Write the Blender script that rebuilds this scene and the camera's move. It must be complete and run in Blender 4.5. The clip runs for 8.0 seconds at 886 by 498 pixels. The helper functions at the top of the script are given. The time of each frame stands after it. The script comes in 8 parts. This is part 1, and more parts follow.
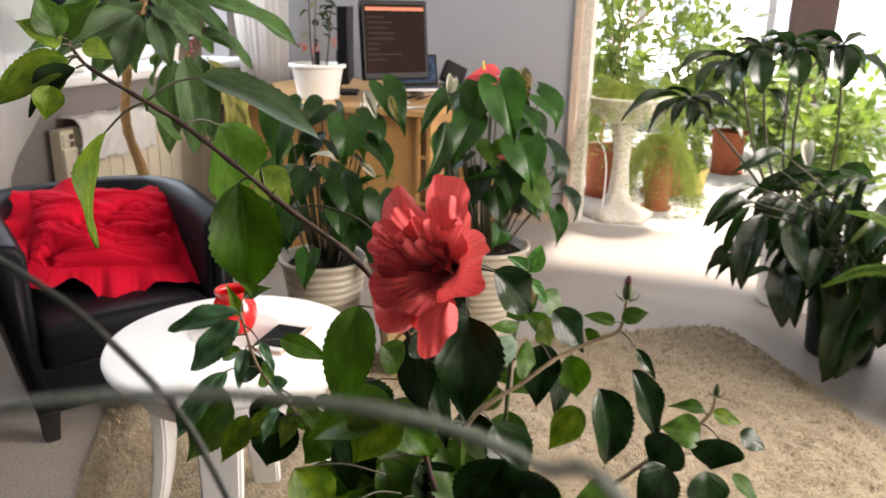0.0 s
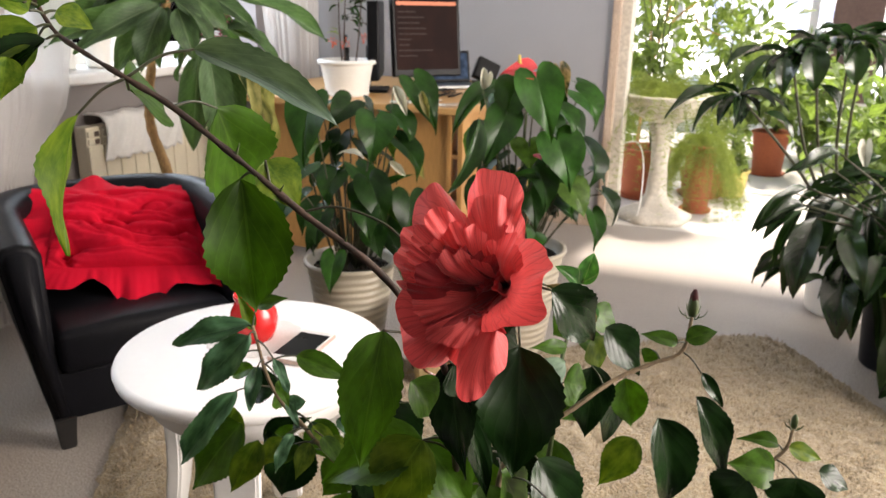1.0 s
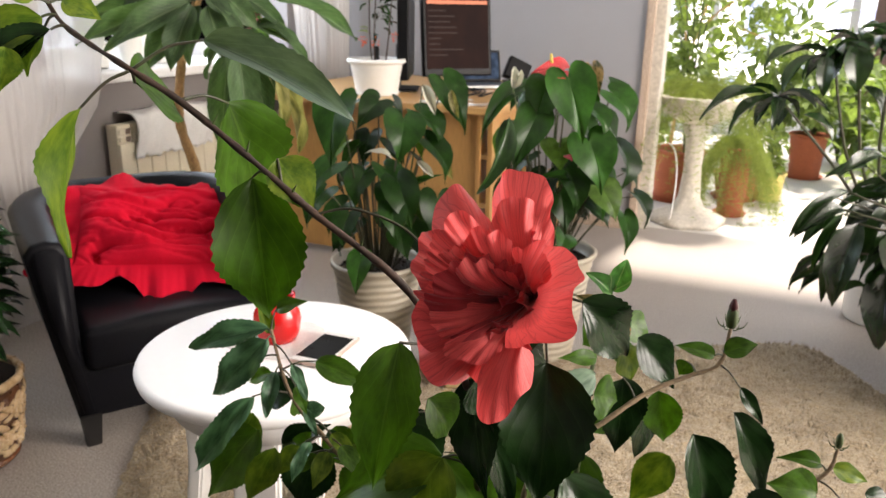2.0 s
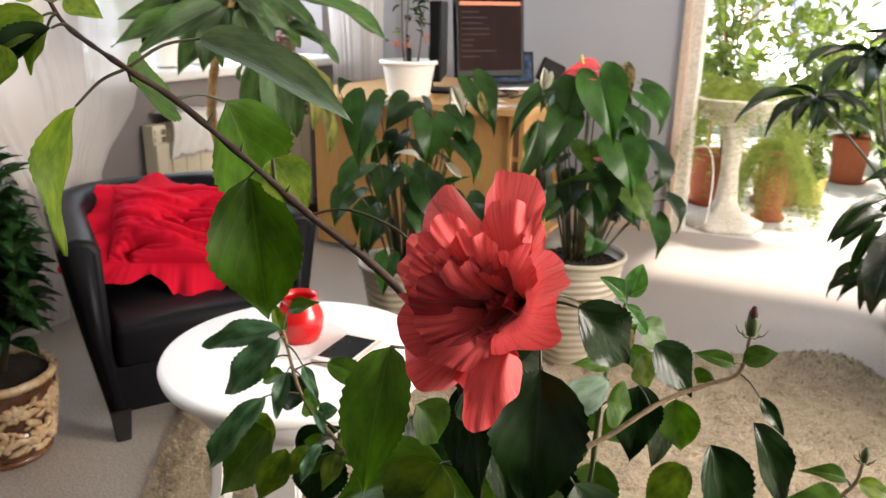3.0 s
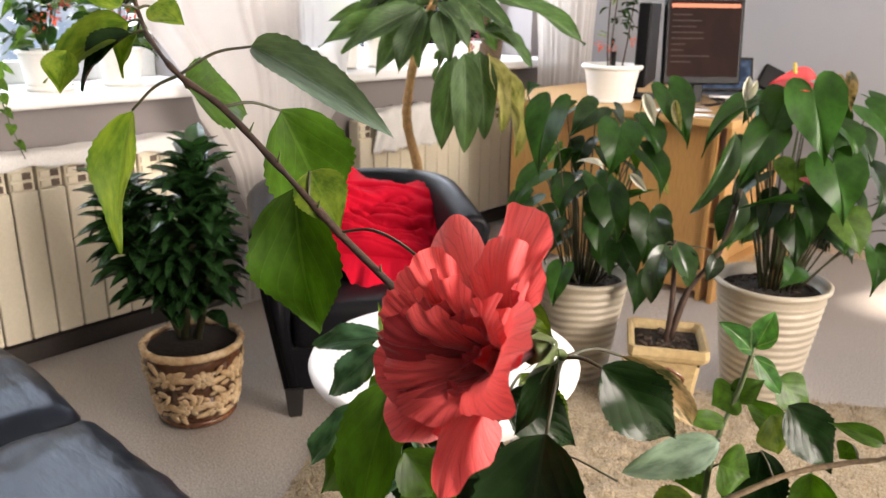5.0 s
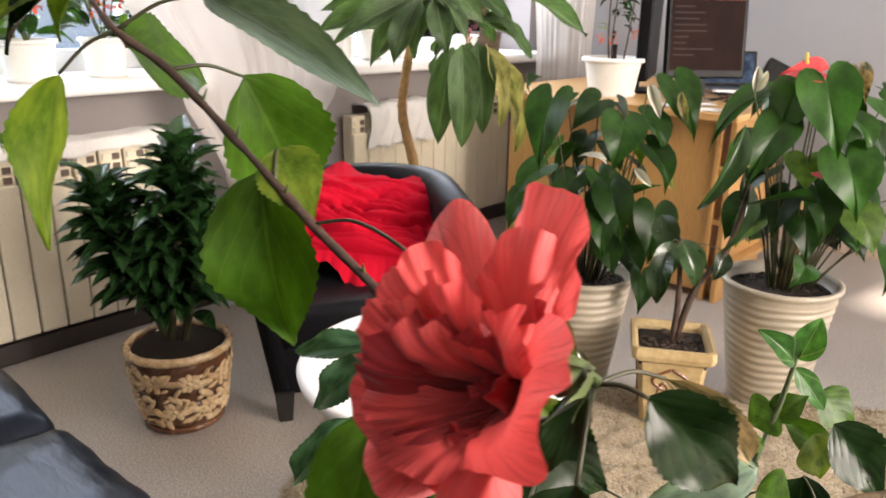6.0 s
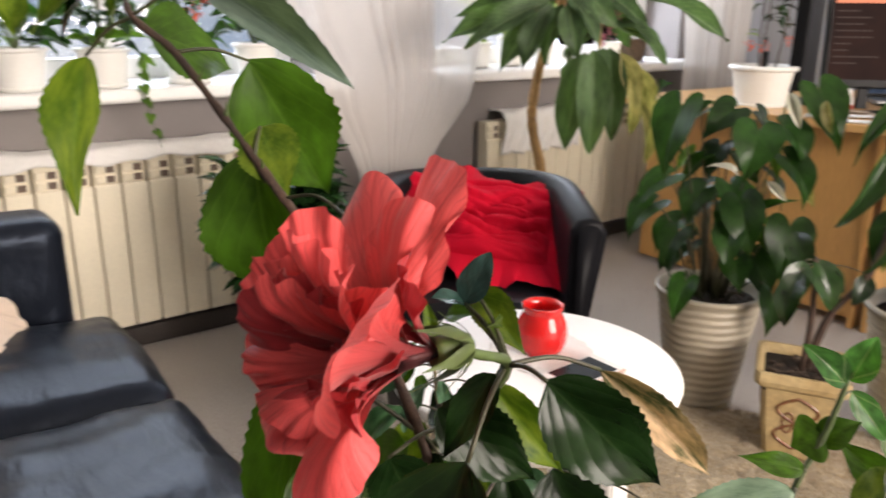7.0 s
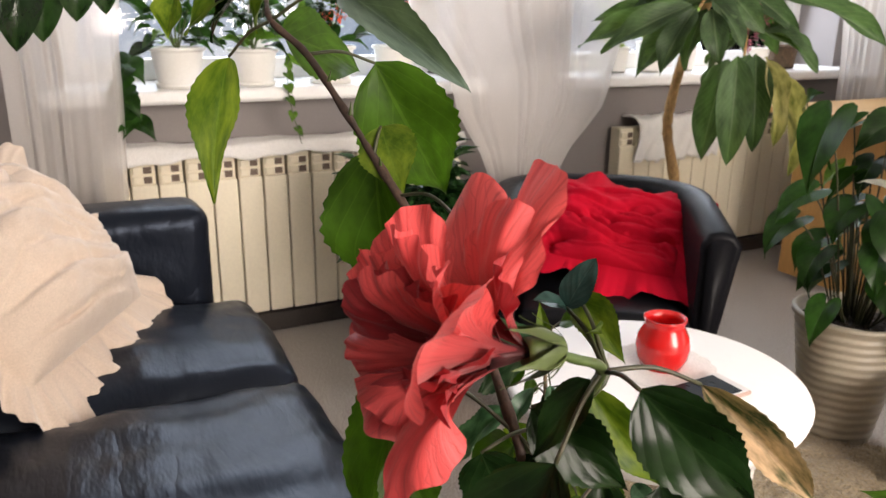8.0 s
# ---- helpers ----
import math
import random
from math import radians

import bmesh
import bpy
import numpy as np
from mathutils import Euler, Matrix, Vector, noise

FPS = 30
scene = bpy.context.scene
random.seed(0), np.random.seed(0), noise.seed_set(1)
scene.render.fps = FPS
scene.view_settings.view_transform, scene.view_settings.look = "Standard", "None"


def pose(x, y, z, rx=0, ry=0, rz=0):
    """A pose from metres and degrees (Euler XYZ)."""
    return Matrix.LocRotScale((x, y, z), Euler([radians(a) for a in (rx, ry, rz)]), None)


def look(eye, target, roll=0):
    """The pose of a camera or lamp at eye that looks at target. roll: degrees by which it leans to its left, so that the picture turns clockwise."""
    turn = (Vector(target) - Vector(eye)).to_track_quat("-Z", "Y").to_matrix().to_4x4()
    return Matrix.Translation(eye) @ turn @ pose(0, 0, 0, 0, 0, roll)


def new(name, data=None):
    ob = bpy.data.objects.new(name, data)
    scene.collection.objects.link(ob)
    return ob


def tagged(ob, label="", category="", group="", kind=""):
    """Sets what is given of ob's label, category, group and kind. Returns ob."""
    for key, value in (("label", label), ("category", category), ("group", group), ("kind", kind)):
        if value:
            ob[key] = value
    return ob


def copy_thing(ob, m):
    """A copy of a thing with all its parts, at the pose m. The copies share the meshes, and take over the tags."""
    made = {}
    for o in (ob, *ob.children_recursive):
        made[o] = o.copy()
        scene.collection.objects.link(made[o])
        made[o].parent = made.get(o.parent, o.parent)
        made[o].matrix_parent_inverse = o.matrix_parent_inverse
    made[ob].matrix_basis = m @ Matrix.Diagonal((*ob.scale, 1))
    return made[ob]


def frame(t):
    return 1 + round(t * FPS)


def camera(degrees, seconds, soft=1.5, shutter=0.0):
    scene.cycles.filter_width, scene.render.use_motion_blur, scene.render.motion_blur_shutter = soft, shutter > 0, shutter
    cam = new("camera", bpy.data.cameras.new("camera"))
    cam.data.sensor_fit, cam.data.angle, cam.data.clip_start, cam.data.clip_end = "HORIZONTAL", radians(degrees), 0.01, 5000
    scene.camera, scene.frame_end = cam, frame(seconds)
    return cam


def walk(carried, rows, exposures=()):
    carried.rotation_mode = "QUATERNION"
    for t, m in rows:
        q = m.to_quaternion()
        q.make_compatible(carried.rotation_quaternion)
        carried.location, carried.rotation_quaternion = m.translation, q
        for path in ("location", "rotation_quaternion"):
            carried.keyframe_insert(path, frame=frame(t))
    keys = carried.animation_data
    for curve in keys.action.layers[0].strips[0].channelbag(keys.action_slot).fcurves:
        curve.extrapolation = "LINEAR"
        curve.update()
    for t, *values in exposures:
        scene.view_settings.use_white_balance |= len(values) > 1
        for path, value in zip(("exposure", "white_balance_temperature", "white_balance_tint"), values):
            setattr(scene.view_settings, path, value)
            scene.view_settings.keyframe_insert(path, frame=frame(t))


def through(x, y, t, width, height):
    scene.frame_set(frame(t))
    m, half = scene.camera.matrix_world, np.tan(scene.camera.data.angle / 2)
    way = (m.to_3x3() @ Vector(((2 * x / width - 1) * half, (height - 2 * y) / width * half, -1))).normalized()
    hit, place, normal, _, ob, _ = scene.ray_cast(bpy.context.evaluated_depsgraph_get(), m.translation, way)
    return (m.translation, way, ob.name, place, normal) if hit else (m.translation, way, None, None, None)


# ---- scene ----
cam = camera(60.18, 8.0, soft=1.3, shutter=0.5)
cam.data.dof.use_dof, cam.data.dof.focus_distance, cam.data.dof.aperture_fstop = True, 0.42, 24.0
PATH = [
    (0.0, -0.5972, 0.4260, 1.1257, 18.46, -17.74, 1.19),
    (0.5, -0.6311, 0.4878, 1.1091, 20.04, -17.76, 1.10),
    (1.0, -0.6397, 0.5228, 1.0990, 20.73, -17.73, 1.02),
    (1.5, -0.6497, 0.5333, 1.1032, 21.15, -17.62, 0.96),
    (1.7, -0.6488, 0.5418, 1.0995, 21.98, -17.65, 0.94),
    (2.8, -0.6401, 0.5717, 1.0835, 24.80, -17.72, 1.03),
    (3.0, -0.6304, 0.5727, 1.0900, 25.82, -17.65, 0.81),
    (3.5, -0.5971, 0.6005, 1.0917, 32.30, -17.65, 0.74),
    (4.0, -0.5572, 0.6118, 1.0996, 38.22, -17.50, 0.73),
    (4.5, -0.5472, 0.6363, 1.0951, 41.94, -17.71, 0.64),
    (4.7, -0.5514, 0.6457, 1.0989, 42.26, -17.72, 0.68),
    (5.8, -0.6298, 0.7095, 1.0703, 41.62, -17.96, 1.15),
    (6.0, -0.6249, 0.7191, 1.0686, 41.86, -17.90, 0.88),
    (6.5, -0.5962, 0.7646, 1.0635, 45.58, -17.82, 0.60),
    (7.0, -0.5623, 0.7763, 1.0584, 53.47, -17.37, 0.48),
    (7.5, -0.5553, 0.7793, 1.0589, 61.00, -17.19, 0.43),
    (8.0, -0.5517, 0.7804, 1.0596, 63.39, -17.24, 0.68),
]
walk(cam, [(t, pose(x, y, z, 0, 0, yaw) @ pose(0, 0, 0, 90 + pitch, 0, 0) @ pose(0, 0, 0, 0, 0, roll))
           for t, x, y, z, yaw, pitch, roll in PATH], exposures=[(0.0, 0.91, 7000, 15), (3.5, 1.04, 7100, 15), (4.5, 1.16, 7200, 17), (6.0, 1.18, 7200, 17), (7.0, 0.82, 7200, 17), (8.0, 0.69, 7200, 17)])

# ---- light: sky, sun through the winter garden, daylight in the windows ----
SUN_ELEV, SUN_AZ = 69.0, 6.0          # degrees above the horizon; degrees from +y towards +x
world = bpy.data.worlds.new("sky")
scene.world = world
world.use_nodes = True
sky_nodes = world.node_tree.nodes
sky_tex = sky_nodes.new("ShaderNodeTexSky")
sky_tex.sky_type, sky_tex.sun_disc = "NISHITA", False
sky_tex.sun_elevation, sky_tex.sun_rotation = radians(SUN_ELEV), radians(SUN_AZ)
sky_nodes["Background"].inputs["Strength"].default_value = 0.15
world.node_tree.links.new(sky_tex.outputs["Color"], sky_nodes["Background"].inputs["Color"])

sun_data = bpy.data.lights.new("sun", "SUN")
sun_data.energy, sun_data.angle, sun_data.color = 5.0, radians(6.0), (1.0, 0.95, 0.86)
sun = new("sun", sun_data)
se, sa = radians(SUN_ELEV), radians(SUN_AZ)
sun.matrix_world = look((5 * math.sin(sa) * math.cos(se), 4 + 5 * math.cos(sa) * math.cos(se), 5 * math.sin(se)), (0, 4, 0))


def window_light(name, centre, target, w, h, watts, colour):
    """Daylight in a window's opening."""
    d = bpy.data.lights.new(name, "AREA")
    d.shape, d.size, d.size_y, d.energy, d.color = "RECTANGLE", w, h, watts, colour
    ob = new(name, d)
    ob.matrix_world = look(centre, target)
    return ob


window_light("daylight_window_1", (-3.30, 1.52, 1.52), (0, 1.42, 1.2), 1.0, 1.3, 20, (0.68, 0.83, 1.0))
window_light("daylight_window_2", (-3.30, 3.35, 1.52), (0, 3.0, 1.3), 1.4, 1.3, 28, (0.68, 0.83, 1.0))
window_light("daylight_window_3", (2.58, 2.2, 1.5), (-1.6, 1.5, 0.2), 2.2, 1.5, 160, (1.0, 0.96, 0.91))


# ---- materials ----
def nodes_of(name):
    m = bpy.data.materials.new(name)
    m.use_nodes = True
    return m, m.node_tree.nodes, m.node_tree.links, m.node_tree.nodes["Principled BSDF"]


def ramp(nt, links, fac, stops):
    r = nt.new("ShaderNodeValToRGB")
    while len(r.color_ramp.elements) < len(stops):
        r.color_ramp.elements.new(0.5)
    for e, (p, c) in zip(r.color_ramp.elements, stops):
        e.position, e.color = p, (*c, 1)
    links.new(fac, r.inputs["Fac"])
    return r.outputs["Color"]


def noise_node(nt, links, vec, scale, detail=4.0, rough=0.6):
    n = nt.new("ShaderNodeTexNoise")
    n.inputs["Scale"].default_value, n.inputs["Detail"].default_value, n.inputs["Roughness"].default_value = scale, detail, rough
    links.new(vec, n.inputs["Vector"])
    return n.outputs["Fac"]


def math_node(nt, links, op, a, b):
    n = nt.new("ShaderNodeMath")
    n.operation = op
    for i, v in enumerate((a, b)):
        if isinstance(v, (int, float)):
            n.inputs[i].default_value = v
        else:
            links.new(v, n.inputs[i])
    return n.outputs[0]


def mix_node(nt, links, fac, a, b, blend="MIX"):
    n = nt.new("ShaderNodeMix")
    n.data_type, n.blend_type = "RGBA", blend
    for i, v in ((0, fac), (6, a), (7, b)):
        if isinstance(v, (int, float)):
            n.inputs[i].default_value = v
        elif isinstance(v, tuple):
            n.inputs[i].default_value = (*v, 1)
        else:
            links.new(v, n.inputs[i])
    return n.outputs[2]


def bump_node(nt, links, height, strength, dist, bsdf):
    b = nt.new("ShaderNodeBump")
    b.inputs["Strength"].default_value, b.inputs["Distance"].default_value = strength, dist
    links.new(height, b.inputs["Height"])
    links.new(b.outputs["Normal"], bsdf.inputs["Normal"])


def surface(name, base, other=None, rough=0.5, metal=0.0, coarse=3.0, fine=80.0, spread=0.5, grain=0.12,
            bump=0.2, depth=0.002, coat=0.0, sheen=0.0, stretch=None):
    """A surface with stains at a coarse scale, grain at a fine one, and relief."""
    m, nt, links, bsdf = nodes_of(name)
    tc = nt.new("ShaderNodeTexCoord").outputs["Object"]
    if stretch:
        mp = nt.new("ShaderNodeMapping")
        mp.inputs["Scale"].default_value = stretch
        links.new(tc, mp.inputs["Vector"])
        tc = mp.outputs["Vector"]
    other = other or tuple(c * 0.75 for c in base)
    big, small = noise_node(nt, links, tc, coarse), noise_node(nt, links, tc, fine, 3.0)
    col = ramp(nt, links, big, [(0.5 - spread / 2, other), (0.5 + spread / 2, base)])
    dark = ramp(nt, links, small, [(0.3, (1 - grain * 2,) * 3), (0.7, (1.0,) * 3)])
    links.new(mix_node(nt, links, 1.0, col, dark, "MULTIPLY"), bsdf.inputs["Base Color"])
    r = math_node(nt, links, "MULTIPLY_ADD", small, 0.2)
    r.node.inputs[2].default_value = max(rough - 0.1, 0.03)
    links.new(r, bsdf.inputs["Roughness"])
    bsdf.inputs["Metallic"].default_value, bsdf.inputs["Coat Weight"].default_value = metal, coat
    bsdf.inputs["Sheen Weight"].default_value = sheen
    if bump:
        bump_node(nt, links, math_node(nt, links, "ADD", small, math_node(nt, links, "MULTIPLY", big, 0.6)), bump, depth, bsdf)
    return m


def leaf_surface(name, base, vein, rough=0.38, through=0.3, ribs=9.0, slant=0.9, patch=None, vary=0.35, raised_ribs=0.08):
    """A leaf: midrib and side veins along its own coordinates, patches, light passing through."""
    m, nt, links, bsdf = nodes_of(name)
    uv = nt.new("ShaderNodeTexCoord").outputs["UV"]
    sep = nt.new("ShaderNodeSeparateXYZ")
    links.new(uv, sep.inputs[0])
    side = math_node(nt, links, "ABSOLUTE", math_node(nt, links, "SUBTRACT", sep.outputs[0], 0.5), 0)
    mid = math_node(nt, links, "LESS_THAN", side, 0.016)
    phase = math_node(nt, links, "SUBTRACT", sep.outputs[1], math_node(nt, links, "MULTIPLY", side, slant))
    wave = math_node(nt, links, "ABSOLUTE", math_node(nt, links, "SINE", math_node(nt, links, "MULTIPLY", phase, ribs * 3.14), 0), 0)
    rib = math_node(nt, links, "LESS_THAN", wave, 0.13)
    veins = math_node(nt, links, "MAXIMUM", mid, math_node(nt, links, "MULTIPLY", rib, 0.55))
    info = nt.new("ShaderNodeObjectInfo")
    shift = nt.new("ShaderNodeVectorMath")
    links.new(uv, shift.inputs[0])
    links.new(info.outputs["Location"], shift.inputs[1])
    spots = noise_node(nt, links, shift.outputs[0], 3.5)
    col = ramp(nt, links, spots, [(0.35, tuple(c * 0.6 for c in base)), (0.65, patch or tuple(c * 1.25 for c in base))])
    lo, hi = (1 - vary,) * 3, (1 + vary * 0.6, 1 + vary * 0.6, 1 + vary * 0.3)
    col = mix_node(nt, links, 1.0, col, ramp(nt, links, info.outputs["Random"], [(0.0, lo), (1.0, hi)]), "MULTIPLY")
    col = mix_node(nt, links, math_node(nt, links, "MULTIPLY", veins, 0.26), col, vein)
    links.new(col, bsdf.inputs["Base Color"])
    bsdf.inputs["Roughness"].default_value, bsdf.inputs["Specular IOR Level"].default_value = rough, 0.20
    relief = math_node(nt, links, "ADD", wave, math_node(nt, links, "MULTIPLY", noise_node(nt, links, uv, 14.0), 0.5))
    bump_node(nt, links, relief, raised_ribs, 0.0014, bsdf)
    tr = nt.new("ShaderNodeBsdfTranslucent")
    links.new(mix_node(nt, links, 1.0, col, (1.5, 1.7, 0.6), "MULTIPLY"), tr.inputs["Color"])
    mx = nt.new("ShaderNodeMixShader")
    mx.inputs[0].default_value = through
    links.new(bsdf.outputs[0], mx.inputs[1])
    links.new(tr.outputs[0], mx.inputs[2])
    links.new(mx.outputs[0], nt["Material Output"].inputs["Surface"])
    return m


def cloth_through(name, base, through=0.4, clear=0.0, fine=300.0):
    """A thin cloth that lets light pass."""
    m = surface(name, base, tuple(c * 0.92 for c in base), rough=0.9, coarse=6, fine=fine, grain=0.06, bump=0.15, sheen=0.2)
    nt, links = m.node_tree.nodes, m.node_tree.links
    bsdf = nt["Principled BSDF"]
    tr, mx = nt.new("ShaderNodeBsdfTranslucent"), nt.new("ShaderNodeMixShader")
    tr.inputs["Color"].default_value = (*base, 1)
    mx.inputs[0].default_value = through
    links.new(bsdf.outputs[0], mx.inputs[1])
    links.new(tr.outputs[0], mx.inputs[2])
    last = mx.outputs[0]
    if clear:
        tp, m2 = nt.new("ShaderNodeBsdfTransparent"), nt.new("ShaderNodeMixShader")
        m2.inputs[0].default_value = clear
        links.new(last, m2.inputs[1])
        links.new(tp.outputs[0], m2.inputs[2])
        last = m2.outputs[0]
    links.new(last, nt["Material Output"].inputs["Surface"])
    return m


def glow(name, colour, strength, other=None, scale=1.5):
    m, nt, links, bsdf = nodes_of(name)
    em = nt.new("ShaderNodeEmission")
    tc = nt.new("ShaderNodeTexCoord").outputs["Object"]
    links.new(ramp(nt, links, noise_node(nt, links, tc, scale), [(0.4, other or colour), (0.6, colour)]), em.inputs["Color"])
    em.inputs["Strength"].default_value = strength
    links.new(em.outputs[0], nt["Material Output"].inputs["Surface"])
    return m


def pane_glass(name):
    """Thin window glass: clear with a slight gloss."""
    m, nt, links, bsdf = nodes_of(name)
    tp, gl = nt.new("ShaderNodeBsdfTransparent"), nt.new("ShaderNodeBsdfGlossy")
    mx, fr = nt.new("ShaderNodeMixShader"), nt.new("ShaderNodeFresnel")
    gl.inputs["Roughness"].default_value = 0.02
    links.new(fr.outputs[0], mx.inputs[0])
    links.new(tp.outputs[0], mx.inputs[1])
    links.new(gl.outputs[0], mx.inputs[2])
    links.new(mx.outputs[0], nt["Material Output"].inputs["Surface"])
    return m


def petal_surface(name, base, deep):
    m, nt, links, bsdf = nodes_of(name)
    uv = nt.new("ShaderNodeTexCoord").outputs["UV"]
    mp = nt.new("ShaderNodeMapping")
    mp.inputs["Scale"].default_value = (46, 1.3, 1)
    links.new(uv, mp.inputs["Vector"])
    streak = noise_node(nt, links, mp.outputs["Vector"], 1.0, 4.0)
    fan = noise_node(nt, links, uv, 3.0, 2.0)
    sep_fan = nt.new("ShaderNodeSeparateXYZ")
    links.new(uv, sep_fan.inputs[0])
    turn = math_node(nt, links, "MULTIPLY_ADD", fan, 16.0)
    links.new(math_node(nt, links, "MULTIPLY", sep_fan.outputs[0], 62.0), turn.node.inputs[2])
    vein = ramp(nt, links, math_node(nt, links, "ABSOLUTE", math_node(nt, links, "SINE", turn, 0), 0), [(0.0, (0.60, 0.42, 0.46)), (0.30, (1.0, 1.0, 1.0))])
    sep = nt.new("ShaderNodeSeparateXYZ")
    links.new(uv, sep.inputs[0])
    # darker towards the root: the throat's own red plus shade inside the cup
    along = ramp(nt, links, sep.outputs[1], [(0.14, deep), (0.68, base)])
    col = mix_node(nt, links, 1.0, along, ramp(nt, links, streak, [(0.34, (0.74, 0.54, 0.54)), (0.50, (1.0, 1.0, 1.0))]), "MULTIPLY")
    col = mix_node(nt, links, 0.55, col, vein, "MULTIPLY")
    links.new(col, bsdf.inputs["Base Color"])
    bsdf.inputs["Roughness"].default_value, bsdf.inputs["Sheen Weight"].default_value = 0.55, 0.25
    bump_node(nt, links, math_node(nt, links, "ADD", streak, math_node(nt, links, "MULTIPLY", vein, 0.5)), 0.35, 0.0007, bsdf)
    tr, mx = nt.new("ShaderNodeBsdfTranslucent"), nt.new("ShaderNodeMixShader")
    links.new(col, tr.inputs["Color"])
    mx.inputs[0].default_value = 0.33
    links.new(bsdf.outputs[0], mx.inputs[1])
    links.new(tr.outputs[0], mx.inputs[2])
    links.new(mx.outputs[0], nt["Material Output"].inputs["Surface"])
    return m


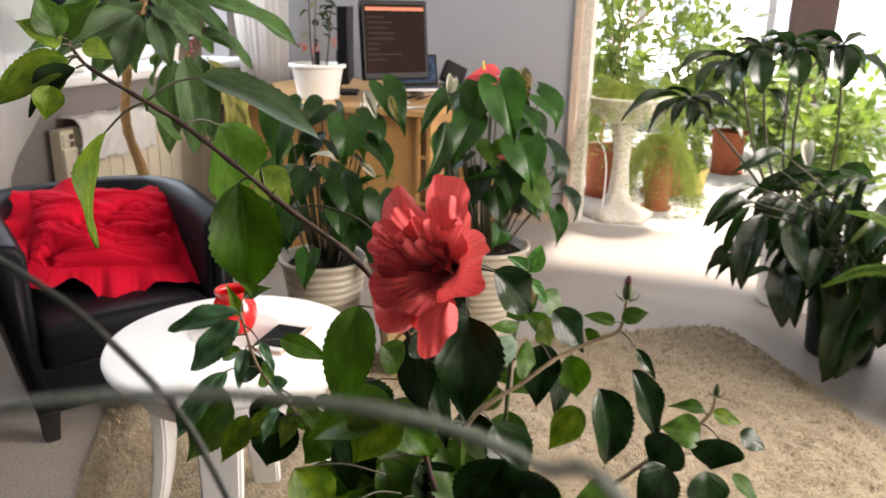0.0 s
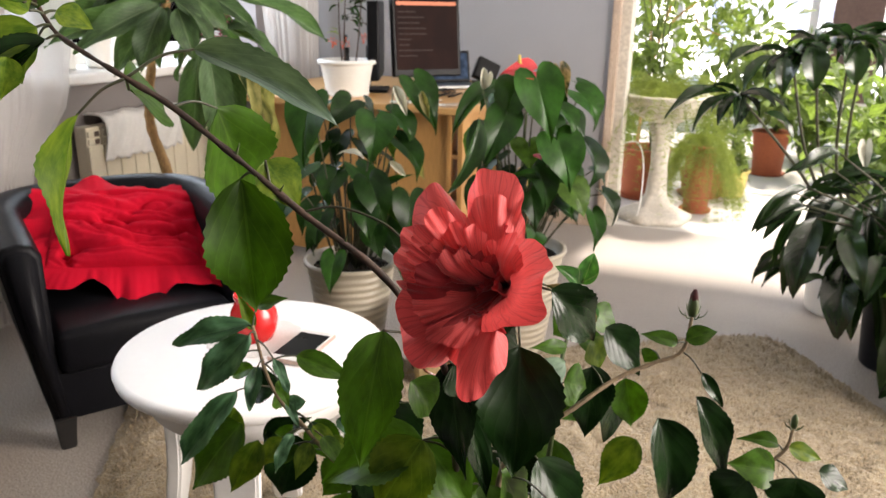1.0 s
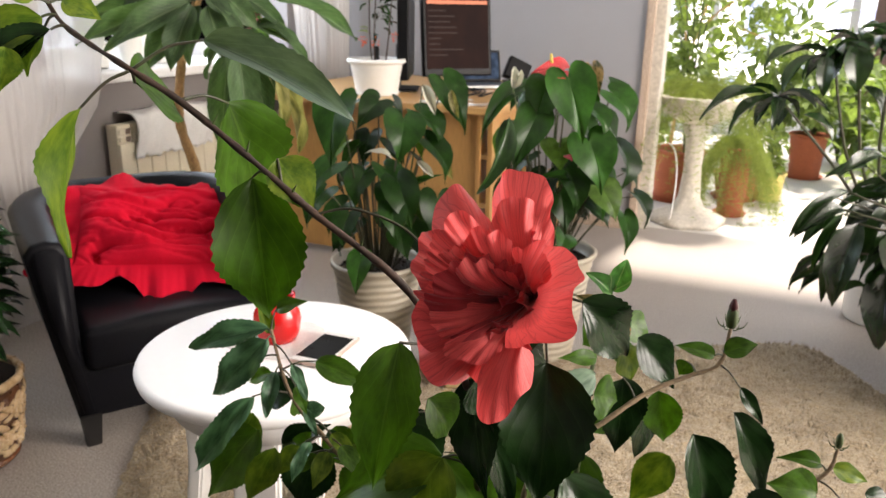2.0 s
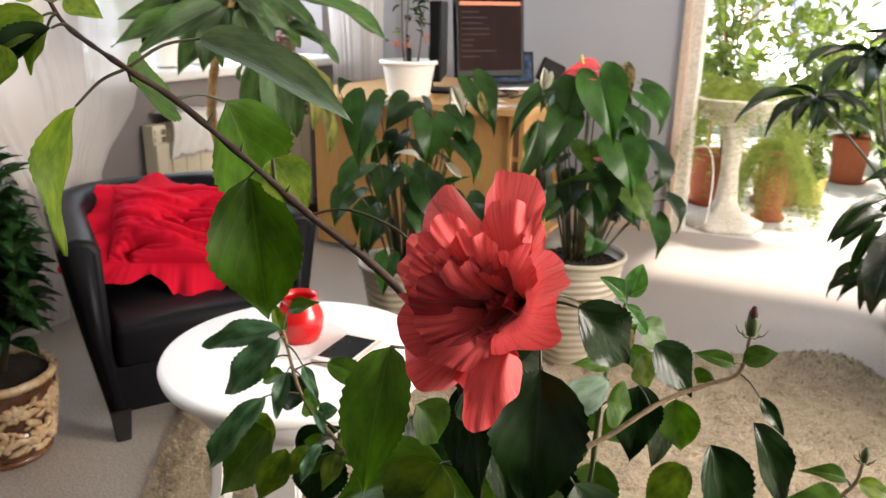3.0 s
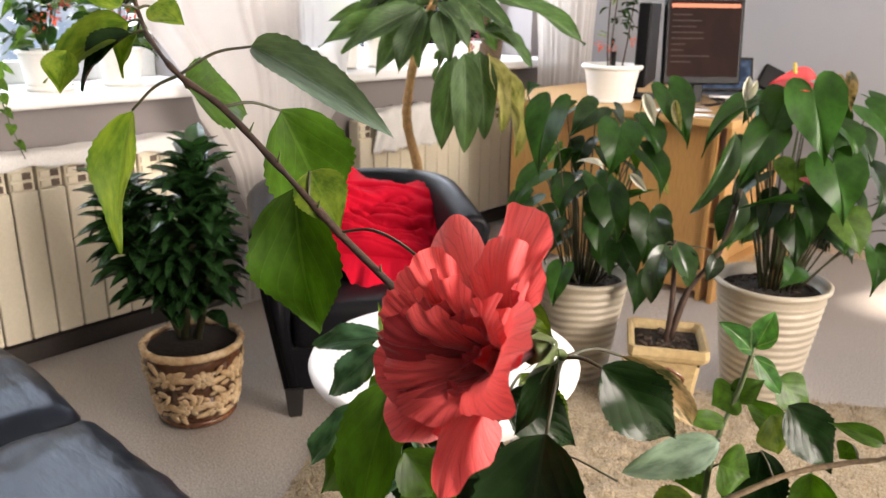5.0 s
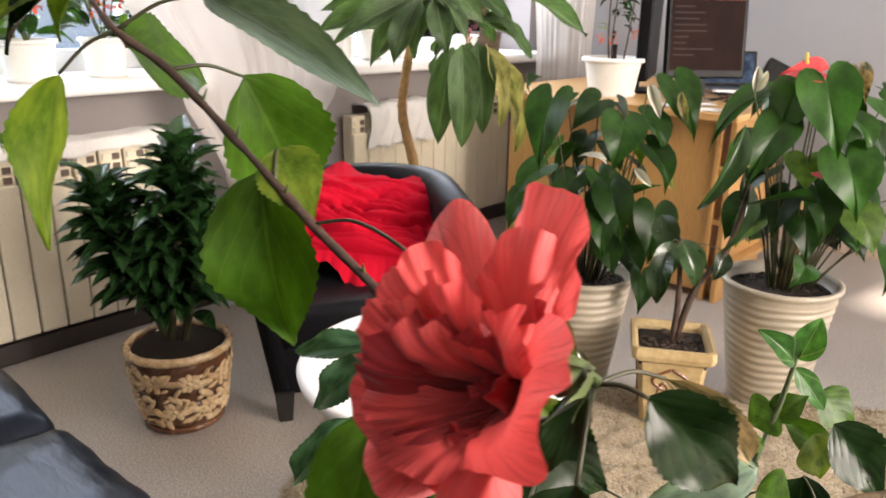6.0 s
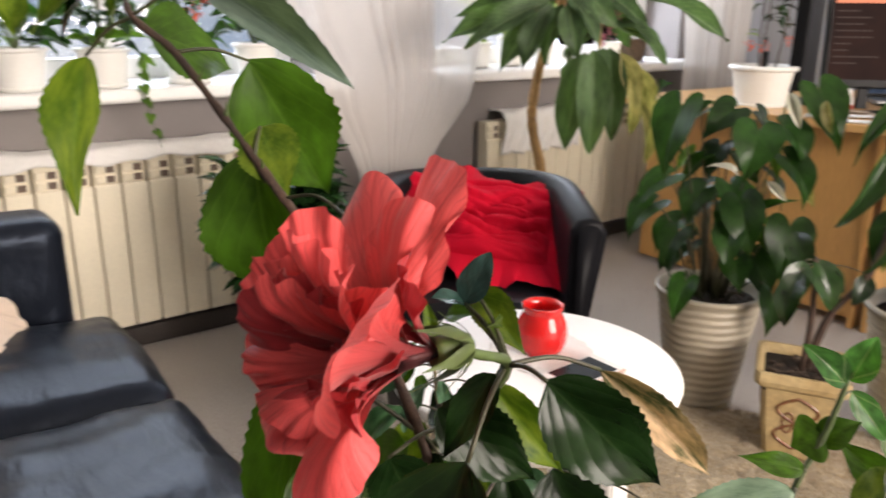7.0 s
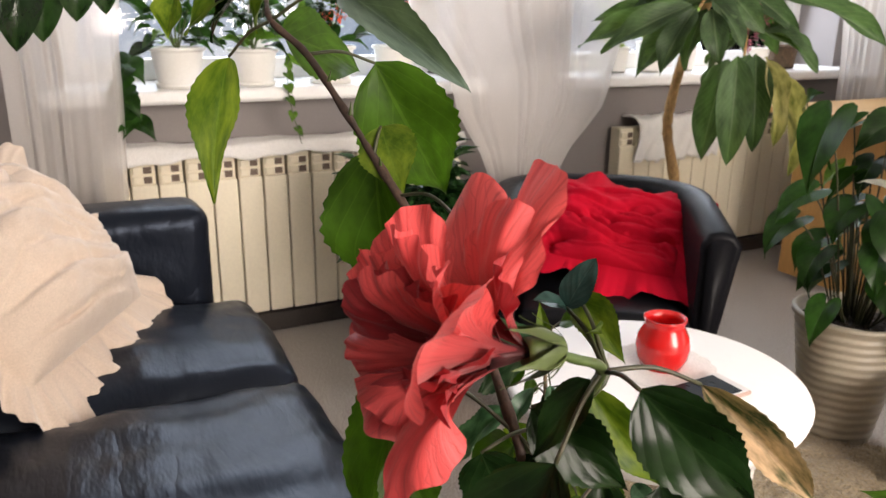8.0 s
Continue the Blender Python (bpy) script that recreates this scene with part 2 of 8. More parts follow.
M = dict(
    wall=surface("grey_paint", (0.30, 0.30, 0.315), (0.265, 0.265, 0.28), rough=0.85, coarse=1.2, fine=220, grain=0.04, bump=0.12, depth=0.001),
    wall_low=surface("taupe_paint", (0.27, 0.24, 0.23), (0.23, 0.205, 0.20), rough=0.85, coarse=1.5, fine=220, grain=0.04, bump=0.12, depth=0.001),
    ceiling=surface("ceiling_paint", (0.8, 0.79, 0.77), (0.75, 0.74, 0.72), rough=0.9, fine=150, grain=0.03),
    floor=surface("grey_floor", (0.58, 0.52, 0.465), (0.46, 0.41, 0.365), rough=0.55, coarse=1.1, fine=210, spread=0.7, grain=0.34, bump=0.08, depth=0.0008),
    stone=surface("winter_garden_floor", (0.72, 0.69, 0.64), (0.62, 0.59, 0.55), rough=0.7, coarse=2, fine=160, grain=0.1),
    white=surface("white_paint", (0.80, 0.79, 0.77), (0.74, 0.73, 0.71), rough=0.35, coarse=4, fine=90, grain=0.03, bump=0.05, depth=0.0005),
    tabletop=surface("white_lacquer", (0.90, 0.89, 0.88), (0.89, 0.88, 0.87), rough=0.55, coarse=3, fine=60, grain=0.01, bump=0.0, coat=0.0),
    enamel=surface("cream_enamel", (0.80, 0.73, 0.57), (0.74, 0.66, 0.50), rough=0.4, coarse=3, fine=120, grain=0.04, bump=0.05, depth=0.0005),
    plastic=surface("white_plastic", (0.80, 0.79, 0.75), (0.75, 0.73, 0.68), rough=0.4, coarse=12, fine=150, grain=0.03, bump=0.05, depth=0.0004),
    leather=surface("black_leather", (0.008, 0.008, 0.011), (0.005, 0.005, 0.006), rough=0.42, coarse=5, fine=240, grain=0.2, bump=0.35, depth=0.0012),
    # blue in this base imitates the sky's sheen on black leather
    leather_worn=surface("worn_black_leather", (0.010, 0.013, 0.021), (0.006, 0.007, 0.010), rough=0.33, coarse=5, fine=700, spread=0.6, grain=0.1, bump=0.0),
    black=surface("black_plastic", (0.007, 0.007, 0.008), (0.004, 0.004, 0.005), rough=0.4, coarse=20, fine=200, grain=0.1, bump=0.1),
    blackwood=surface("black_wood", (0.018, 0.016, 0.015), rough=0.45, coarse=15, fine=120, grain=0.2, stretch=(8, 8, 1)),
    beech=surface("beech_veneer", (0.60, 0.33, 0.115), (0.50, 0.26, 0.085), rough=0.42, coarse=2.2, fine=26, spread=0.8, grain=0.12, bump=0.06, depth=0.0006, stretch=(10, 10, 0.8)),
    beech_flat=surface("beech_top", (0.62, 0.36, 0.14), (0.52, 0.29, 0.105), rough=0.38, coarse=2.2, fine=26, spread=0.8, grain=0.12, bump=0.06, depth=0.0006, stretch=(0.8, 10, 10)),
    casing=surface("worn_casing", (0.62, 0.50, 0.40), (0.45, 0.33, 0.24), rough=0.6, coarse=4, fine=60, grain=0.2, stretch=(6, 6, 0.7)),
    red=surface("red_cotton", (0.56, 0.005, 0.026), (0.46, 0.004, 0.019), rough=0.85, coarse=5, fine=380, grain=0.14, bump=0.3),
    cream=surface("cream_cotton", (0.68, 0.555, 0.45), (0.60, 0.48, 0.385), rough=0.9, coarse=5, fine=380, grain=0.1, bump=0.3, sheen=0.3),
    towel=surface("white_towel", (0.82, 0.80, 0.77), (0.72, 0.70, 0.66), rough=0.95, coarse=7, fine=260, grain=0.12, bump=0.5, depth=0.003, sheen=0.4),
    rug=surface("beige_pile", (0.55, 0.43, 0.265), (0.38, 0.285, 0.165), rough=0.95, coarse=9, fine=130, spread=0.5, grain=0.28, bump=0.9, depth=0.012, sheen=0.3),
    ribbed=surface("ribbed_plastic", (0.44, 0.39, 0.305), (0.37, 0.325, 0.25), rough=0.42, coarse=6, fine=140, grain=0.05, bump=0.05),
    glaze_brown=surface("brown_glaze", (0.24, 0.10, 0.045), (0.13, 0.04, 0.02), rough=0.25, coarse=14, fine=70, grain=0.2, coat=0.4),
    glaze_tan=surface("tan_glaze", (0.15, 0.060, 0.024), (0.075, 0.026, 0.012), rough=0.3, coarse=24, fine=70, grain=0.15, coat=0.4),
    glaze_cream=surface("cream_glaze", (0.70, 0.54, 0.33), (0.44, 0.26, 0.12), rough=0.28, coarse=22, fine=70, grain=0.1, coat=0.4),
    sandstone=surface("yellow_ceramic", (0.55, 0.42, 0.22), (0.42, 0.29, 0.13), rough=0.5, coarse=10, fine=70, grain=0.15),
    terracotta=surface("terracotta", (0.42, 0.11, 0.045), (0.34, 0.085, 0.035), rough=0.75, coarse=8, fine=90, grain=0.12),
    yellow=surface("yellow_pot", (0.72, 0.60, 0.20), (0.62, 0.48, 0.14), rough=0.5, coarse=14, fine=80),
    slot=surface("dark_slot", (0.16, 0.11, 0.08), rough=0.7),
    soil=surface("potting_soil", (0.040, 0.026, 0.018), (0.015, 0.010, 0.007), rough=0.95, coarse=30, fine=130, grain=0.4, bump=1.0, depth=0.01),
    plinth=surface("dark_plinth", (0.060, 0.048, 0.042), (0.04, 0.03, 0.026), rough=0.6, coarse=6, fine=90, grain=0.2),
    clod=surface("soil_crumbs", (0.085, 0.055, 0.038), (0.03, 0.019, 0.013), rough=0.95, coarse=60, fine=200, grain=0.3, bump=0.6, depth=0.003),
    bark=surface("pale_bark", (0.66, 0.41, 0.17), (0.46, 0.26, 0.10), rough=0.75, coarse=9, fine=70, grain=0.25, bump=0.5, depth=0.004, stretch=(3, 3, 0.8)),
    twig=surface("brown_twig", (0.105, 0.056, 0.036), (0.035, 0.020, 0.014), rough=0.7, coarse=40, fine=260, spread=0.4, grain=0.3, bump=0.7, depth=0.0012),
    twig_pale=surface("pale_twig", (0.31, 0.22, 0.125), (0.19, 0.13, 0.075), rough=0.75, coarse=40, fine=260, grain=0.25, bump=0.6, depth=0.001),
    calyx=surface("green_calyx", (0.085, 0.125, 0.03), (0.06, 0.085, 0.02), rough=0.55, coarse=60, fine=200, grain=0.15, bump=0.4, depth=0.0006),
    stem=surface("green_stem", (0.075, 0.12, 0.03), (0.05, 0.065, 0.02), rough=0.5, coarse=30, fine=160, grain=0.15, bump=0.3, depth=0.0006),
    stem_dark=surface("dark_stem", (0.045, 0.06, 0.02), (0.045, 0.03, 0.015), rough=0.5, coarse=30, fine=160, grain=0.15, bump=0.3, depth=0.0006),
    column=surface("worn_plaster", (0.70, 0.66, 0.58), (0.55, 0.50, 0.42), rough=0.8, coarse=10, fine=60, grain=0.15, bump=0.25, depth=0.003),
    paper=surface("paper", (0.80, 0.79, 0.76), rough=0.8, fine=60, grain=0.02, bump=0.0),
    basket=surface("brown_wicker", (0.16, 0.10, 0.055), (0.09, 0.055, 0.03), rough=0.7, coarse=30, fine=90, grain=0.3, bump=0.8, depth=0.004),
    brick=surface("brown_panel", (0.22, 0.13, 0.10), (0.17, 0.10, 0.08), rough=0.8, coarse=6, fine=40),
    bottle_red=surface("red_cap", (0.6, 0.03, 0.02), rough=0.4),
    yellow_spadix=surface("yellow_spadix", (0.75, 0.55, 0.10), rough=0.6, fine=300, grain=0.2),
    spathe_red=surface("red_spathe", (0.70, 0.06, 0.07), (0.60, 0.04, 0.05), rough=0.25, coarse=30, fine=90, coat=0.4),
    spathe_white=surface("white_spathe", (0.75, 0.75, 0.62), rough=0.4, coarse=30, fine=90),
    dry=leaf_surface("half_dry_leaf", (0.030, 0.060, 0.012), (0.20, 0.12, 0.06), rough=0.6, through=0.1, ribs=6, slant=1.1, patch=(0.50, 0.34, 0.21), vary=0.1),
    blossom_pink=surface("pink_blossom", (0.62, 0.18, 0.28), (0.5, 0.12, 0.2), rough=0.6, coarse=60, fine=150),
    blossom_orange=surface("orange_blossom", (0.80, 0.13, 0.05), (0.7, 0.08, 0.03), rough=0.6, coarse=60, fine=150),
    screen=glow("dark_screen", (0.020, 0.013, 0.012), 1.0, (0.026, 0.015, 0.013), 6.0),
    screen_bar=glow("orange_bar", (0.85, 0.30, 0.18), 0.7),
    screen_text=glow("grey_text", (0.055, 0.04, 0.036), 0.9),
    screen_blue=glow("blue_screen", (0.05, 0.075, 0.12), 0.8, (0.02, 0.03, 0.05), 30.0),
    phone_glass=surface("phone_glass", (0.006, 0.006, 0.007), rough=0.30, coarse=10, fine=40, bump=0.0),
    phone_rim=surface("rose_gold", (0.72, 0.52, 0.44), rough=0.35, metal=0.6, bump=0.0),
    metal=surface("grey_metal", (0.45, 0.45, 0.46), rough=0.35, metal=1.0, bump=0.05),
    pane=pane_glass("window_glass"),
    sheer=cloth_through("sheer_white", (0.74, 0.70, 0.66), 0.30, 0.34),
    # second colours: dark throat red, deepened further for shade between the petals
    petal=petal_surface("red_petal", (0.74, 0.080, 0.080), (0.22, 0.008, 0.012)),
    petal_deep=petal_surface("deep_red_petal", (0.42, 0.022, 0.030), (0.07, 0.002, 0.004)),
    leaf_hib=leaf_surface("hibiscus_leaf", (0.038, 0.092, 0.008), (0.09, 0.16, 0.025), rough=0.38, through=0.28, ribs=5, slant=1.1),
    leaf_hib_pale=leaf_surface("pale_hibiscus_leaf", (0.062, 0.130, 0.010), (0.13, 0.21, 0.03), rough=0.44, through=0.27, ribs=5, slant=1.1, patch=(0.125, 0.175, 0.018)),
    # near-black copy of the hibiscus green, with shade put into its colour
    leaf_hib_shaded=leaf_surface("shaded_hibiscus_leaf", (0.008, 0.024, 0.006), (0.03, 0.055, 0.02), rough=0.25, raised_ribs=0.12, through=0.03, ribs=5, slant=1.1),
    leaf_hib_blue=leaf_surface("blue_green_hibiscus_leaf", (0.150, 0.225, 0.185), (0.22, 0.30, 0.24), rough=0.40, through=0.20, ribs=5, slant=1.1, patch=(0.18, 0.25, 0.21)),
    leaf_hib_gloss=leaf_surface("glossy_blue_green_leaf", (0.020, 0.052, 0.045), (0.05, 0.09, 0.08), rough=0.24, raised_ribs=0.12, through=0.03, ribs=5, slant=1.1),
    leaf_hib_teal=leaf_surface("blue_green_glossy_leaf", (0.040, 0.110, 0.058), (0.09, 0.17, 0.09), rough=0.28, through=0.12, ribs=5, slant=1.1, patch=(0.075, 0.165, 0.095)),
    leaf_anth=leaf_surface("anthurium_leaf", (0.017, 0.060, 0.009), (0.045, 0.11, 0.03), rough=0.34, through=0.18, ribs=6, slant=1.2, vary=0.65),
    leaf_anth_pale=leaf_surface("young_anthurium_leaf", (0.08, 0.16, 0.025), (0.14, 0.24, 0.06), rough=0.34, through=0.3, ribs=6, slant=1.2),
    leaf_drac=leaf_surface("dracaena_leaf", (0.016, 0.050, 0.015), (0.05, 0.11, 0.04), rough=0.24, through=0.12, ribs=1, slant=6.0),
    leaf_tree=leaf_surface("long_tree_leaf", (0.070, 0.122, 0.060), (0.32, 0.38, 0.26), rough=0.45, through=0.30, ribs=14, slant=0.5),
    leaf_yellowing=leaf_surface("yellowing_tree_leaf", (0.16, 0.17, 0.06), (0.34, 0.30, 0.12), rough=0.5, through=0.3, ribs=14, slant=0.5, patch=(0.48, 0.40, 0.22), vary=0.1),
    leaf_dark=leaf_surface("dark_lance_leaf", (0.016, 0.043, 0.012), (0.03, 0.06, 0.022), rough=0.27, through=0.16, ribs=12, slant=0.6, vary=0.6),
    # pale base: sunlight on and through these leaves is put into the colour
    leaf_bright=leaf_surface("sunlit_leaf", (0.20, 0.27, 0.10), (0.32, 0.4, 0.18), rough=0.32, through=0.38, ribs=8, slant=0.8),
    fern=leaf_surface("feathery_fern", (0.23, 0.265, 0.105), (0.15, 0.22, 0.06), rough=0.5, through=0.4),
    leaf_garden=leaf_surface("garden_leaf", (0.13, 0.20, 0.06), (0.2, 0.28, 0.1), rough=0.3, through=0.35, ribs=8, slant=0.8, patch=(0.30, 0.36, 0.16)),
    stem_smooth=surface("grey_green_stem", (0.15, 0.175, 0.15), (0.11, 0.125, 0.10), rough=0.25, coarse=30, fine=160, grain=0.15, bump=0.1, depth=0.0004),
    stem_near=surface("dark_green_stem", (0.022, 0.028, 0.020), (0.014, 0.016, 0.013), rough=0.35, coarse=30, fine=160, grain=0.15, bump=0.3, depth=0.0006),
    fern_bright=leaf_surface("bright_fern", (0.16, 0.30, 0.03), (0.2, 0.34, 0.06), rough=0.45, through=0.35),
    variegated=leaf_surface("variegated_leaf", (0.05, 0.15, 0.04), (0.45, 0.50, 0.30), rough=0.35, through=0.3, ribs=1, slant=1.0),
    sky_card=glow("bright_outdoors", (0.78, 0.88, 1.0), 0.48, (0.36, 0.50, 0.70), 0.8),
    sky_card_2=glow("bright_garden_sky", (1.0, 0.98, 0.92), 3.6, (0.16, 0.19, 0.30), 1.3),
)
M["leather"].node_tree.nodes["Principled BSDF"].inputs["Specular IOR Level"].default_value = 0.11
M["leather_worn"].node_tree.nodes["Principled BSDF"].inputs["Specular IOR Level"].default_value = 0.22
# gloss tinted blue, standing for sky reflected in the leather
M["leather_worn"].node_tree.nodes["Principled BSDF"].inputs["Specular Tint"].default_value = (0.62, 0.76, 1.0, 1)
M["black"].node_tree.nodes["Principled BSDF"].inputs["Specular IOR Level"].default_value = 0.15
M["red"].node_tree.nodes["Principled BSDF"].inputs["Specular IOR Level"].default_value = 0.12
M["phone_glass"].node_tree.nodes["Principled BSDF"].inputs["Specular IOR Level"].default_value = 0.10
jar_mat, jar_nt, jar_links, jar_bsdf = nodes_of("red_glass")
jar_bsdf.inputs["Base Color"].default_value = (0.75, 0.012, 0.012, 1)
jar_bsdf.inputs["Transmission Weight"].default_value, jar_bsdf.inputs["Roughness"].default_value = 0.35, 0.26
jar_bsdf.inputs["Coat Weight"].default_value = 0.2
M["jar"] = jar_mat

# long soft creases in the worn leather
worn = M["leather_worn"].node_tree
crease_map = worn.nodes.new("ShaderNodeMapping")
crease_map.inputs["Scale"].default_value = (1.3, 4.2, 2.5)
crease_map.inputs["Rotation"].default_value = (0, 0, 0.35)
worn.links.new(worn.nodes["Texture Coordinate"].outputs["Object"], crease_map.inputs["Vector"])
crease_fine = noise_node(worn.nodes, worn.links, crease_map.outputs["Vector"], 3.2, 4.5, 0.5)
crease_ridge = math_node(worn.nodes, worn.links, "ABSOLUTE", math_node(worn.nodes, worn.links, "SUBTRACT", crease_fine, 0.5), 0)
bump_node(worn.nodes, worn.links, crease_ridge, 0.17, 0.06, worn.nodes["Principled BSDF"])
M["leaf_drac"].node_tree.nodes["Principled BSDF"].inputs["Specular IOR Level"].default_value = 0.60
M["leaf_hib_shaded"].node_tree.nodes["Principled BSDF"].inputs["Specular IOR Level"].default_value = 0.16
M["leaf_dark"].node_tree.nodes["Principled BSDF"].inputs["Specular IOR Level"].default_value = 0.55
M["leaf_anth"].node_tree.nodes["Principled BSDF"].inputs["Specular IOR Level"].default_value = 0.22


# ---- mesh helpers ----
def thing(name, at, label, category, group="", kind=""):
    """An Empty at a thing's base, which parents its parts."""
    ob = new(name)
    ob.empty_display_size = 0.05
    ob.location = at
    return tagged(ob, label, category, group, kind)


def child(ob, parent):
    if parent is not None:
        ob.parent = parent
        if parent.type == "EMPTY":
            ob.matrix_parent_inverse = Matrix.Translation(parent.location).inverted()
    return ob


def mesh_from(name, bm, material, smooth=True):
    me = bpy.data.meshes.new(name)
    bmesh.ops.recalc_face_normals(bm, faces=bm.faces)
    bm.to_mesh(me)
    bm.free()
    if smooth:
        me.shade_smooth()
    me.materials.append(material)
    return me


def part(name, bm, material, parent=None, label="", smooth=False):
    """Links a bmesh, built at its place in the room, as one mesh object."""
    ob = child(new(name, mesh_from(name, bm, material, smooth)), parent)
    return tagged(ob, label)


def box(lo, hi, bevel=0.004, seg=2, m=None):
    bm = bmesh.new()
    lo, hi = Vector(lo), Vector(hi)
    bmesh.ops.create_cube(bm, size=1, matrix=Matrix.Translation((lo + hi) / 2) @ Matrix.Diagonal((*(hi - lo), 1)))
    if bevel:
        bmesh.ops.bevel(bm, geom=bm.edges[:], offset=bevel, segments=seg, affect="EDGES", profile=0.5)
    if m is not None:
        bmesh.ops.transform(bm, matrix=m, verts=bm.verts)
    return bm


def join(*bms):
    """Several bmeshes in one."""
    out = bms[0]
    for b in bms[1:]:
        me = bpy.data.meshes.new("tmp")
        b.to_mesh(me)
        b.free()
        out.from_mesh(me)
        bpy.data.meshes.remove(me)
    return out


def lathe(profile, n=40, centre=(0, 0, 0), wobble=None, ring_shape=False):
    """A turned body from (radius, height) pairs; wobble(radius, height, angle) gives another radius."""
    bm, rings = bmesh.new(), []
    for r, z in profile:
        ring = []
        for i in range(n):
            a = 2 * math.pi * i / n
            rr = wobble(r, z, a) if wobble else r
            ring.append(bm.verts.new((centre[0] + rr * math.cos(a), centre[1] + rr * math.sin(a), centre[2] + z)))
        rings.append(ring)
    for r0, r1 in zip(rings, rings[1:]):
        for i in range(n):
            bm.faces.new((r0[i], r0[(i + 1) % n], r1[(i + 1) % n], r1[i]))
    if ring_shape:                        # an open ring closes on itself
        for i in range(n):
            bm.faces.new((rings[-1][i], rings[-1][(i + 1) % n], rings[0][(i + 1) % n], rings[0][i]))
    else:
        for ring in (rings[0], rings[-1]):
            bm.faces.new(ring)
    return bm


def smooth_line(points, steps=5):
    """Points along a Catmull-Rom curve."""
    p = [Vector(q) for q in points]
    p = [p[0] * 2 - p[1]] + p + [p[-1] * 2 - p[-2]]
    out = []
    for a, b, c, d in zip(p, p[1:], p[2:], p[3:]):
        for k in range(steps):
            t = k / steps
            out.append(0.5 * ((2 * b) + (c - a) * t + (2 * a - 5 * b + 4 * c - d) * t * t + (3 * b - a - 3 * c + d) * t ** 3))
    return out + [p[-2]]


def tube(points, r0, r1=None, sides=6, steps=4, knots=0.0):
    """A tapering stem along a curve."""
    r1 = r0 if r1 is None else r1
    line = smooth_line(points, steps)
    bm, rings = bmesh.new(), []
    side = Vector((0.3, 0.2, 1)).cross(line[-1] - line[0])
    side = side.normalized() if side.length > 1e-6 else Vector((1, 0, 0))
    for i, q in enumerate(line):
        d = (line[min(i + 1, len(line) - 1)] - line[max(i - 1, 0)]).normalized()
        u = (side - d * side.dot(d)).normalized()
        v = d.cross(u)
        r = r0 + (r1 - r0) * i / (len(line) - 1)
        r *= 1 + knots * (0.5 + noise.noise(q * 90)) if knots else 1
        rings.append([bm.verts.new(q + (u * math.cos(2 * math.pi * k / sides) + v * math.sin(2 * math.pi * k / sides)) * r) for k in range(sides)])
    for a, b in zip(rings, rings[1:]):
        for k in range(sides):
            bm.faces.new((a[k], a[(k + 1) % sides], b[(k + 1) % sides], b[k]))
    bm.faces.new(rings[0])
    bm.faces.new(rings[-1])
    return bm


def sheet(f, nu, nv, thick=0.0):
    """A surface f(u, v) with u, v from 0 to 1 and its coordinates as UV; thick: metres."""
    bm = bmesh.new()
    uv = bm.loops.layers.uv.new("UVMap")
    grid = [[bm.verts.new(f(i / nu, j / nv)) for j in range(nv + 1)] for i in range(nu + 1)]
    for i in range(nu):
        for j in range(nv):
            face = bm.faces.new((grid[i][j], grid[i + 1][j], grid[i + 1][j + 1], grid[i][j + 1]))
            for loop, (a, b) in zip(face.loops, ((i, j), (i + 1, j), (i + 1, j + 1), (i, j + 1))):
                loop[uv].uv = (a / nu, b / nv)
    if thick:
        bm.normal_update()
        bmesh.ops.solidify(bm, geom=bm.faces[:], thickness=thick)
    return bm


def leaf_mesh(name, material, shape="ovate", nl=12, nw=4, fold=0.22, droop=0.10, wave=0.03, teeth=0.0, seed=0):
    """A leaf one long along +y and one wide; its tip and base lie on the y axis."""
    rnd = random.Random(seed)
    ph = rnd.uniform(0, 6)

    def half(t):
        if shape == "ovate":
            return 0.5 * math.sin(math.pi * t ** 0.70) ** (0.72 if t < 0.37 else 1.15) * (1.0 - 0.30 * max(0.0, t - 0.37))
        if shape == "lance":
            return 0.5 * math.sin(math.pi * t ** 0.75) ** 0.75
        return 0.5 * math.sin(math.pi * min(1.0, t ** 0.9)) ** 0.5 * (1 - 0.3 * t)

    def f(u, v):
        s, t = u * 2 - 1, v
        h = half(t) if 0 < t < 1 else 0.006
        if teeth and abs(s) > 0.99:
            h *= 1 + teeth * (((t * 15) % 1.0) - 0.5) * min(1.0, 4 * t)
        z = fold * abs(s) * h + droop * 4 * t * (1 - t) + wave * math.sin(t * 11 + ph + 1.5 * s) * abs(s)
        return (s * h, t, z)

    return mesh_from(name, sheet(f, nw * 2, nl), material)


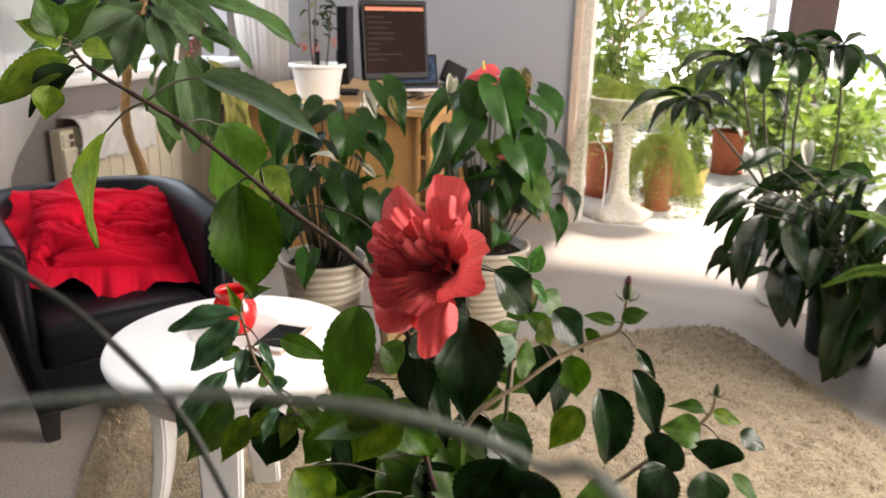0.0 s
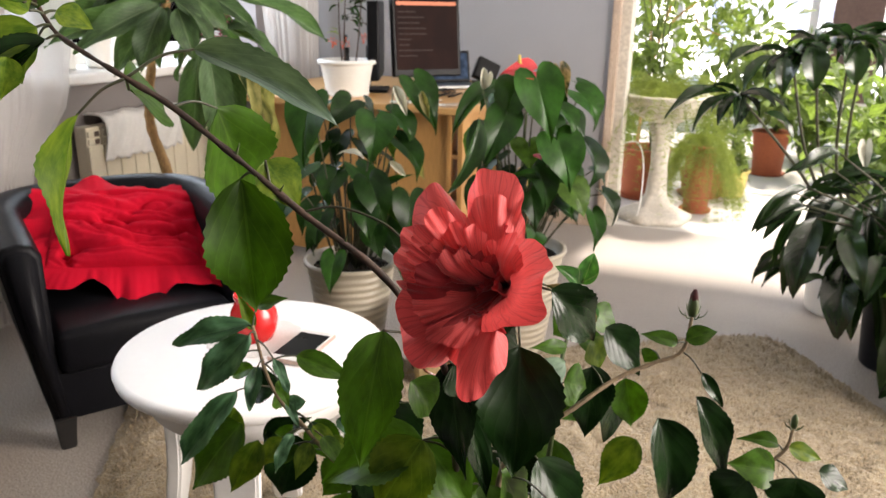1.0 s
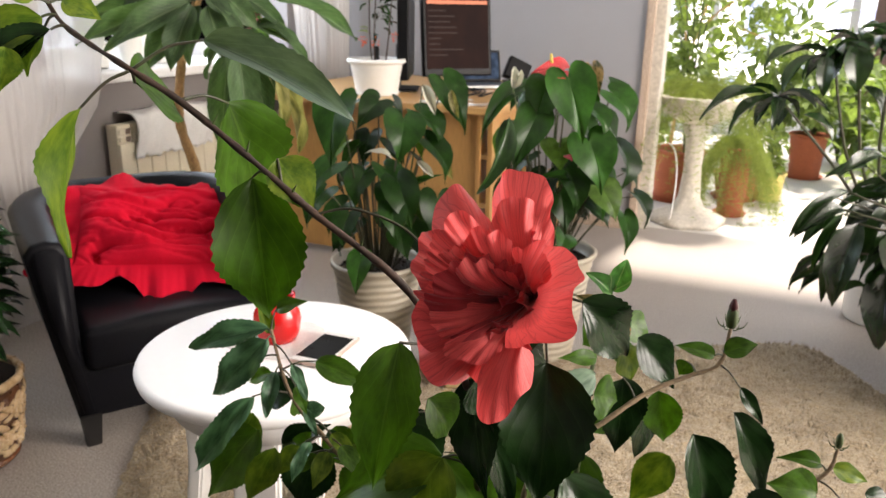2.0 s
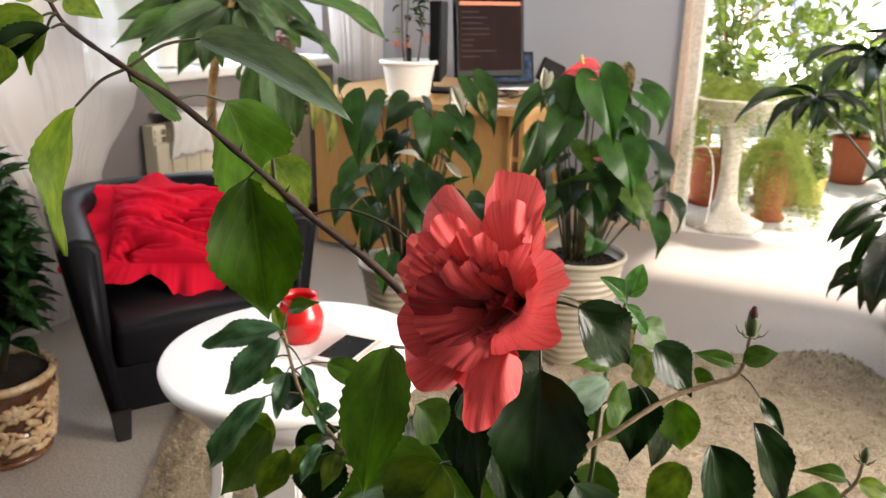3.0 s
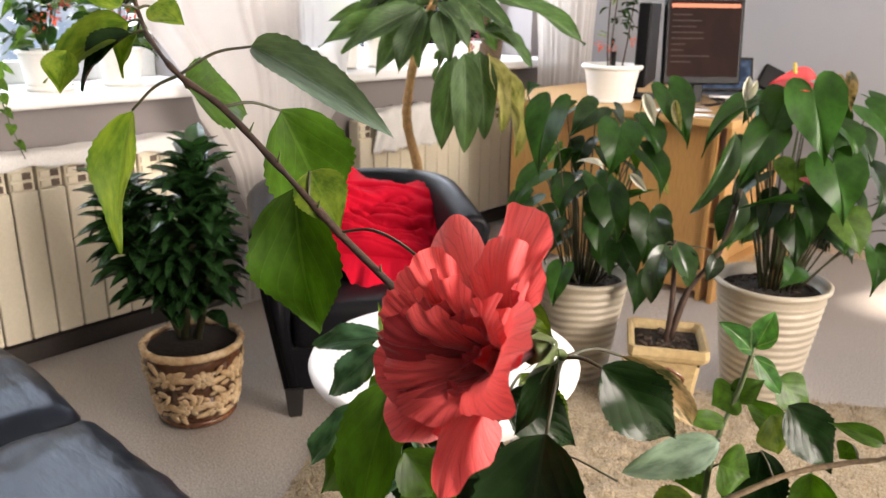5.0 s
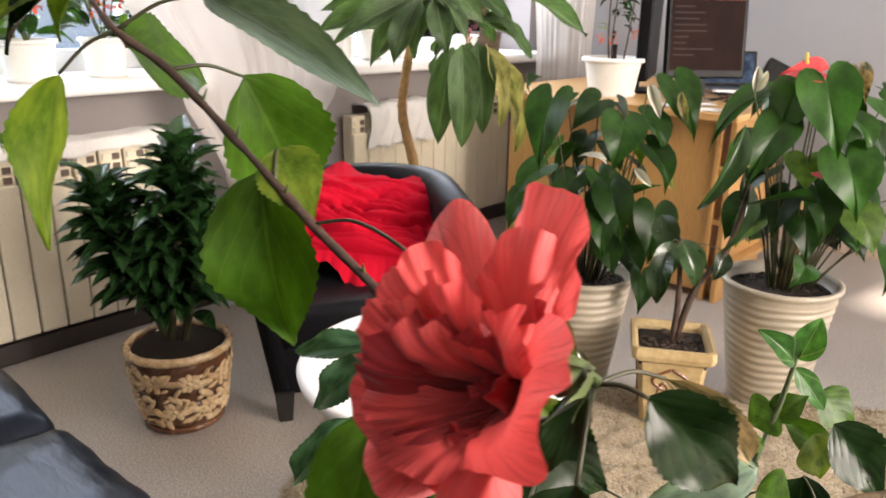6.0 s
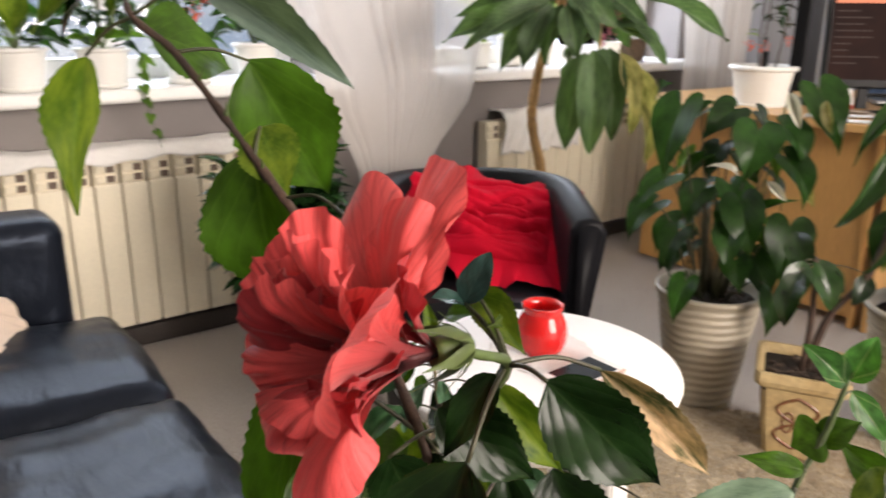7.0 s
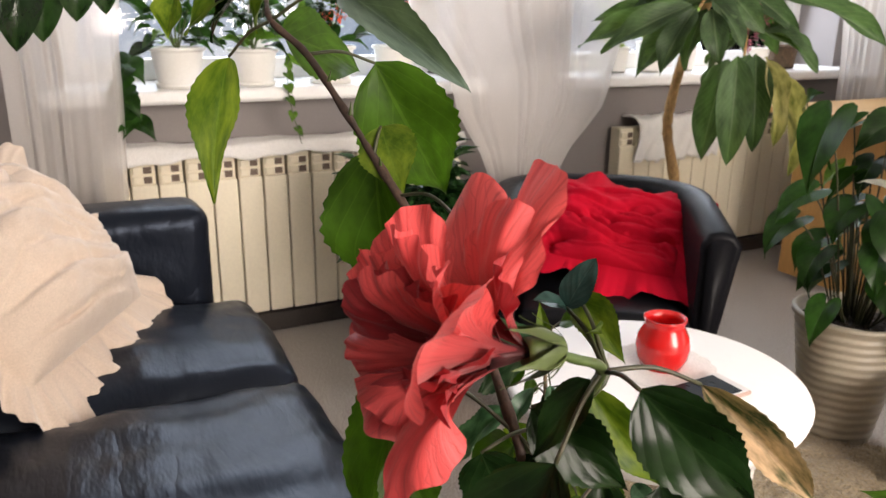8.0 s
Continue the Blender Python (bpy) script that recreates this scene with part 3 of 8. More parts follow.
def heart_mesh(name, material, fold=0.25, droop=0.14, wave=0.03, seed=0, n=28):
    """A heart-shaped leaf hung from its notch, one long along +y and one wide."""
    ph = random.Random(seed).uniform(0, 6)
    bm = bmesh.new()
    uv = bm.loops.layers.uv.new("UVMap")

    def at(k, i):
        u = 2 * math.pi * i / n
        x = 0.5 * math.sin(u) ** 3
        y = (5 - (13 * math.cos(u) - 5 * math.cos(2 * u) - 2 * math.cos(3 * u) - math.cos(4 * u))) / 22
        y = y * 0.75 if y < 0 else y
        q = k / 4
        x, y = x * q, y * q
        return Vector((x, y, fold * abs(x) + droop * 4 * y * (1 - y) + wave * math.sin(6 * u + ph) * q * q))

    mid = bm.verts.new((0, 0, 0))
    rings = [[bm.verts.new(at(k, i)) for i in range(n)] for k in range(1, 5)]
    faces = [bm.faces.new((mid, rings[0][i], rings[0][(i + 1) % n])) for i in range(n)]
    for a, b in zip(rings, rings[1:]):
        faces += [bm.faces.new((a[i], b[i], b[(i + 1) % n], a[(i + 1) % n])) for i in range(n)]
    for face in faces:
        for loop in face.loops:
            loop[uv].uv = (loop.vert.co.x + 0.5, loop.vert.co.y)
    return mesh_from(name, bm, material)


def stand(base, tip, up):
    """The pose of a leaf from base to tip whose face looks towards up."""
    base, tip, up = Vector(base), Vector(tip), Vector(up)
    y = (tip - base).normalized()
    z = up - y * up.dot(y)
    z = z.normalized() if z.length > 1e-4 else y.orthogonal().normalized()
    x = y.cross(z)
    return Matrix.Translation(base) @ Matrix((x, y, z)).transposed().to_4x4(), (tip - base).length


def leaf(parent, mesh, base, tip, width, up=(0, 0, 1), name="leaf"):
    m, length = stand(base, tip, up)
    ob = child(new(name, mesh), parent)
    ob.matrix_basis = m @ Matrix.Diagonal((width, length, length, 1))
    return ob


def clumps(name, spots, size, mesh_faces, material, parent=None, seed=1, spread=1.0):
    """Many small leaves as one mesh: spots are centres with a radius; mesh_faces: leaves a spot."""
    rnd = random.Random(seed)
    verts, faces, uvs = [], [], []
    for cx, cy, cz, r in spots:
        for _ in range(mesh_faces):
            d = Vector((rnd.gauss(0, 1), rnd.gauss(0, 1), rnd.gauss(0, 1))).normalized() * r * rnd.random() ** 0.4
            c = Vector((cx, cy, cz)) + d
            y = (d.normalized() * spread + Vector((rnd.gauss(0, 0.5), rnd.gauss(0, 0.5), rnd.gauss(-0.2, 0.5)))).normalized()
            x = y.cross(Vector((rnd.gauss(0, 0.4), rnd.gauss(0, 0.4), 1))).normalized()
            n = x.cross(y)
            ln = size * rnd.uniform(0.6, 1.3)
            w = ln * rnd.uniform(0.22, 0.34)
            k = len(verts)
            verts += [c, c + y * ln * 0.45 + x * w + n * w * 0.3, c + y * ln, c + y * ln * 0.45 - x * w + n * w * 0.3]
            faces += [(k, k + 1, k + 2), (k, k + 2, k + 3)]
            uvs += [(0.5, 0), (1, 0.45), (0.5, 1), (0.5, 0), (0.5, 1), (0, 0.45)]
    me = bpy.data.meshes.new(name)
    me.from_pydata(verts, [], faces)
    layer = me.uv_layers.new(name="UVMap")
    for d, q in zip(layer.data, uvs):
        d.uv = q
    me.shade_smooth()
    me.materials.append(material)
    return child(new(name, me), parent)


# ---- the room ----
XW, YB, ZC = -3.07, 4.44, 2.60       # window wall, back wall, ceiling


def structure(name, bms, material, label, category):
    return tagged(part(name, join(*bms), material), label, category, kind="structure")


structure("floor", [box((-3.5, -1.7, -0.12), (2.6, 4.52, 0.0), 0)], M["floor"], "light grey speckled hard floor with soft sunlit patches", "floor")
structure("floor_winter_garden", [box((-3.2, 4.52, -0.12), (3.2, 8.2, -0.002), 0)], M["stone"], "pale stone floor of the winter garden in full sun", "floor")
structure("ceiling", [box((-3.5, -1.7, ZC), (2.6, 4.6, ZC + 0.15), 0)], M["ceiling"], "plain white painted ceiling above the room", "ceiling")
WINDOWS = ((0.80, 2.08), (2.58, 4.10))
piers = [box((-3.42, -1.7, 0), (XW, 4.44, 0.79), 0), box((-3.42, -1.7, 2.2), (XW, 4.44, ZC), 0)]
for a, b in ((-1.7, 0.80), (2.08, 2.58), (4.10, 4.44)):
    piers.append(box((-3.42, a, 0.79), (XW, b, 2.2), 0))
structure("wall_west", piers, M["wall_low"], "taupe painted window wall with two deep openings", "wall")
structure("wall_north", [box((-3.42, YB, 0), (-1.235, YB + 0.13, ZC), 0), box((0.75, YB, 0), (2.6, YB + 0.13, ZC), 0),
                         box((-1.235, YB, 2.12), (0.75, YB + 0.13, ZC), 0)], M["wall"], "smooth pale grey painted wall beside the wide opening", "wall")
structure("wall_south", [box((-3.42, -1.85, 0), (2.75, -1.7, ZC), 0)], M["wall"], "pale grey painted wall behind the sofa", "wall")
structure("wall_east", [box((2.6, -1.7, 0), (2.75, 4.57, 0.7), 0), box((2.6, -1.7, 2.3), (2.75, 4.57, ZC), 0),
                        box((2.6, -1.7, 0.7), (2.75, 1.05, 2.3), 0), box((2.6, 3.35, 0.7), (2.75, 4.57, 2.3), 0)], M["wall"], "pale grey painted side wall", "wall")
structure("baseboard", [box((-3.0, YB - 0.014, 0), (-1.26, YB, 0.06), 0.003)], M["casing"], "low wooden baseboard along the grey wall", "baseboard")
structure("trim_opening", [box((-1.262, YB - 0.018, 0), (-1.222, YB + 0.03, 2.12), 0.006), box((0.70, YB - 0.018, 0), (0.78, YB + 0.15, 2.12), 0.006),
                           box((-1.262, YB - 0.02, 2.12), (0.78, YB + 0.15, 2.19), 0.006)], M["casing"], "worn wooden casing round the opening to the winter garden", "trim")

structure("trim_reveal", [box((-1.236, YB + 0.031, 0), (-1.172, YB + 0.16, 2.118), 0.006)], M["column"], "whitewashed rough reveal of the opening in the sun", "trim")

for k, (a, b) in enumerate(WINDOWS, 1):
    win = thing(f"window_{k}", (-3.30, a, 0.83), "white framed window with clear panes above the sill", "window", kind="structure")
    fr = [box((-3.36, a, 0.83), (-3.29, a + 0.06, 2.2), 0.005), box((-3.36, b - 0.06, 0.83), (-3.29, b, 2.2), 0.005),
          box((-3.36, a + 0.06, 0.83), (-3.29, b - 0.06, 0.90), 0.005), box((-3.36, a + 0.06, 2.13), (-3.29, b - 0.06, 2.2), 0.005),
          box((-3.36, (a + b) / 2 - 0.045, 0.90), (-3.29, (a + b) / 2 + 0.045, 2.13), 0.005)]
    part("window_frame", join(*fr), M["white"], win)
    for lo, hi in ((a + 0.06, (a + b) / 2 - 0.045), ((a + b) / 2 + 0.045, b - 0.06)):
        pane = part("pane", box((-3.33, lo, 0.90), (-3.322, hi, 2.13), 0), M["pane"], win)
        pane.visible_shadow = False
    tagged(part("window_sill", box((-3.29, a - 0.06, 0.79), (-2.918, b + 0.06, 0.832), 0.012, 3), M["white"], win), "glossy white window sill")
card = bmesh.new()
bmesh.ops.create_grid(card, x_segments=1, y_segments=1, size=1, matrix=Matrix.Translation((-9, 2.4, 2.0)) @ Matrix.Rotation(radians(90), 4, "Y") @ Matrix.Diagonal((5, 9, 1, 1)))
tagged(part("backdrop", card, M["sky_card"]), "bright hazy daylight outside the windows", "backdrop", kind="structure")


# ---- winter garden beyond the opening ----
structure("wall_winter_garden", [box((-2.3, 4.57, -0.01), (-2.2, 8.2, 0.5), 0.01), box((-2.3, 8.1, -0.01), (3.2, 8.2, 0.35), 0.01), box((3.1, 4.57, -0.01), (3.2, 8.1, 0.5), 0.01)],
          M["white"], "low white parapet under the glazing", "wall")
posts = []
for x in (-2.25, -1.25, -0.12, 0.95, 2.0, 3.1):
    posts += [box((x - 0.035, 8.12, 0.35), (x + 0.035, 8.19, 2.9), 0.004)]
posts += [box((-2.25, 8.12, 1.45), (3.15, 8.19, 1.52), 0.004), box((-2.25, 8.11, 2.84), (3.15, 8.2, 2.92), 0.004)]
structure("glazing_bars", posts, M["white"], "white glazing bars of the winter garden", "window frame")
structure("ground", [box((-60, -40, -0.5), (60, 120, -0.13), 0)], M["stone"], "pale ground outside", "ground")
card = bmesh.new()
bmesh.ops.create_grid(card, x_segments=1, y_segments=1, size=1, matrix=Matrix.Translation((0, 14.0, 3.0)) @ Matrix.Rotation(radians(90), 4, "X") @ Matrix.Diagonal((12, 4, 1, 1)))
tagged(part("backdrop", card, M["sky_card_2"]), "overexposed garden light behind the glazing", "backdrop", kind="structure")


# ---- curtains ----
def curtain(name, rows, folds, depth, x0, label, seed):
    """A sheer curtain; rows: (height, first y, last y) from the top down."""
    rnd = random.Random(seed)
    ph = [rnd.uniform(0, 6.3) for _ in range(3)]

    def f(u, v):
        q = v * (len(rows) - 1)
        i = min(int(q), len(rows) - 2)
        t = q - i
        t = t * t * (3 - 2 * t)
        z, a, b = (rows[i][k] * (1 - t) + rows[i + 1][k] * t for k in range(3))
        z = rows[i][0] * (1 - (q - i)) + rows[i + 1][0] * (q - i)
        q2 = u + 0.06 * math.sin(u * 9 + ph[1]) + 0.025 * math.sin(u * 23 + ph[2])
        w = math.sin(q2 * folds * 6.283 + ph[0] + 0.25 * math.sin(v * 3 + ph[1])) * (0.65 + 0.5 * noise.noise(Vector((u * 6 + ph[2], v * 0.5, 0.5)))) + 0.08 * math.sin(q2 * folds * 2.3 * 6.283 + ph[2])
        squeeze = min(1.0, (b - a) / (rows[0][2] - rows[0][1]) + 0.25)
        return (x0 + depth * w * squeeze, a + (b - a) * u, z)

    cur = thing(name, (x0, rows[-1][1], rows[-1][0]), label, "curtain", "sheer curtains")
    part("cloth", sheet(f, 320, 26), M["sheer"], cur, smooth=True)
    hem = tube([f(i / 40, 1.0) for i in range(41)], 0.004, 0.004, 5, 2)
    part("hem", hem, M["sheer"], cur, smooth=True)
    return cur


curtain("curtain", [(2.45, 0.52, 1.02), (1.3, 0.60, 0.98), (0.9, 0.66, 0.945), (0.5, 0.66, 0.93), (0.06, 0.68, 0.92)], 6, 0.013, -2.86,
        "sheer white curtain hanging straight beside the radiator", 3)
curtain("curtain", [(2.45, 1.55, 2.86), (1.5, 1.68, 2.78), (1.1, 1.80, 2.67), (0.80, 1.96, 2.60), (0.5, 2.10, 2.40), (0.36, 2.14, 2.34), (0.05, 2.06, 2.42)], 11, 0.007, -2.84,
        "sheer white curtain drawn together between the two windows", 4)
curtain("curtain", [(2.45, 3.80, 4.40), (1.2, 3.84, 4.38), (0.8, 3.88, 4.36), (0.06, 3.92, 4.34)], 8, 0.018, -2.86,
        "sheer white curtain in the corner by the desk", 5)


# ---- radiators ----
def radiator(y0, count, label):
    """A sectional aluminium radiator along the window wall, 80 mm a section."""
    r = thing("radiator", (-3.01, y0, 0.08), label, "radiator", "cream radiators")
    sec = bmesh.new()
    for lo, hi, bv in (((-3.045, 0.004, 0.08), (-2.985, 0.076, 0.62), 0.006), ((-2.987, 0.002, 0.082), (-2.973, 0.078, 0.548), 0.005),
                       ((-2.999, 0.010, 0.552), (-2.978, 0.070, 0.574), 0.003), ((-2.999, 0.010, 0.582), (-2.978, 0.070, 0.604), 0.003)):
        sec = join(sec, box(lo, hi, bv, 2))
    me = mesh_from("section", sec, M["enamel"], False)
    slot = mesh_from("slot", join(box((-2.9935, 0.040, 0.553), (-2.9775, 0.064, 0.573), 0), box((-2.9935, 0.040, 0.583), (-2.9775, 0.064, 0.603), 0)), M["slot"], False)
    for i in range(count):
        ob = child(new("section", me), r)
        ob.matrix_basis = Matrix.Translation((0, y0 + 0.08 * i, 0))
        s = child(new("slot", slot), r)
        s.matrix_basis = Matrix.Translation((0.0006, y0 + 0.08 * i, 0))
    part("pipe", join(tube([(-3.02, y0 - 0.12, 0.12), (-3.02, y0 + 0.1, 0.12)], 0.012, sides=10), tube([(-3.02, y0 - 0.12, 0.0), (-3.02, y0 - 0.12, 0.125)], 0.012, sides=10)), M["enamel"], r, smooth=True)
    return r


radiator(0.864, 15, "cream sectional radiator under the window sill, dry towel on top")
radiator(2.784, 13, "cream sectional radiator under the second window behind plants")
structure("floor_plinth", [box((-3.07, 0.4, 0), (-2.99, 4.4, 0.066), 0.004)], M["plinth"], "dark plinth along the floor under the radiators", "baseboard")


def towel(y0, y1, front, label, seed, z=0.655):
    """A cloth laid over a radiator's top, hanging down a little in front."""
    rnd = random.Random(seed)
    ph = rnd.uniform(0, 6)

    def f(u, v):
        y = y0 + (y1 - y0) * u
        s = v * (0.085 + front)
        rip = 0.006 * math.sin(u * 23 + ph) + 0.004 * math.sin(u * 61 + ph * 2)
        if s < 0.085:
            return (-3.05 + s, y, z + 0.004 * math.sin(v * 9 + u * 17) + rip * 0.4)
        d = s - 0.085
        return (-2.962 + 0.003 * math.sin(u * 40 + d * 30) + 0.01 * min(d / 0.03, 1), y + 0.01 * math.sin(d * 25), z - d - rip * (d / max(front, 0.01)))

    tw = part("towel", sheet(f, 90, 22, 0.006), M["towel"], None, smooth=True)
    return tagged(tw, label, "towel", "towels on the radiators")


towel(0.87, 2.06, 0.038, "long white towel folded over the top of the radiator", 2)
towel(2.85, 3.30, 0.17, "white cloth hanging over the front of the radiator", 7)


# ---- rug ----
RUG = Matrix.Translation((0, 0, 0)) @ Matrix.Rotation(radians(31.9), 4, "Z")


def rug_edge(bm):
    """Rounds and roughens the outline of the rug."""
    for v in bm.verts:
        u, w = v.co.x, v.co.y
        k = noise.noise(Vector((u * 30, w * 30, 0))) * 0.012
        v.co.x += k if abs(u - 0.3) > 1.0 else 0
        v.co.y += k
        v.co.z += 0.007 * noise.noise(Vector((u * 22, w * 22, 3))) + 0.005 * noise.noise(Vector((u * 70, w * 70, 5)))


U0, U1, V0, V1, CR = -0.76, 1.37, 1.25, 3.02, 0.16


def rug_top(u, v):
    """The pile's surface, with rounded corners."""
    a, b = U0 + (U1 - U0) * u, V0 + (V1 - V0) * v
    ca, cb = min(max(a, U0 + CR), U1 - CR), min(max(b, V0 + CR), V1 - CR)
    d = Vector((a - ca, b - cb))
    if d.length > 0:
        m = max(abs(d.x), abs(d.y))
        d = d * (m / d.length)
        a, b = ca + d.x, cb + d.y
    rim = min(u, 1 - u, v, 1 - v)
    return (a, b, 0.004 + 0.018 * min(1.0, rim * 25))


bm = sheet(rug_top, 220, 190)
rug_edge(bm)
bmesh.ops.transform(bm, matrix=RUG, verts=bm.verts)
tagged(part("rug", bm, M["rug"], None, smooth=True), "beige shaggy rug with rounded corners on the grey floor", "rug")
# tufts of pile, standing on the rug
rnd = random.Random(5)
verts, faces = [], []
for _ in range(26000):
    a, b = rnd.uniform(U0 + 0.03, U1 - 0.03), rnd.uniform(1.9, V1 - 0.03)
    if max(abs(a - 0.305) - (0.905), 0) ** 2 + max(b - (V1 - CR), 0) ** 2 > (CR - 0.02) ** 2 and b > V1 - CR and abs(a - 0.305) > 0.905:
        continue
    p = RUG @ Vector((a, b, 0.016))
    g = rnd.uniform(0, 6.3)
    lean = Vector((math.cos(g), math.sin(g), 0)) * rnd.uniform(0.004, 0.012)
    side = Vector((-math.sin(g), math.cos(g), 0)) * 0.0022
    k = len(verts)
    verts += [p + side, p - side, p + lean + Vector((0, 0, rnd.uniform(0.009, 0.018)))]
    faces.append((k, k + 1, k + 2))
me = bpy.data.meshes.new("pile")
me.from_pydata(verts, [], faces)
me.materials.append(M["rug"])
tagged(new("rug_pile", me), "loose beige tufts of the shaggy rug", "rug pile", kind="stuff")


# ---- coffee table ----
TX, TY, TZ = -1.420, 1.606, 0.49
table = thing("coffee_table", (TX, TY, 0.02), "round white lacquered coffee table on the beige rug", "table")
part("tabletop", lathe([(0.21, TZ - 0.030), (0.233, TZ - 0.029), (0.242, TZ - 0.022), (0.245, TZ - 0.010), (0.242, TZ - 0.003), (0.235, TZ)], 72, (TX, TY, 0)), M["tabletop"], table, smooth=True)
part("apron", lathe([(0.178, TZ - 0.085), (0.190, TZ - 0.084), (0.196, TZ - 0.03), (0.18, TZ - 0.029)], 60, (TX, TY, 0)), M["white"], table, smooth=True)
for k in range(4):
    a = radians(20 + 90 * k)
    bm = bmesh.new()
    prof = []
    for i in range(9):
        t = i / 8
        prof.append((0.165 + 0.045 * (1 - t) ** 2 - 0.018 * math.sin(math.pi * t), 0.022 + (TZ - 0.052) * t, 0.042 + 0.02 * t))
    rings = [[bm.verts.new((r - 0.014, -w, z)), bm.verts.new((r + 0.014, -w, z)), bm.verts.new((r + 0.014, w, z)), bm.verts.new((r - 0.014, w, z))] for r, z, w in ((p, q, s * 0.72) for p, q, s in prof)]
    for r0, r1 in zip(rings, rings[1:]):
        for i in range(4):
            bm.faces.new((r0[i], r0[(i + 1) % 4], r1[(i + 1) % 4], r1[i]))
    bm.faces.new(rings[0]), bm.faces.new(rings[-1])
    bmesh.ops.bevel(bm, geom=[e for e in bm.edges if abs(e.verts[0].co.z - e.verts[1].co.z) > 0.02], offset=0.005, segments=2, affect="EDGES")
    bmesh.ops.transform(bm, matrix=Matrix.Translation((TX, TY, 0)) @ Matrix.Rotation(a, 4, "Z"), verts=bm.verts)
    part("leg", bm, M["white"], table)

jar = thing("candle_jar", (-1.442, 1.642, TZ), "rounded red glass candle jar on the white table", "jar")
part("glass", lathe([(0.026, 0.0), (0.034, 0.002), (0.042, 0.02), (0.0445, 0.040), (0.042, 0.056), (0.034, 0.072), (0.032, 0.078), (0.0355, 0.085), (0.0355, 0.089), (0.0325, 0.089), (0.029, 0.078), (0.031, 0.070), (0.038, 0.055), (0.040, 0.04), (0.036, 0.012), (0.0, 0.010)], 48, (-1.442, 1.642, TZ),
                    lambda r, z, a: r * (1 + 0.012 * math.sin(9 * a + z * 60))), M["jar"], jar, smooth=True)
part("wax", lathe([(0.0, 0.012), (0.035, 0.014), (0.038, 0.035), (0.0, 0.036)], 32, (-1.442, 1.642, TZ)), M["red"], jar, "red candle wax", smooth=True)

phone = thing("phone", (-1.332, 1.632, TZ), "white smartphone with a black screen lying on the table", "phone")
PH = Matrix.Translation((-1.332, 1.632, TZ)) @ Matrix.Rotation(radians(2), 4, "Z")
part("case", box((-0.036, -0.066, 0.001), (0.036, 0.066, 0.009), 0.003, 3, PH), M["phone_rim"], phone)
part("front", box((-0.034, -0.064, 0.0088), (0.034, 0.064, 0.0096), 0.0003, 1, PH), M["white"], phone, "white bezel")
part("screen", box((-0.031, -0.050, 0.0094), (0.031, 0.050, 0.0101), 0.0002, 1, PH), M["phone_glass"], phone, "dark glass screen")

# lace doily under the jar
bm = lathe([(0.0, 0.0005), (0.085, 0.0005), (0.088, 0.0012), (0.085, 0.0020), (0.0, 0.0020)], 64, (-1.442, 1.642, TZ), lambda r, z, a: r * (1 + (0.05 * abs(math.sin(8 * a)) if r > 0.05 else 0)))
tagged(part("doily", bm, M["towel"], None), "small white lace doily under the jar", "doily")


# ---- armchair ----
AC = Matrix.Translation((-2.166, 1.694, 0)) @ Matrix.Rotation(radians(56), 4, "Z")
chair = thing("armchair", (-2.23, 2.13, 0), "black leather tub armchair with low curved back beside the table", "armchair")
AW, AD = 0.64, 0.60


def tub(outer):
    """The plan of the shell: from the front of one arm round the back to the other."""
    t, pts = 0.095, []
    o = 0 if outer else t
    r = 0.24 - (0 if outer else t * 0.7)
    for i in range(31):
        q = i / 30
        if q < 0.3:
            pts.append((o, (AD - r - o) * q / 0.3))
        elif q <= 0.7:
            a = math.pi * (q - 0.3) / 0.4
            if a < math.pi / 2:
                pts.append((o + r - r * math.cos(a), AD - o - r + r * math.sin(a)))
            else:
                pts.append((AW - o - r - r * math.cos(a), AD - o - r + r * math.sin(a)))
        else:
            pts.append((AW - o, (AD - r - o) * (1 - q) / 0.3))
    return pts


bm = bmesh.new()
cols = []
for i, ((ox, oy), (ix, iy)) in enumerate(zip(tub(True), tub(False))):
    q = abs(i / 15 - 1)                   # 1 at the fronts, 0 at the back
    top = 0.580 - 0.032 * max(0.0, q * 1.25 - 0.25) ** 1.4
    lean = 0.035
    cx, cy = AW / 2, AD / 2
    fl = 1 + 0.02 * (1 - q)
    px, py = (ox - cx) * fl + cx, (oy - cy) * fl + cy if oy > cy else oy
    ins = 0.068 * (1 if ox < cx else -1) * min(1.0, abs(ox - cx) / 0.2)
    ring = [(ox + ins, oy - 0.05 * (1 - q), 0.085), (px + ins * 0.42, py - 0.02 * (1 - q), 0.32), (px, py, top - 0.03), ((px * 0.8 + ix * 0.2), (py * 0.8 + iy * 0.2), top - 0.006),
            ((px + ix) / 2, (py + iy) / 2, top), (px * 0.2 + ix * 0.8, py * 0.2 + iy * 0.8, top - 0.006), (ix, iy, top - 0.03), (ix, iy, 0.28), (ix + ins * 0.4, iy - 0.05 * (1 - q), 0.085)]
    cols.append([bm.verts.new(p) for p in ring])
for a, b in zip(cols, cols[1:]):
    for k in range(9):
        bm.faces.new((a[k], a[(k + 1) % 9], b[(k + 1) % 9], b[k]))
bm.faces.new(cols[0]), bm.faces.new(cols[-1])
bmesh.ops.recalc_face_normals(bm, faces=bm.faces)
front_edges = [e for e in bm.edges if all(v in cols[0] for v in e.verts) or all(v in cols[-1] for v in e.verts)]
bmesh.ops.bevel(bm, geom=front_edges, offset=0.016, segments=3, affect="EDGES")
bmesh.ops.transform(bm, matrix=AC, verts=bm.verts)
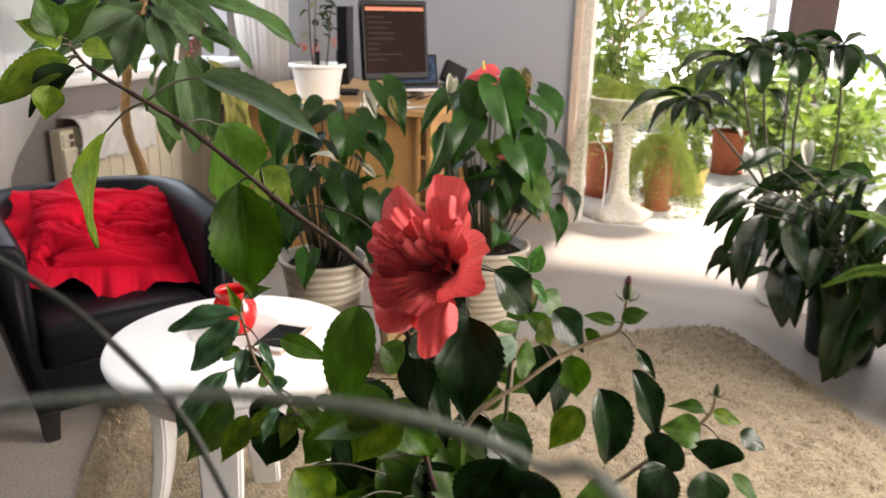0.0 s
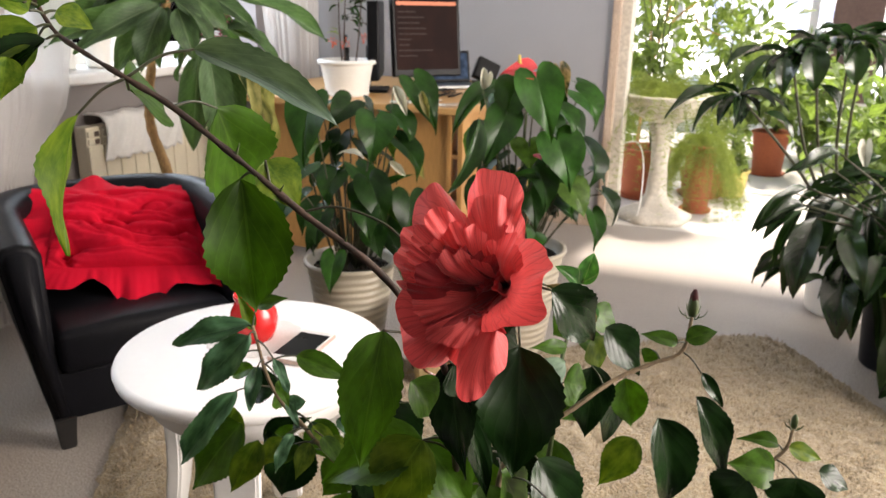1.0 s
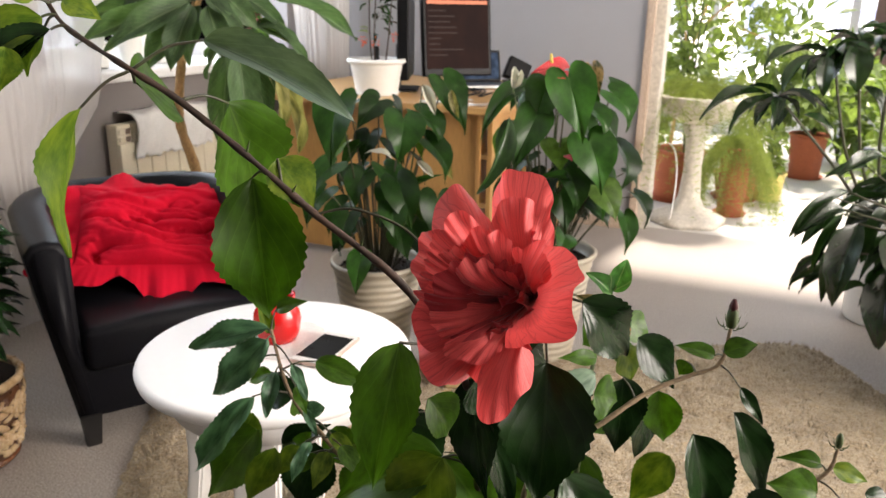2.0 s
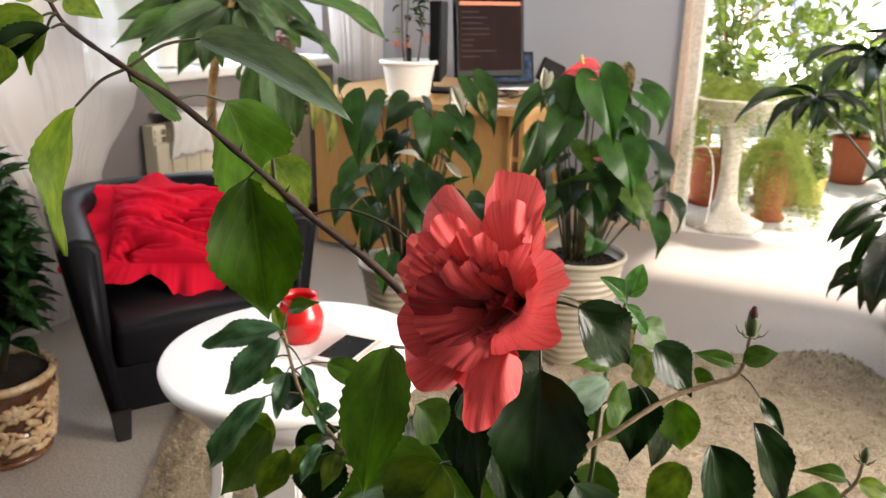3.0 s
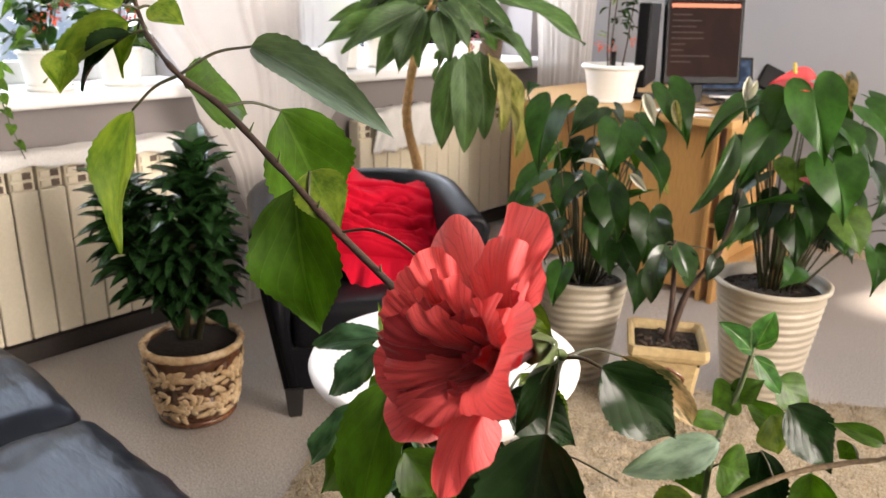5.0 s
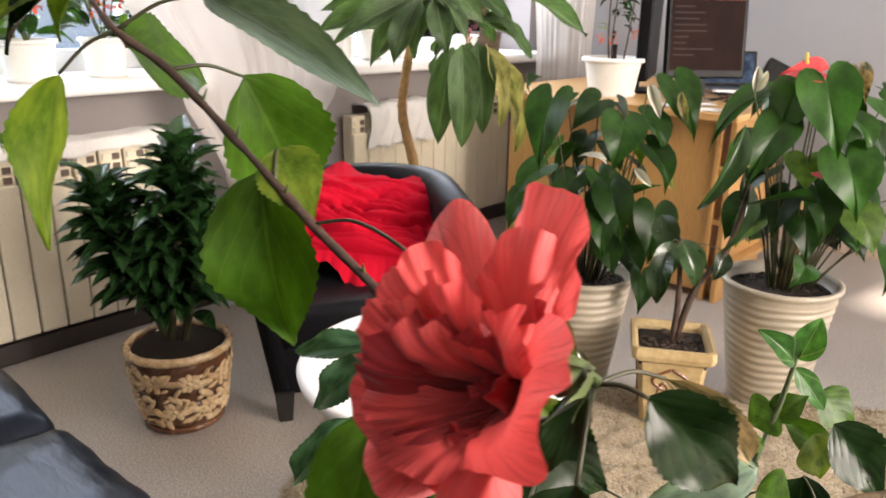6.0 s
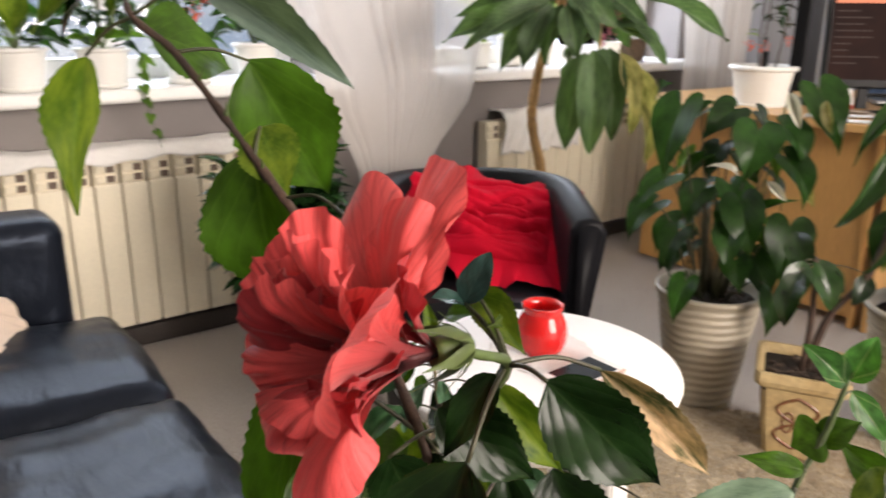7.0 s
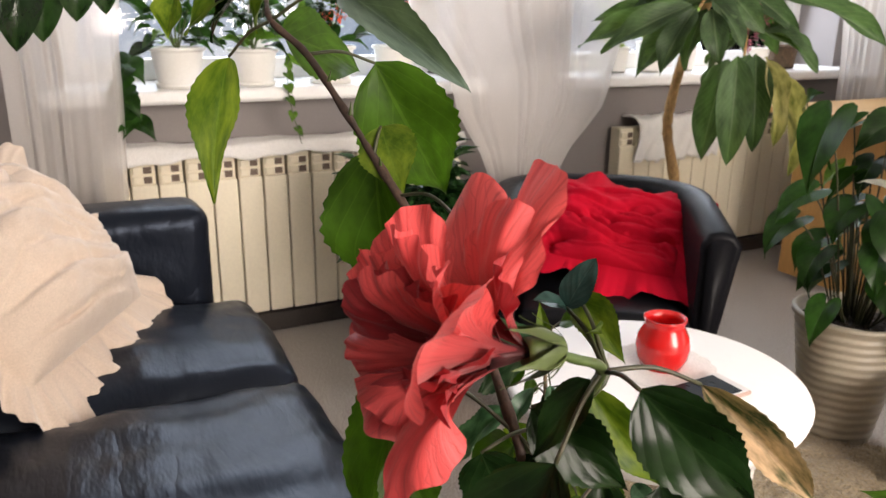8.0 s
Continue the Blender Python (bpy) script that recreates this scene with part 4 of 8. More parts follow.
part("shell", bm, M["leather"], chair, smooth=True)
bm = box((0.097, -0.008, 0.205), (AW - 0.097, AD - 0.10, 0.322), 0.030, 4)
bmesh.ops.subdivide_edges(bm, edges=bm.edges[:], cuts=2, use_grid_fill=True)
for v in bm.verts:
    if v.co.z > 0.29:
        v.co.z += 0.014 * math.sin(math.pi * (v.co.x - 0.097) / (AW - 0.194)) + 0.004 * noise.noise(v.co * 14)
bmesh.ops.transform(bm, matrix=AC, verts=bm.verts)
part("seat", bm, M["leather"], chair, smooth=True)
part("front_panel", box((0.085, 0.014, 0.080), (AW - 0.085, 0.06, 0.212), 0.008, 2, AC), M["leather"], chair)
for x, y in ((0.068, 0.006), (AW - 0.120, 0.006), (0.11, AD - 0.14), (AW - 0.16, AD - 0.14)):
    bm = bmesh.new()
    lo = [bm.verts.new((x + 0.008 + dx * 0.036, y + 0.008 + dy * 0.036, 0)) for dx, dy in ((0, 0), (1, 0), (1, 1), (0, 1))]
    hi = [bm.verts.new((x + dx * 0.052, y + dy * 0.052, 0.090)) for dx, dy in ((0, 0), (1, 0), (1, 1), (0, 1))]
    for i in range(4):
        bm.faces.new((lo[i], lo[(i + 1) % 4], hi[(i + 1) % 4], hi[i]))
    bm.faces.new(lo), bm.faces.new(hi)
    bmesh.ops.bevel(bm, geom=bm.edges[:], offset=0.003, segments=2, affect="EDGES")
    bmesh.ops.transform(bm, matrix=AC, verts=bm.verts)
    part("leg", bm, M["blackwood"], chair, "black wooden leg")


def pillow(name, m, w, h, thick, material, frill, label, seed, sag=0.0, soft=1.0, droop=0.0, drape=0.0, flap=0.0, low=0.0, gather=1.0, pleat=1.0, ragged=1.0):
    """A soft cushion with a gathered frill round it; m: its pose, x across, y up, z to the front."""
    p = thing(name, m.translation, label, "cushion")
    off = seed * 7.3

    def body(u, v, sgn):
        a, b = u * 2 - 1, v * 2 - 1
        bul = max(0.0, (1 - abs(a) ** 2.6) * (1 - abs(b) ** 2.6)) ** 0.55
        q = Vector((a * 1.5 + off, b * 1.5, sgn))
        warp = Vector((a * 0.8 + off + 0.4 * noise.noise(q), b * 2.5 + a * 0.5 + 0.6 * noise.noise(q * 0.8 + Vector((5, 2, 0))), sgn))
        fold = max(0.0, 0.22 - abs(noise.noise(warp))) * max(0.0, 0.5 + noise.noise(q * 0.9 + Vector((9, 1, 3))))
        fold += 0.6 * max(0.0, 0.16 - abs(noise.noise(warp * 1.9 + Vector((3, 7, 1))))) * max(0.0, 0.4 + noise.noise(q * 1.1))
        crease = soft * (0.014 * noise.noise(q * 0.9) - 0.095 * fold + 0.005 * noise.noise(warp * 1.9) + 0.0015 * noise.noise(q * 7))
        pinch = 1 - 0.05 * (1 - abs(b) ** 2) * (abs(a) ** 4)
        return m @ Vector((a * w / 2 * pinch, b * h / 2 - sag * (1 - b) * (1 - a * a), sgn * (thick / 2 * bul) + crease * bul * 1.4))

    front, back = sheet(lambda u, v: body(u, v, 1), 90, 90), sheet(lambda u, v: body(u, v, -1), 24, 24)
    part("cover", join(front, back), material, p, smooth=True)

    def edge(s):
        s = (s % 1.0) * 4
        k, t = int(s), s - int(s)
        return ((-1 + 2 * t, -1), (1, -1 + 2 * t), (1 - 2 * t, 1), (-1, 1 - 2 * t))[k]

    def fr(u, v):
        a, b = edge(u)
        pinch = 1 - 0.05 * (1 - abs(b) ** 2) * (abs(a) ** 4)
        big = noise.noise(Vector((a * 1.3 + seed, b * 1.3, 4.0)))
        lip = noise.noise(Vector((a * 4 + seed, b * 4, 1.0)))
        width = frill * max(0.35, 0.95 + ragged * (1.3 * big + 0.5 * lip) + flap * max(0.0, -a) ** 3 + low * max(0.0, -b) ** 3)
        out = Vector((a ** 3, b ** 3)).normalized()
        wave = noise.noise(Vector((a * 3.2, b * 3.2, seed))) * 1.2 + 0.30 * pleat * math.sin(24 * (a - b) + 9 * big) * (0.6 + lip) + min(1.0, pleat * 1.5) * noise.noise(Vector((a * 6, b * 6, seed))) + 0.10 * pleat * math.sin(57 * (a - b) + 4 * lip)
        d = width * v
        back = drape * max(0.0, b) ** 6             # the top hangs over behind
        x = a * w / 2 * pinch * 0.985 + out.x * d * (1 - 0.2 * back)
        y = b * h / 2 * 0.985 + out.y * d * (1 - 0.75 * back) - droop * v * v
        return m @ Vector((x + 0.004 * wave * v * abs(out.y), y + 0.004 * wave * v * abs(out.x), 0.021 * gather * wave * v - back * d * 0.8 + 0.003 * pleat * math.sin(80 * (a - b)) * v * (1 - v)))

    part("frill", sheet(fr, 560, 7), material, p, "gathered cloth frill", smooth=True)
    return p


pillow("cushion", AC @ pose(0.352, 0.312, 0.478, 37, 0, -9) @ pose(0, 0, 0, 0, 0, -7), 0.405, 0.275, 0.115, M["red"], 0.074, "crumpled red cotton cushion with frills on the armchair", 1, soft=2.3, drape=0.35, flap=0.35, low=0.25, droop=0.012, pleat=0.25, gather=1.5)


# ---- sofa ----
sofa = thing("sofa", (-1.2, 0.6, 0), "worn black leather sofa with loose seat cushions", "sofa")
part("base", box((-2.50, 0.05, 0.06), (-0.05, 1.06, 0.24), 0.02, 3), M["leather"], sofa)


def soft_box(lo, hi, bev, crown, seed, wrinkle=0.010):
    bm = box(lo, hi, bev, 5)
    bmesh.ops.subdivide_edges(bm, edges=[e for e in bm.edges if e.calc_length() > 0.12], cuts=26, use_grid_fill=True)
    lo, hi = Vector(lo), Vector(hi)
    for v in bm.verts:
        u, w = (v.co.x - lo.x) / (hi.x - lo.x), (v.co.y - lo.y) / (hi.y - lo.y)
        k = math.sin(math.pi * min(max(u, 0), 1)) ** 0.6 * math.sin(math.pi * min(max(w, 0), 1)) ** 0.5
        if v.co.z > (lo.z + hi.z) / 2:
            v.co.z += crown * k
        fold = abs(noise.noise(Vector((v.co.x * 5 + seed, v.co.y * 14, v.co.z * 6))))
        v.co += v.normal * (wrinkle * (fold - 0.25) + 0.5 * wrinkle * noise.noise(v.co * 16))
    return bm


for k, (a, b) in enumerate(((-2.32, -1.853), (-1.847, -1.36), (-1.354, -0.87), (-0.864, -0.35))):
    part("seat_cushion", soft_box((a, 0.20, 0.235), (b, 1.145, 0.405), 0.055, 0.028, k * 3.1), M["leather_worn"], sofa, "creased black leather seat cushion", smooth=True)
part("arm", soft_box((-2.50, 0.06, 0.06), (-2.325, 1.065, 0.622), 0.045, 0.006, 9.0, 0.004), M["leather_worn"], sofa, smooth=True)
part("arm", soft_box((-0.345, 0.06, 0.06), (-0.05, 1.065, 0.60), 0.06, 0.006, 12.0, 0.004), M["leather_worn"], sofa, smooth=True)
part("backrest", soft_box((-2.50, -0.12, 0.06), (-0.05, 0.20, 0.80), 0.07, 0.01, 15.0, 0.006), M["leather_worn"], sofa, smooth=True)
for x in (-2.42, -0.16):
    for y in (0.02, 0.98):
        part("foot", box((x, y, 0), (x + 0.06, y + 0.06, 0.062), 0.006), M["blackwood"], sofa)

B0, B1 = Vector((-1.815, 0.625, 0.422)), Vector((-2.285, 0.885, 0.422))
bx = (B1 - B0).normalized()
nz = Vector((bx.y, -bx.x, 0)) * -1
nz = nz if nz.dot(Vector((1.2, 0.2, 0))) > 0 else -nz
nz = (nz * 0.72 + Vector((0, 0, 0.70))).normalized()
by = nz.cross(bx).normalized()
if by.z < 0:
    bx, by = -bx, -by
CU = Matrix.Translation((B0 + B1) / 2 + by * 0.200 + nz * 0.06) @ Matrix((bx, by, nz)).transposed().to_4x4()
pillow("cushion", CU, 0.43, 0.385, 0.28, M["cream"], 0.098, "cream cotton cushion with a gathered frill leaning on the sofa", 2, soft=1.5, droop=0.020, gather=1.5, pleat=0.9, ragged=0.35)


# ---- desk and what stands on it ----
DZ = 0.72
desk = thing("desk", (-2.1, 3.8, 0), "light beech veneer desk with an open shelf at its end", "desk")
part("desktop", box((-2.74, 3.29, DZ - 0.026), (-1.612, 4.42, DZ), 0.003), M["beech_flat"], desk)
part("front_panel", box((-2.66, 3.42, 0.03), (-1.722, 3.438, DZ - 0.026), 0.002), M["beech"], desk)
part("side_panel", box((-1.722, 3.405, 0.0), (-1.704, 3.95, DZ - 0.026), 0.002), M["beech"], desk)
part("shelf_post", box((-1.675, 3.405, 0.0), (-1.655, 3.52, DZ - 0.026), 0.002), M["beech"], desk)
for z in (0.10, 0.30, 0.50):
    part("shelf", box((-1.704, 3.41, z), (-1.66, 3.95, z + 0.018), 0.002), M["beech_flat"], desk)
part("back_panel", box((-2.66, 4.36, 0.03), (-1.80, 4.378, DZ - 0.026), 0.002), M["beech"], desk)


def slab(m, w, h, d, bev=0.006):
    return box((-w / 2, -d, 0), (w / 2, 0, h), bev, 2, m)


mon = thing("monitor", (-1.99, 3.77, DZ), "black desktop monitor showing a dark window with an orange bar", "monitor")
MO = pose(-1.955, 3.74, DZ + 0.072, -7, 0, 45)
part("housing", slab(MO, 0.32, 0.345, 0.035), M["black"], mon)
part("screen", box((-0.145, -0.0375, 0.030), (0.145, -0.0352, 0.328), 0, 1, MO), M["screen"], mon, "dark switched-on screen")
part("title_bar", box((-0.140, -0.0392, 0.300), (0.140, -0.0376, 0.315), 0, 1, MO), M["screen_bar"], mon, "thin orange bar on the screen")
rnd = random.Random(3)
for k in range(9):
    z = 0.270 - 0.023 * k
    ln = rnd.uniform(0.05, 0.18)
    part("text_line", box((-0.135, -0.0390, z), (-0.135 + ln, -0.0377, z + 0.005), 0, 1, MO), M["screen_text"], mon)
part("stand", join(box((-0.02, 0.0, -0.085), (0.02, 0.02, 0.16), 0.003, 1, MO), box((-0.11, -0.07, -0.094), (0.11, 0.09, -0.080), 0.005, 2, MO)), M["black"], mon)
mon2 = thing("monitor", (-2.22, 3.72, DZ), "second black monitor seen edge-on beside the white pot", "monitor")
M2 = pose(-2.215, 3.72, DZ + 0.06, 0, 0, 112)
part("housing", slab(M2, 0.42, 0.33, 0.05), M["black"], mon2)
part("stand", join(box((-0.02, 0.0, -0.05), (0.02, 0.02, 0.14), 0.003, 1, M2), box((-0.10, -0.08, -0.060), (0.10, 0.08, -0.048), 0.005, 2, M2)), M["black"], mon2)
part("arm_post", tube([(-2.22, 3.50, DZ), (-2.22, 3.50, DZ + 0.20)], 0.012, sides=10), M["black"], mon2, smooth=True)

lap = thing("laptop", (-1.95, 4.05, DZ), "small grey laptop open with a bluish screen on the desk", "laptop")
LP = pose(-1.93, 4.03, DZ, 0, 0, 40)
part("keyboard_base", box((-0.12, -0.085, 0.001), (0.12, 0.085, 0.018), 0.004, 2, LP), M["metal"], lap)
LS = LP @ pose(0, 0.085, 0.018, -14, 0, 0)
part("lid", box((-0.12, -0.006, 0), (0.12, 0.006, 0.150), 0.004, 2, LS), M["black"], lap)
part("screen", box((-0.108, -0.0076, 0.012), (0.108, -0.0061, 0.138), 0, 1, LS), M["screen_blue"], lap, "dim blue screen")
dev = thing("desk_phone", (-1.84, 4.22, DZ), "small black tilted device at the desk's back", "device")
part("body", box((-0.06, -0.02, 0), (0.06, 0.02, 0.11), 0.008, 2, pose(-1.84, 4.20, DZ + 0.02, -20, 25, 30)), M["black"], dev)
part("foot", box((-0.05, -0.05, 0), (0.05, 0.05, 0.02), 0.004, 2, pose(-1.84, 4.22, DZ, 0, 0, 30)), M["black"], dev)
bottle = thing("spray_bottle", (-1.94, 3.61, DZ), "small white bottle with a red band on the desk", "bottle")
part("body", lathe([(0.012, 0), (0.015, 0.002), (0.015, 0.045), (0.008, 0.055), (0.008, 0.08), (0.0, 0.081)], 20, (-1.94, 3.61, DZ)), M["white"], bottle, smooth=True)
part("band", lathe([(0.0152, 0.004), (0.0158, 0.006), (0.0158, 0.022), (0.0152, 0.024)], 20, (-1.94, 3.61, DZ)), M["bottle_red"], bottle, "red band", smooth=True)
rnd = random.Random(8)
for k in range(6):
    x, y = rnd.uniform(-1.95, -1.68), rnd.uniform(3.33, 3.62)
    s = tagged(part("paper_sheet", box((-0.05, -0.035, 0.0005 + 0.0016 * k), (0.05, 0.035, 0.0017 + 0.0016 * k), 0, 1, pose(x, y, DZ, 0, 0, rnd.uniform(0, 90))), M["paper"] if k % 2 else M["casing"], None),
               "small loose paper sheet lying on the desk", "paper", "papers on the desk")
for k in range(3):
    pts = [(-2.0 + 0.1 * k, 3.55 + 0.12 * k, DZ + 0.004), (-1.9 + 0.05 * k, 3.62, DZ + 0.004), (-1.86, 3.75 + 0.06 * k, DZ + 0.004), (-1.98, 3.92, DZ + 0.004)]
    tagged(part("cable", tube(pts, 0.003, sides=6), M["black"], None, smooth=True), "thin black cable lying across the desk", "cable", "desk cables")


def crumbs(centre, radius, count, seed):
    """Loose clods lying on a pot's soil."""
    rnd, bm = random.Random(seed), bmesh.new()
    for _ in range(count):
        a, r = rnd.uniform(0, 6.28), radius * math.sqrt(rnd.random())
        q = rnd.uniform(0.003, 0.0085)
        m = Matrix.Translation((centre[0] + r * math.cos(a), centre[1] + r * math.sin(a), centre[2] + q * 0.3)) @ Matrix.Rotation(a * 3, 4, "Z") @ Matrix.Diagonal((q * 1.4, q, q * 0.8, 1))
        bmesh.ops.create_icosphere(bm, subdivisions=1, radius=1, matrix=m)
    return bm


def pot(name, at, r_base, r_rim, h, material, label, n=48, rim=0.012, wobble=None, soil=0.9, group="", saucer=0.0, saucer_mat=None):
    """A planter with a rolled rim, an inner wall and soil."""
    p = thing(name, at, label, "plant pot", group)
    rr = lambda t: r_base + (r_rim - r_base) * t
    prof = [(0.0, 0.002), (r_base * 0.96, 0.0), (r_base, 0.006)]
    nz = 130 if wobble else 24
    prof += [(rr(k / nz), h * k / nz) for k in range(max(1, nz // 24), nz - nz // 18)]
    prof += [(r_rim, h - rim * 1.2), (r_rim + rim * 0.6, h - rim), (r_rim + rim * 0.6, h - rim * 0.25), (r_rim + rim * 0.2, h), (r_rim - rim * 0.4, h), (r_rim - rim * 0.7, h - rim), (rr(soil) - rim * 0.8, h * soil - 0.02), (0.0, h * soil - 0.02)]
    part("body", lathe(prof, n, at, wobble), material, p, smooth=True)
    part("soil", lathe([(0.0, 0.0), (rr(soil) - rim * 0.75, -0.004), (rr(soil) - rim * 0.9, 0.004), ((rr(soil)) * 0.5, 0.010), (0.0, 0.014)], 32, (at[0], at[1], at[2] + h * soil - 0.012),
                       lambda r, z, a: r * (1 + 0.02 * math.sin(7 * a))), M["soil"], p, "dark crumbly soil", smooth=True)
    if r_rim > 0.13:
        tagged(part("loose_soil", crumbs((at[0], at[1], at[2] + h * soil - 0.004), rr(soil) - rim * 2, 110, int(r_rim * 1000)), M["clod"], p), "loose crumbs of soil", kind="stuff")
    if saucer:
        part("saucer", lathe([(0.0, -0.003), (saucer * 0.9, -0.003), (saucer, 0.012), (saucer - 0.006, 0.012), (saucer * 0.86, 0.001), (0.0, 0.0005)], 40, at), saucer_mat or material, p, smooth=True)
    return p


def ribs(r, z, a):
    return r * (1 + 0.016 * math.sin(z * 2 * math.pi / 0.023 + 0.7 * math.sin(3 * a) + 0.4 * math.sin(7 * a))) if 0.01 < z < 0.33 else r


# ---- potted plants in the room ----
HEARTS = [heart_mesh("heart_leaf", M["leaf_anth"], seed=k, fold=0.15 + 0.15 * k / 3, droop=0.10 + 0.05 * k, wave=0.025) for k in range(4)]
HEARTS_PALE = [heart_mesh("young_heart_leaf", M["leaf_anth_pale"], seed=9 + k, fold=0.2, droop=0.10) for k in range(2)]
LANCES = [leaf_mesh("lance_leaf", M["leaf_dark"], "lance", fold=0.25, droop=0.14, wave=0.02, seed=k) for k in range(3)]
TREE_LEAVES = [leaf_mesh("long_leaf", M["leaf_tree"], "lance", fold=0.2, droop=0.10, wave=0.04, seed=20 + k) for k in range(3)]
YELLOWED = leaf_mesh("yellowed_leaf", M["leaf_yellowing"], "lance", fold=0.35, droop=0.08, wave=0.05, seed=31)
DRAC = [leaf_mesh("blade", M["leaf_drac"], "lance", nl=7, nw=2, fold=0.3, droop=0.10 + 0.06 * k, wave=0.02, seed=40 + k) for k in range(3)]
BRIGHT = [leaf_mesh("sunlit_leaf", M["leaf_bright"], "ovate", nl=8, nw=2, seed=50 + k) for k in range(2)]


def facing(base, tip, toward, up=0.5):
    """A normal for a leaf: outward from the plant's axis and up."""
    b = Vector(base)
    d = Vector((b.x - toward[0], b.y - toward[1], 0))
    turn = random.Random(int(abs(b.x * 7919 + b.y * 6101 + b.z * 4999) * 100))
    d += Vector((turn.uniform(-0.06, 0.06), turn.uniform(-0.06, 0.06), 0))
    up += turn.uniform(-0.3, 0.25)
    return (d.normalized() if d.length > 0.01 else Vector((0.3, -0.9, 0))) * (1 - up) + Vector((0.22, -0.60, up * 0.8))


def heart_plant(p, axis, soil_z, stem_r=0.003):
    """Returns a function that adds a heart-shaped leaf on its own stalk to the plant p."""
    count = [0]

    def add(base, tip, width, pale=False):
        k = count[0]
        count[0] += 1
        mesh = HEARTS_PALE[k % 2] if pale else HEARTS[k % 4]
        leaf(p, mesh, base, tip, width * 0.95, facing(base, tip, axis))
        b = Vector(base)
        foot = Vector((axis[0], axis[1], soil_z)) + Vector((b.x - axis[0], b.y - axis[1], 0)) * 0.25
        midp = foot.lerp(b, 0.6) + Vector((0, 0, 0.05))
        part("stalk", tube([foot, midp, b], stem_r, stem_r * 0.6, 5, 4), M["stem_dark"], p, smooth=True)

    return add


pot("plant_pot", (-1.245, 2.79, 0), 0.098, 0.150, 0.37, M["ribbed"], "tall beige plastic planter with wavy ribs", 72, wobble=ribs, soil=0.93, group="ribbed planters")
anth = thing("anthurium", (-1.245, 2.79, 0.33), "lush anthurium with glossy heart-shaped leaves and a red flower", "house plant")
leaf_1 = heart_plant(anth, (-1.245, 2.79), 0.34)
leaf_1((-1.177, 2.663, 0.903), (-1.125, 2.670, 0.722), 0.150)
leaf_1((-1.116, 2.704, 0.729), (-1.070, 2.706, 0.574), 0.153)
leaf_1((-1.098, 2.922, 0.864), (-1.053, 2.923, 0.727), 0.096)
leaf_1((-1.059, 2.890, 0.688), (-1.056, 2.852, 0.542), 0.121)
leaf_1((-1.243, 2.684, 0.882), (-1.265, 2.624, 0.734), 0.120)
leaf_1((-1.252, 2.622, 0.801), (-1.290, 2.548, 0.652), 0.113)
leaf_1((-1.323, 2.653, 0.863), (-1.391, 2.551, 0.722), 0.072)
leaf_1((-1.177, 2.717, 0.643), (-1.146, 2.704, 0.492), 0.102)
leaf_1((-1.242, 2.725, 0.615), (-1.251, 2.677, 0.496), 0.100)
leaf_1((-1.036, 2.951, 0.457), (-1.024, 2.922, 0.336), 0.081)
leaf_1((-1.012, 2.999, 0.517), (-0.980, 2.988, 0.411), 0.092)
leaf_1((-1.171, 2.722, 0.439), (-1.189, 2.666, 0.384), 0.084)
leaf_1((-1.133, 2.958, 0.770), (-1.088, 2.958, 0.674), 0.107)
leaf_1((-1.329, 2.782, 0.868), (-1.361, 2.713, 0.787), 0.068)
leaf_1((-1.340, 2.732, 0.748), (-1.375, 2.660, 0.667), 0.084)
leaf_1((-1.206, 2.932, 0.820), (-1.163, 2.931, 0.730), 0.107)
leaf_1((-1.185, 2.911, 0.518), (-1.142, 2.909, 0.443), 0.072)
leaf_1((-1.117, 2.905, 0.483), (-1.077, 2.901, 0.426), 0.071)
leaf_1((-1.061, 3.022, 0.586), (-1.020, 3.019, 0.520), 0.064)
leaf_1((-1.189, 2.706, 0.601), (-1.313, 2.460, 0.601), 0.023)
part("trunk", tube([(-1.245, 2.79, 0.32), (-1.23, 2.80, 0.45), (-1.24, 2.79, 0.62)], 0.018, 0.012, 8, 4, 0.4), M["bark"], anth, "stout brown stem", smooth=True)
rnd = random.Random(11)
for k in range(30):
    a, z = rnd.uniform(0, 6.28), rnd.uniform(0.50, 0.86)
    r = rnd.uniform(0.05, 0.17)
    b = (-1.245 + r * math.cos(a), 2.79 + r * math.sin(a), z)
    e = (-1.245 + (r + 0.05) * math.cos(a), 2.79 + (r + 0.05) * math.sin(a), z - rnd.uniform(0.07, 0.13))
    leaf_1(b, e, rnd.uniform(0.08, 0.13), k % 5 == 0)
# red spathe with its yellow spadix, and a dried one
leaf(anth, heart_mesh("red_spathe", M["spathe_red"], fold=0.1, droop=0.1), (-1.20, 2.69, 0.925), (-1.285, 2.65, 0.912), 0.085, (0.1, -0.75, 0.8), "flower")
part("spadix", tube([(-1.225, 2.695, 0.918), (-1.235, 2.69, 0.945), (-1.237, 2.687, 0.967)], 0.006, 0.004, 8), M["yellow_spadix"], anth, "yellow spadix", smooth=True)
leaf(anth, heart_mesh("red_spathe", M["spathe_red"], fold=0.1, droop=0.12), (-1.18, 2.74, 0.925), (-1.14, 2.70, 0.945), 0.06, (0.3, -0.6, 0.6), "flower")
part("stalk", tube([(-1.245, 2.79, 0.36), (-1.23, 2.75, 0.7), (-1.20, 2.70, 0.915)], 0.003, 0.0025, 6), M["stem"], anth, smooth=True)
leaf(anth, heart_mesh("dry_spathe", M["dry"], fold=0.6, droop=0.2), (-1.130, 2.74, 0.930), (-1.105, 2.74, 0.850), 0.045, (0.3, -0.8, 0.2), "dry_leaf")
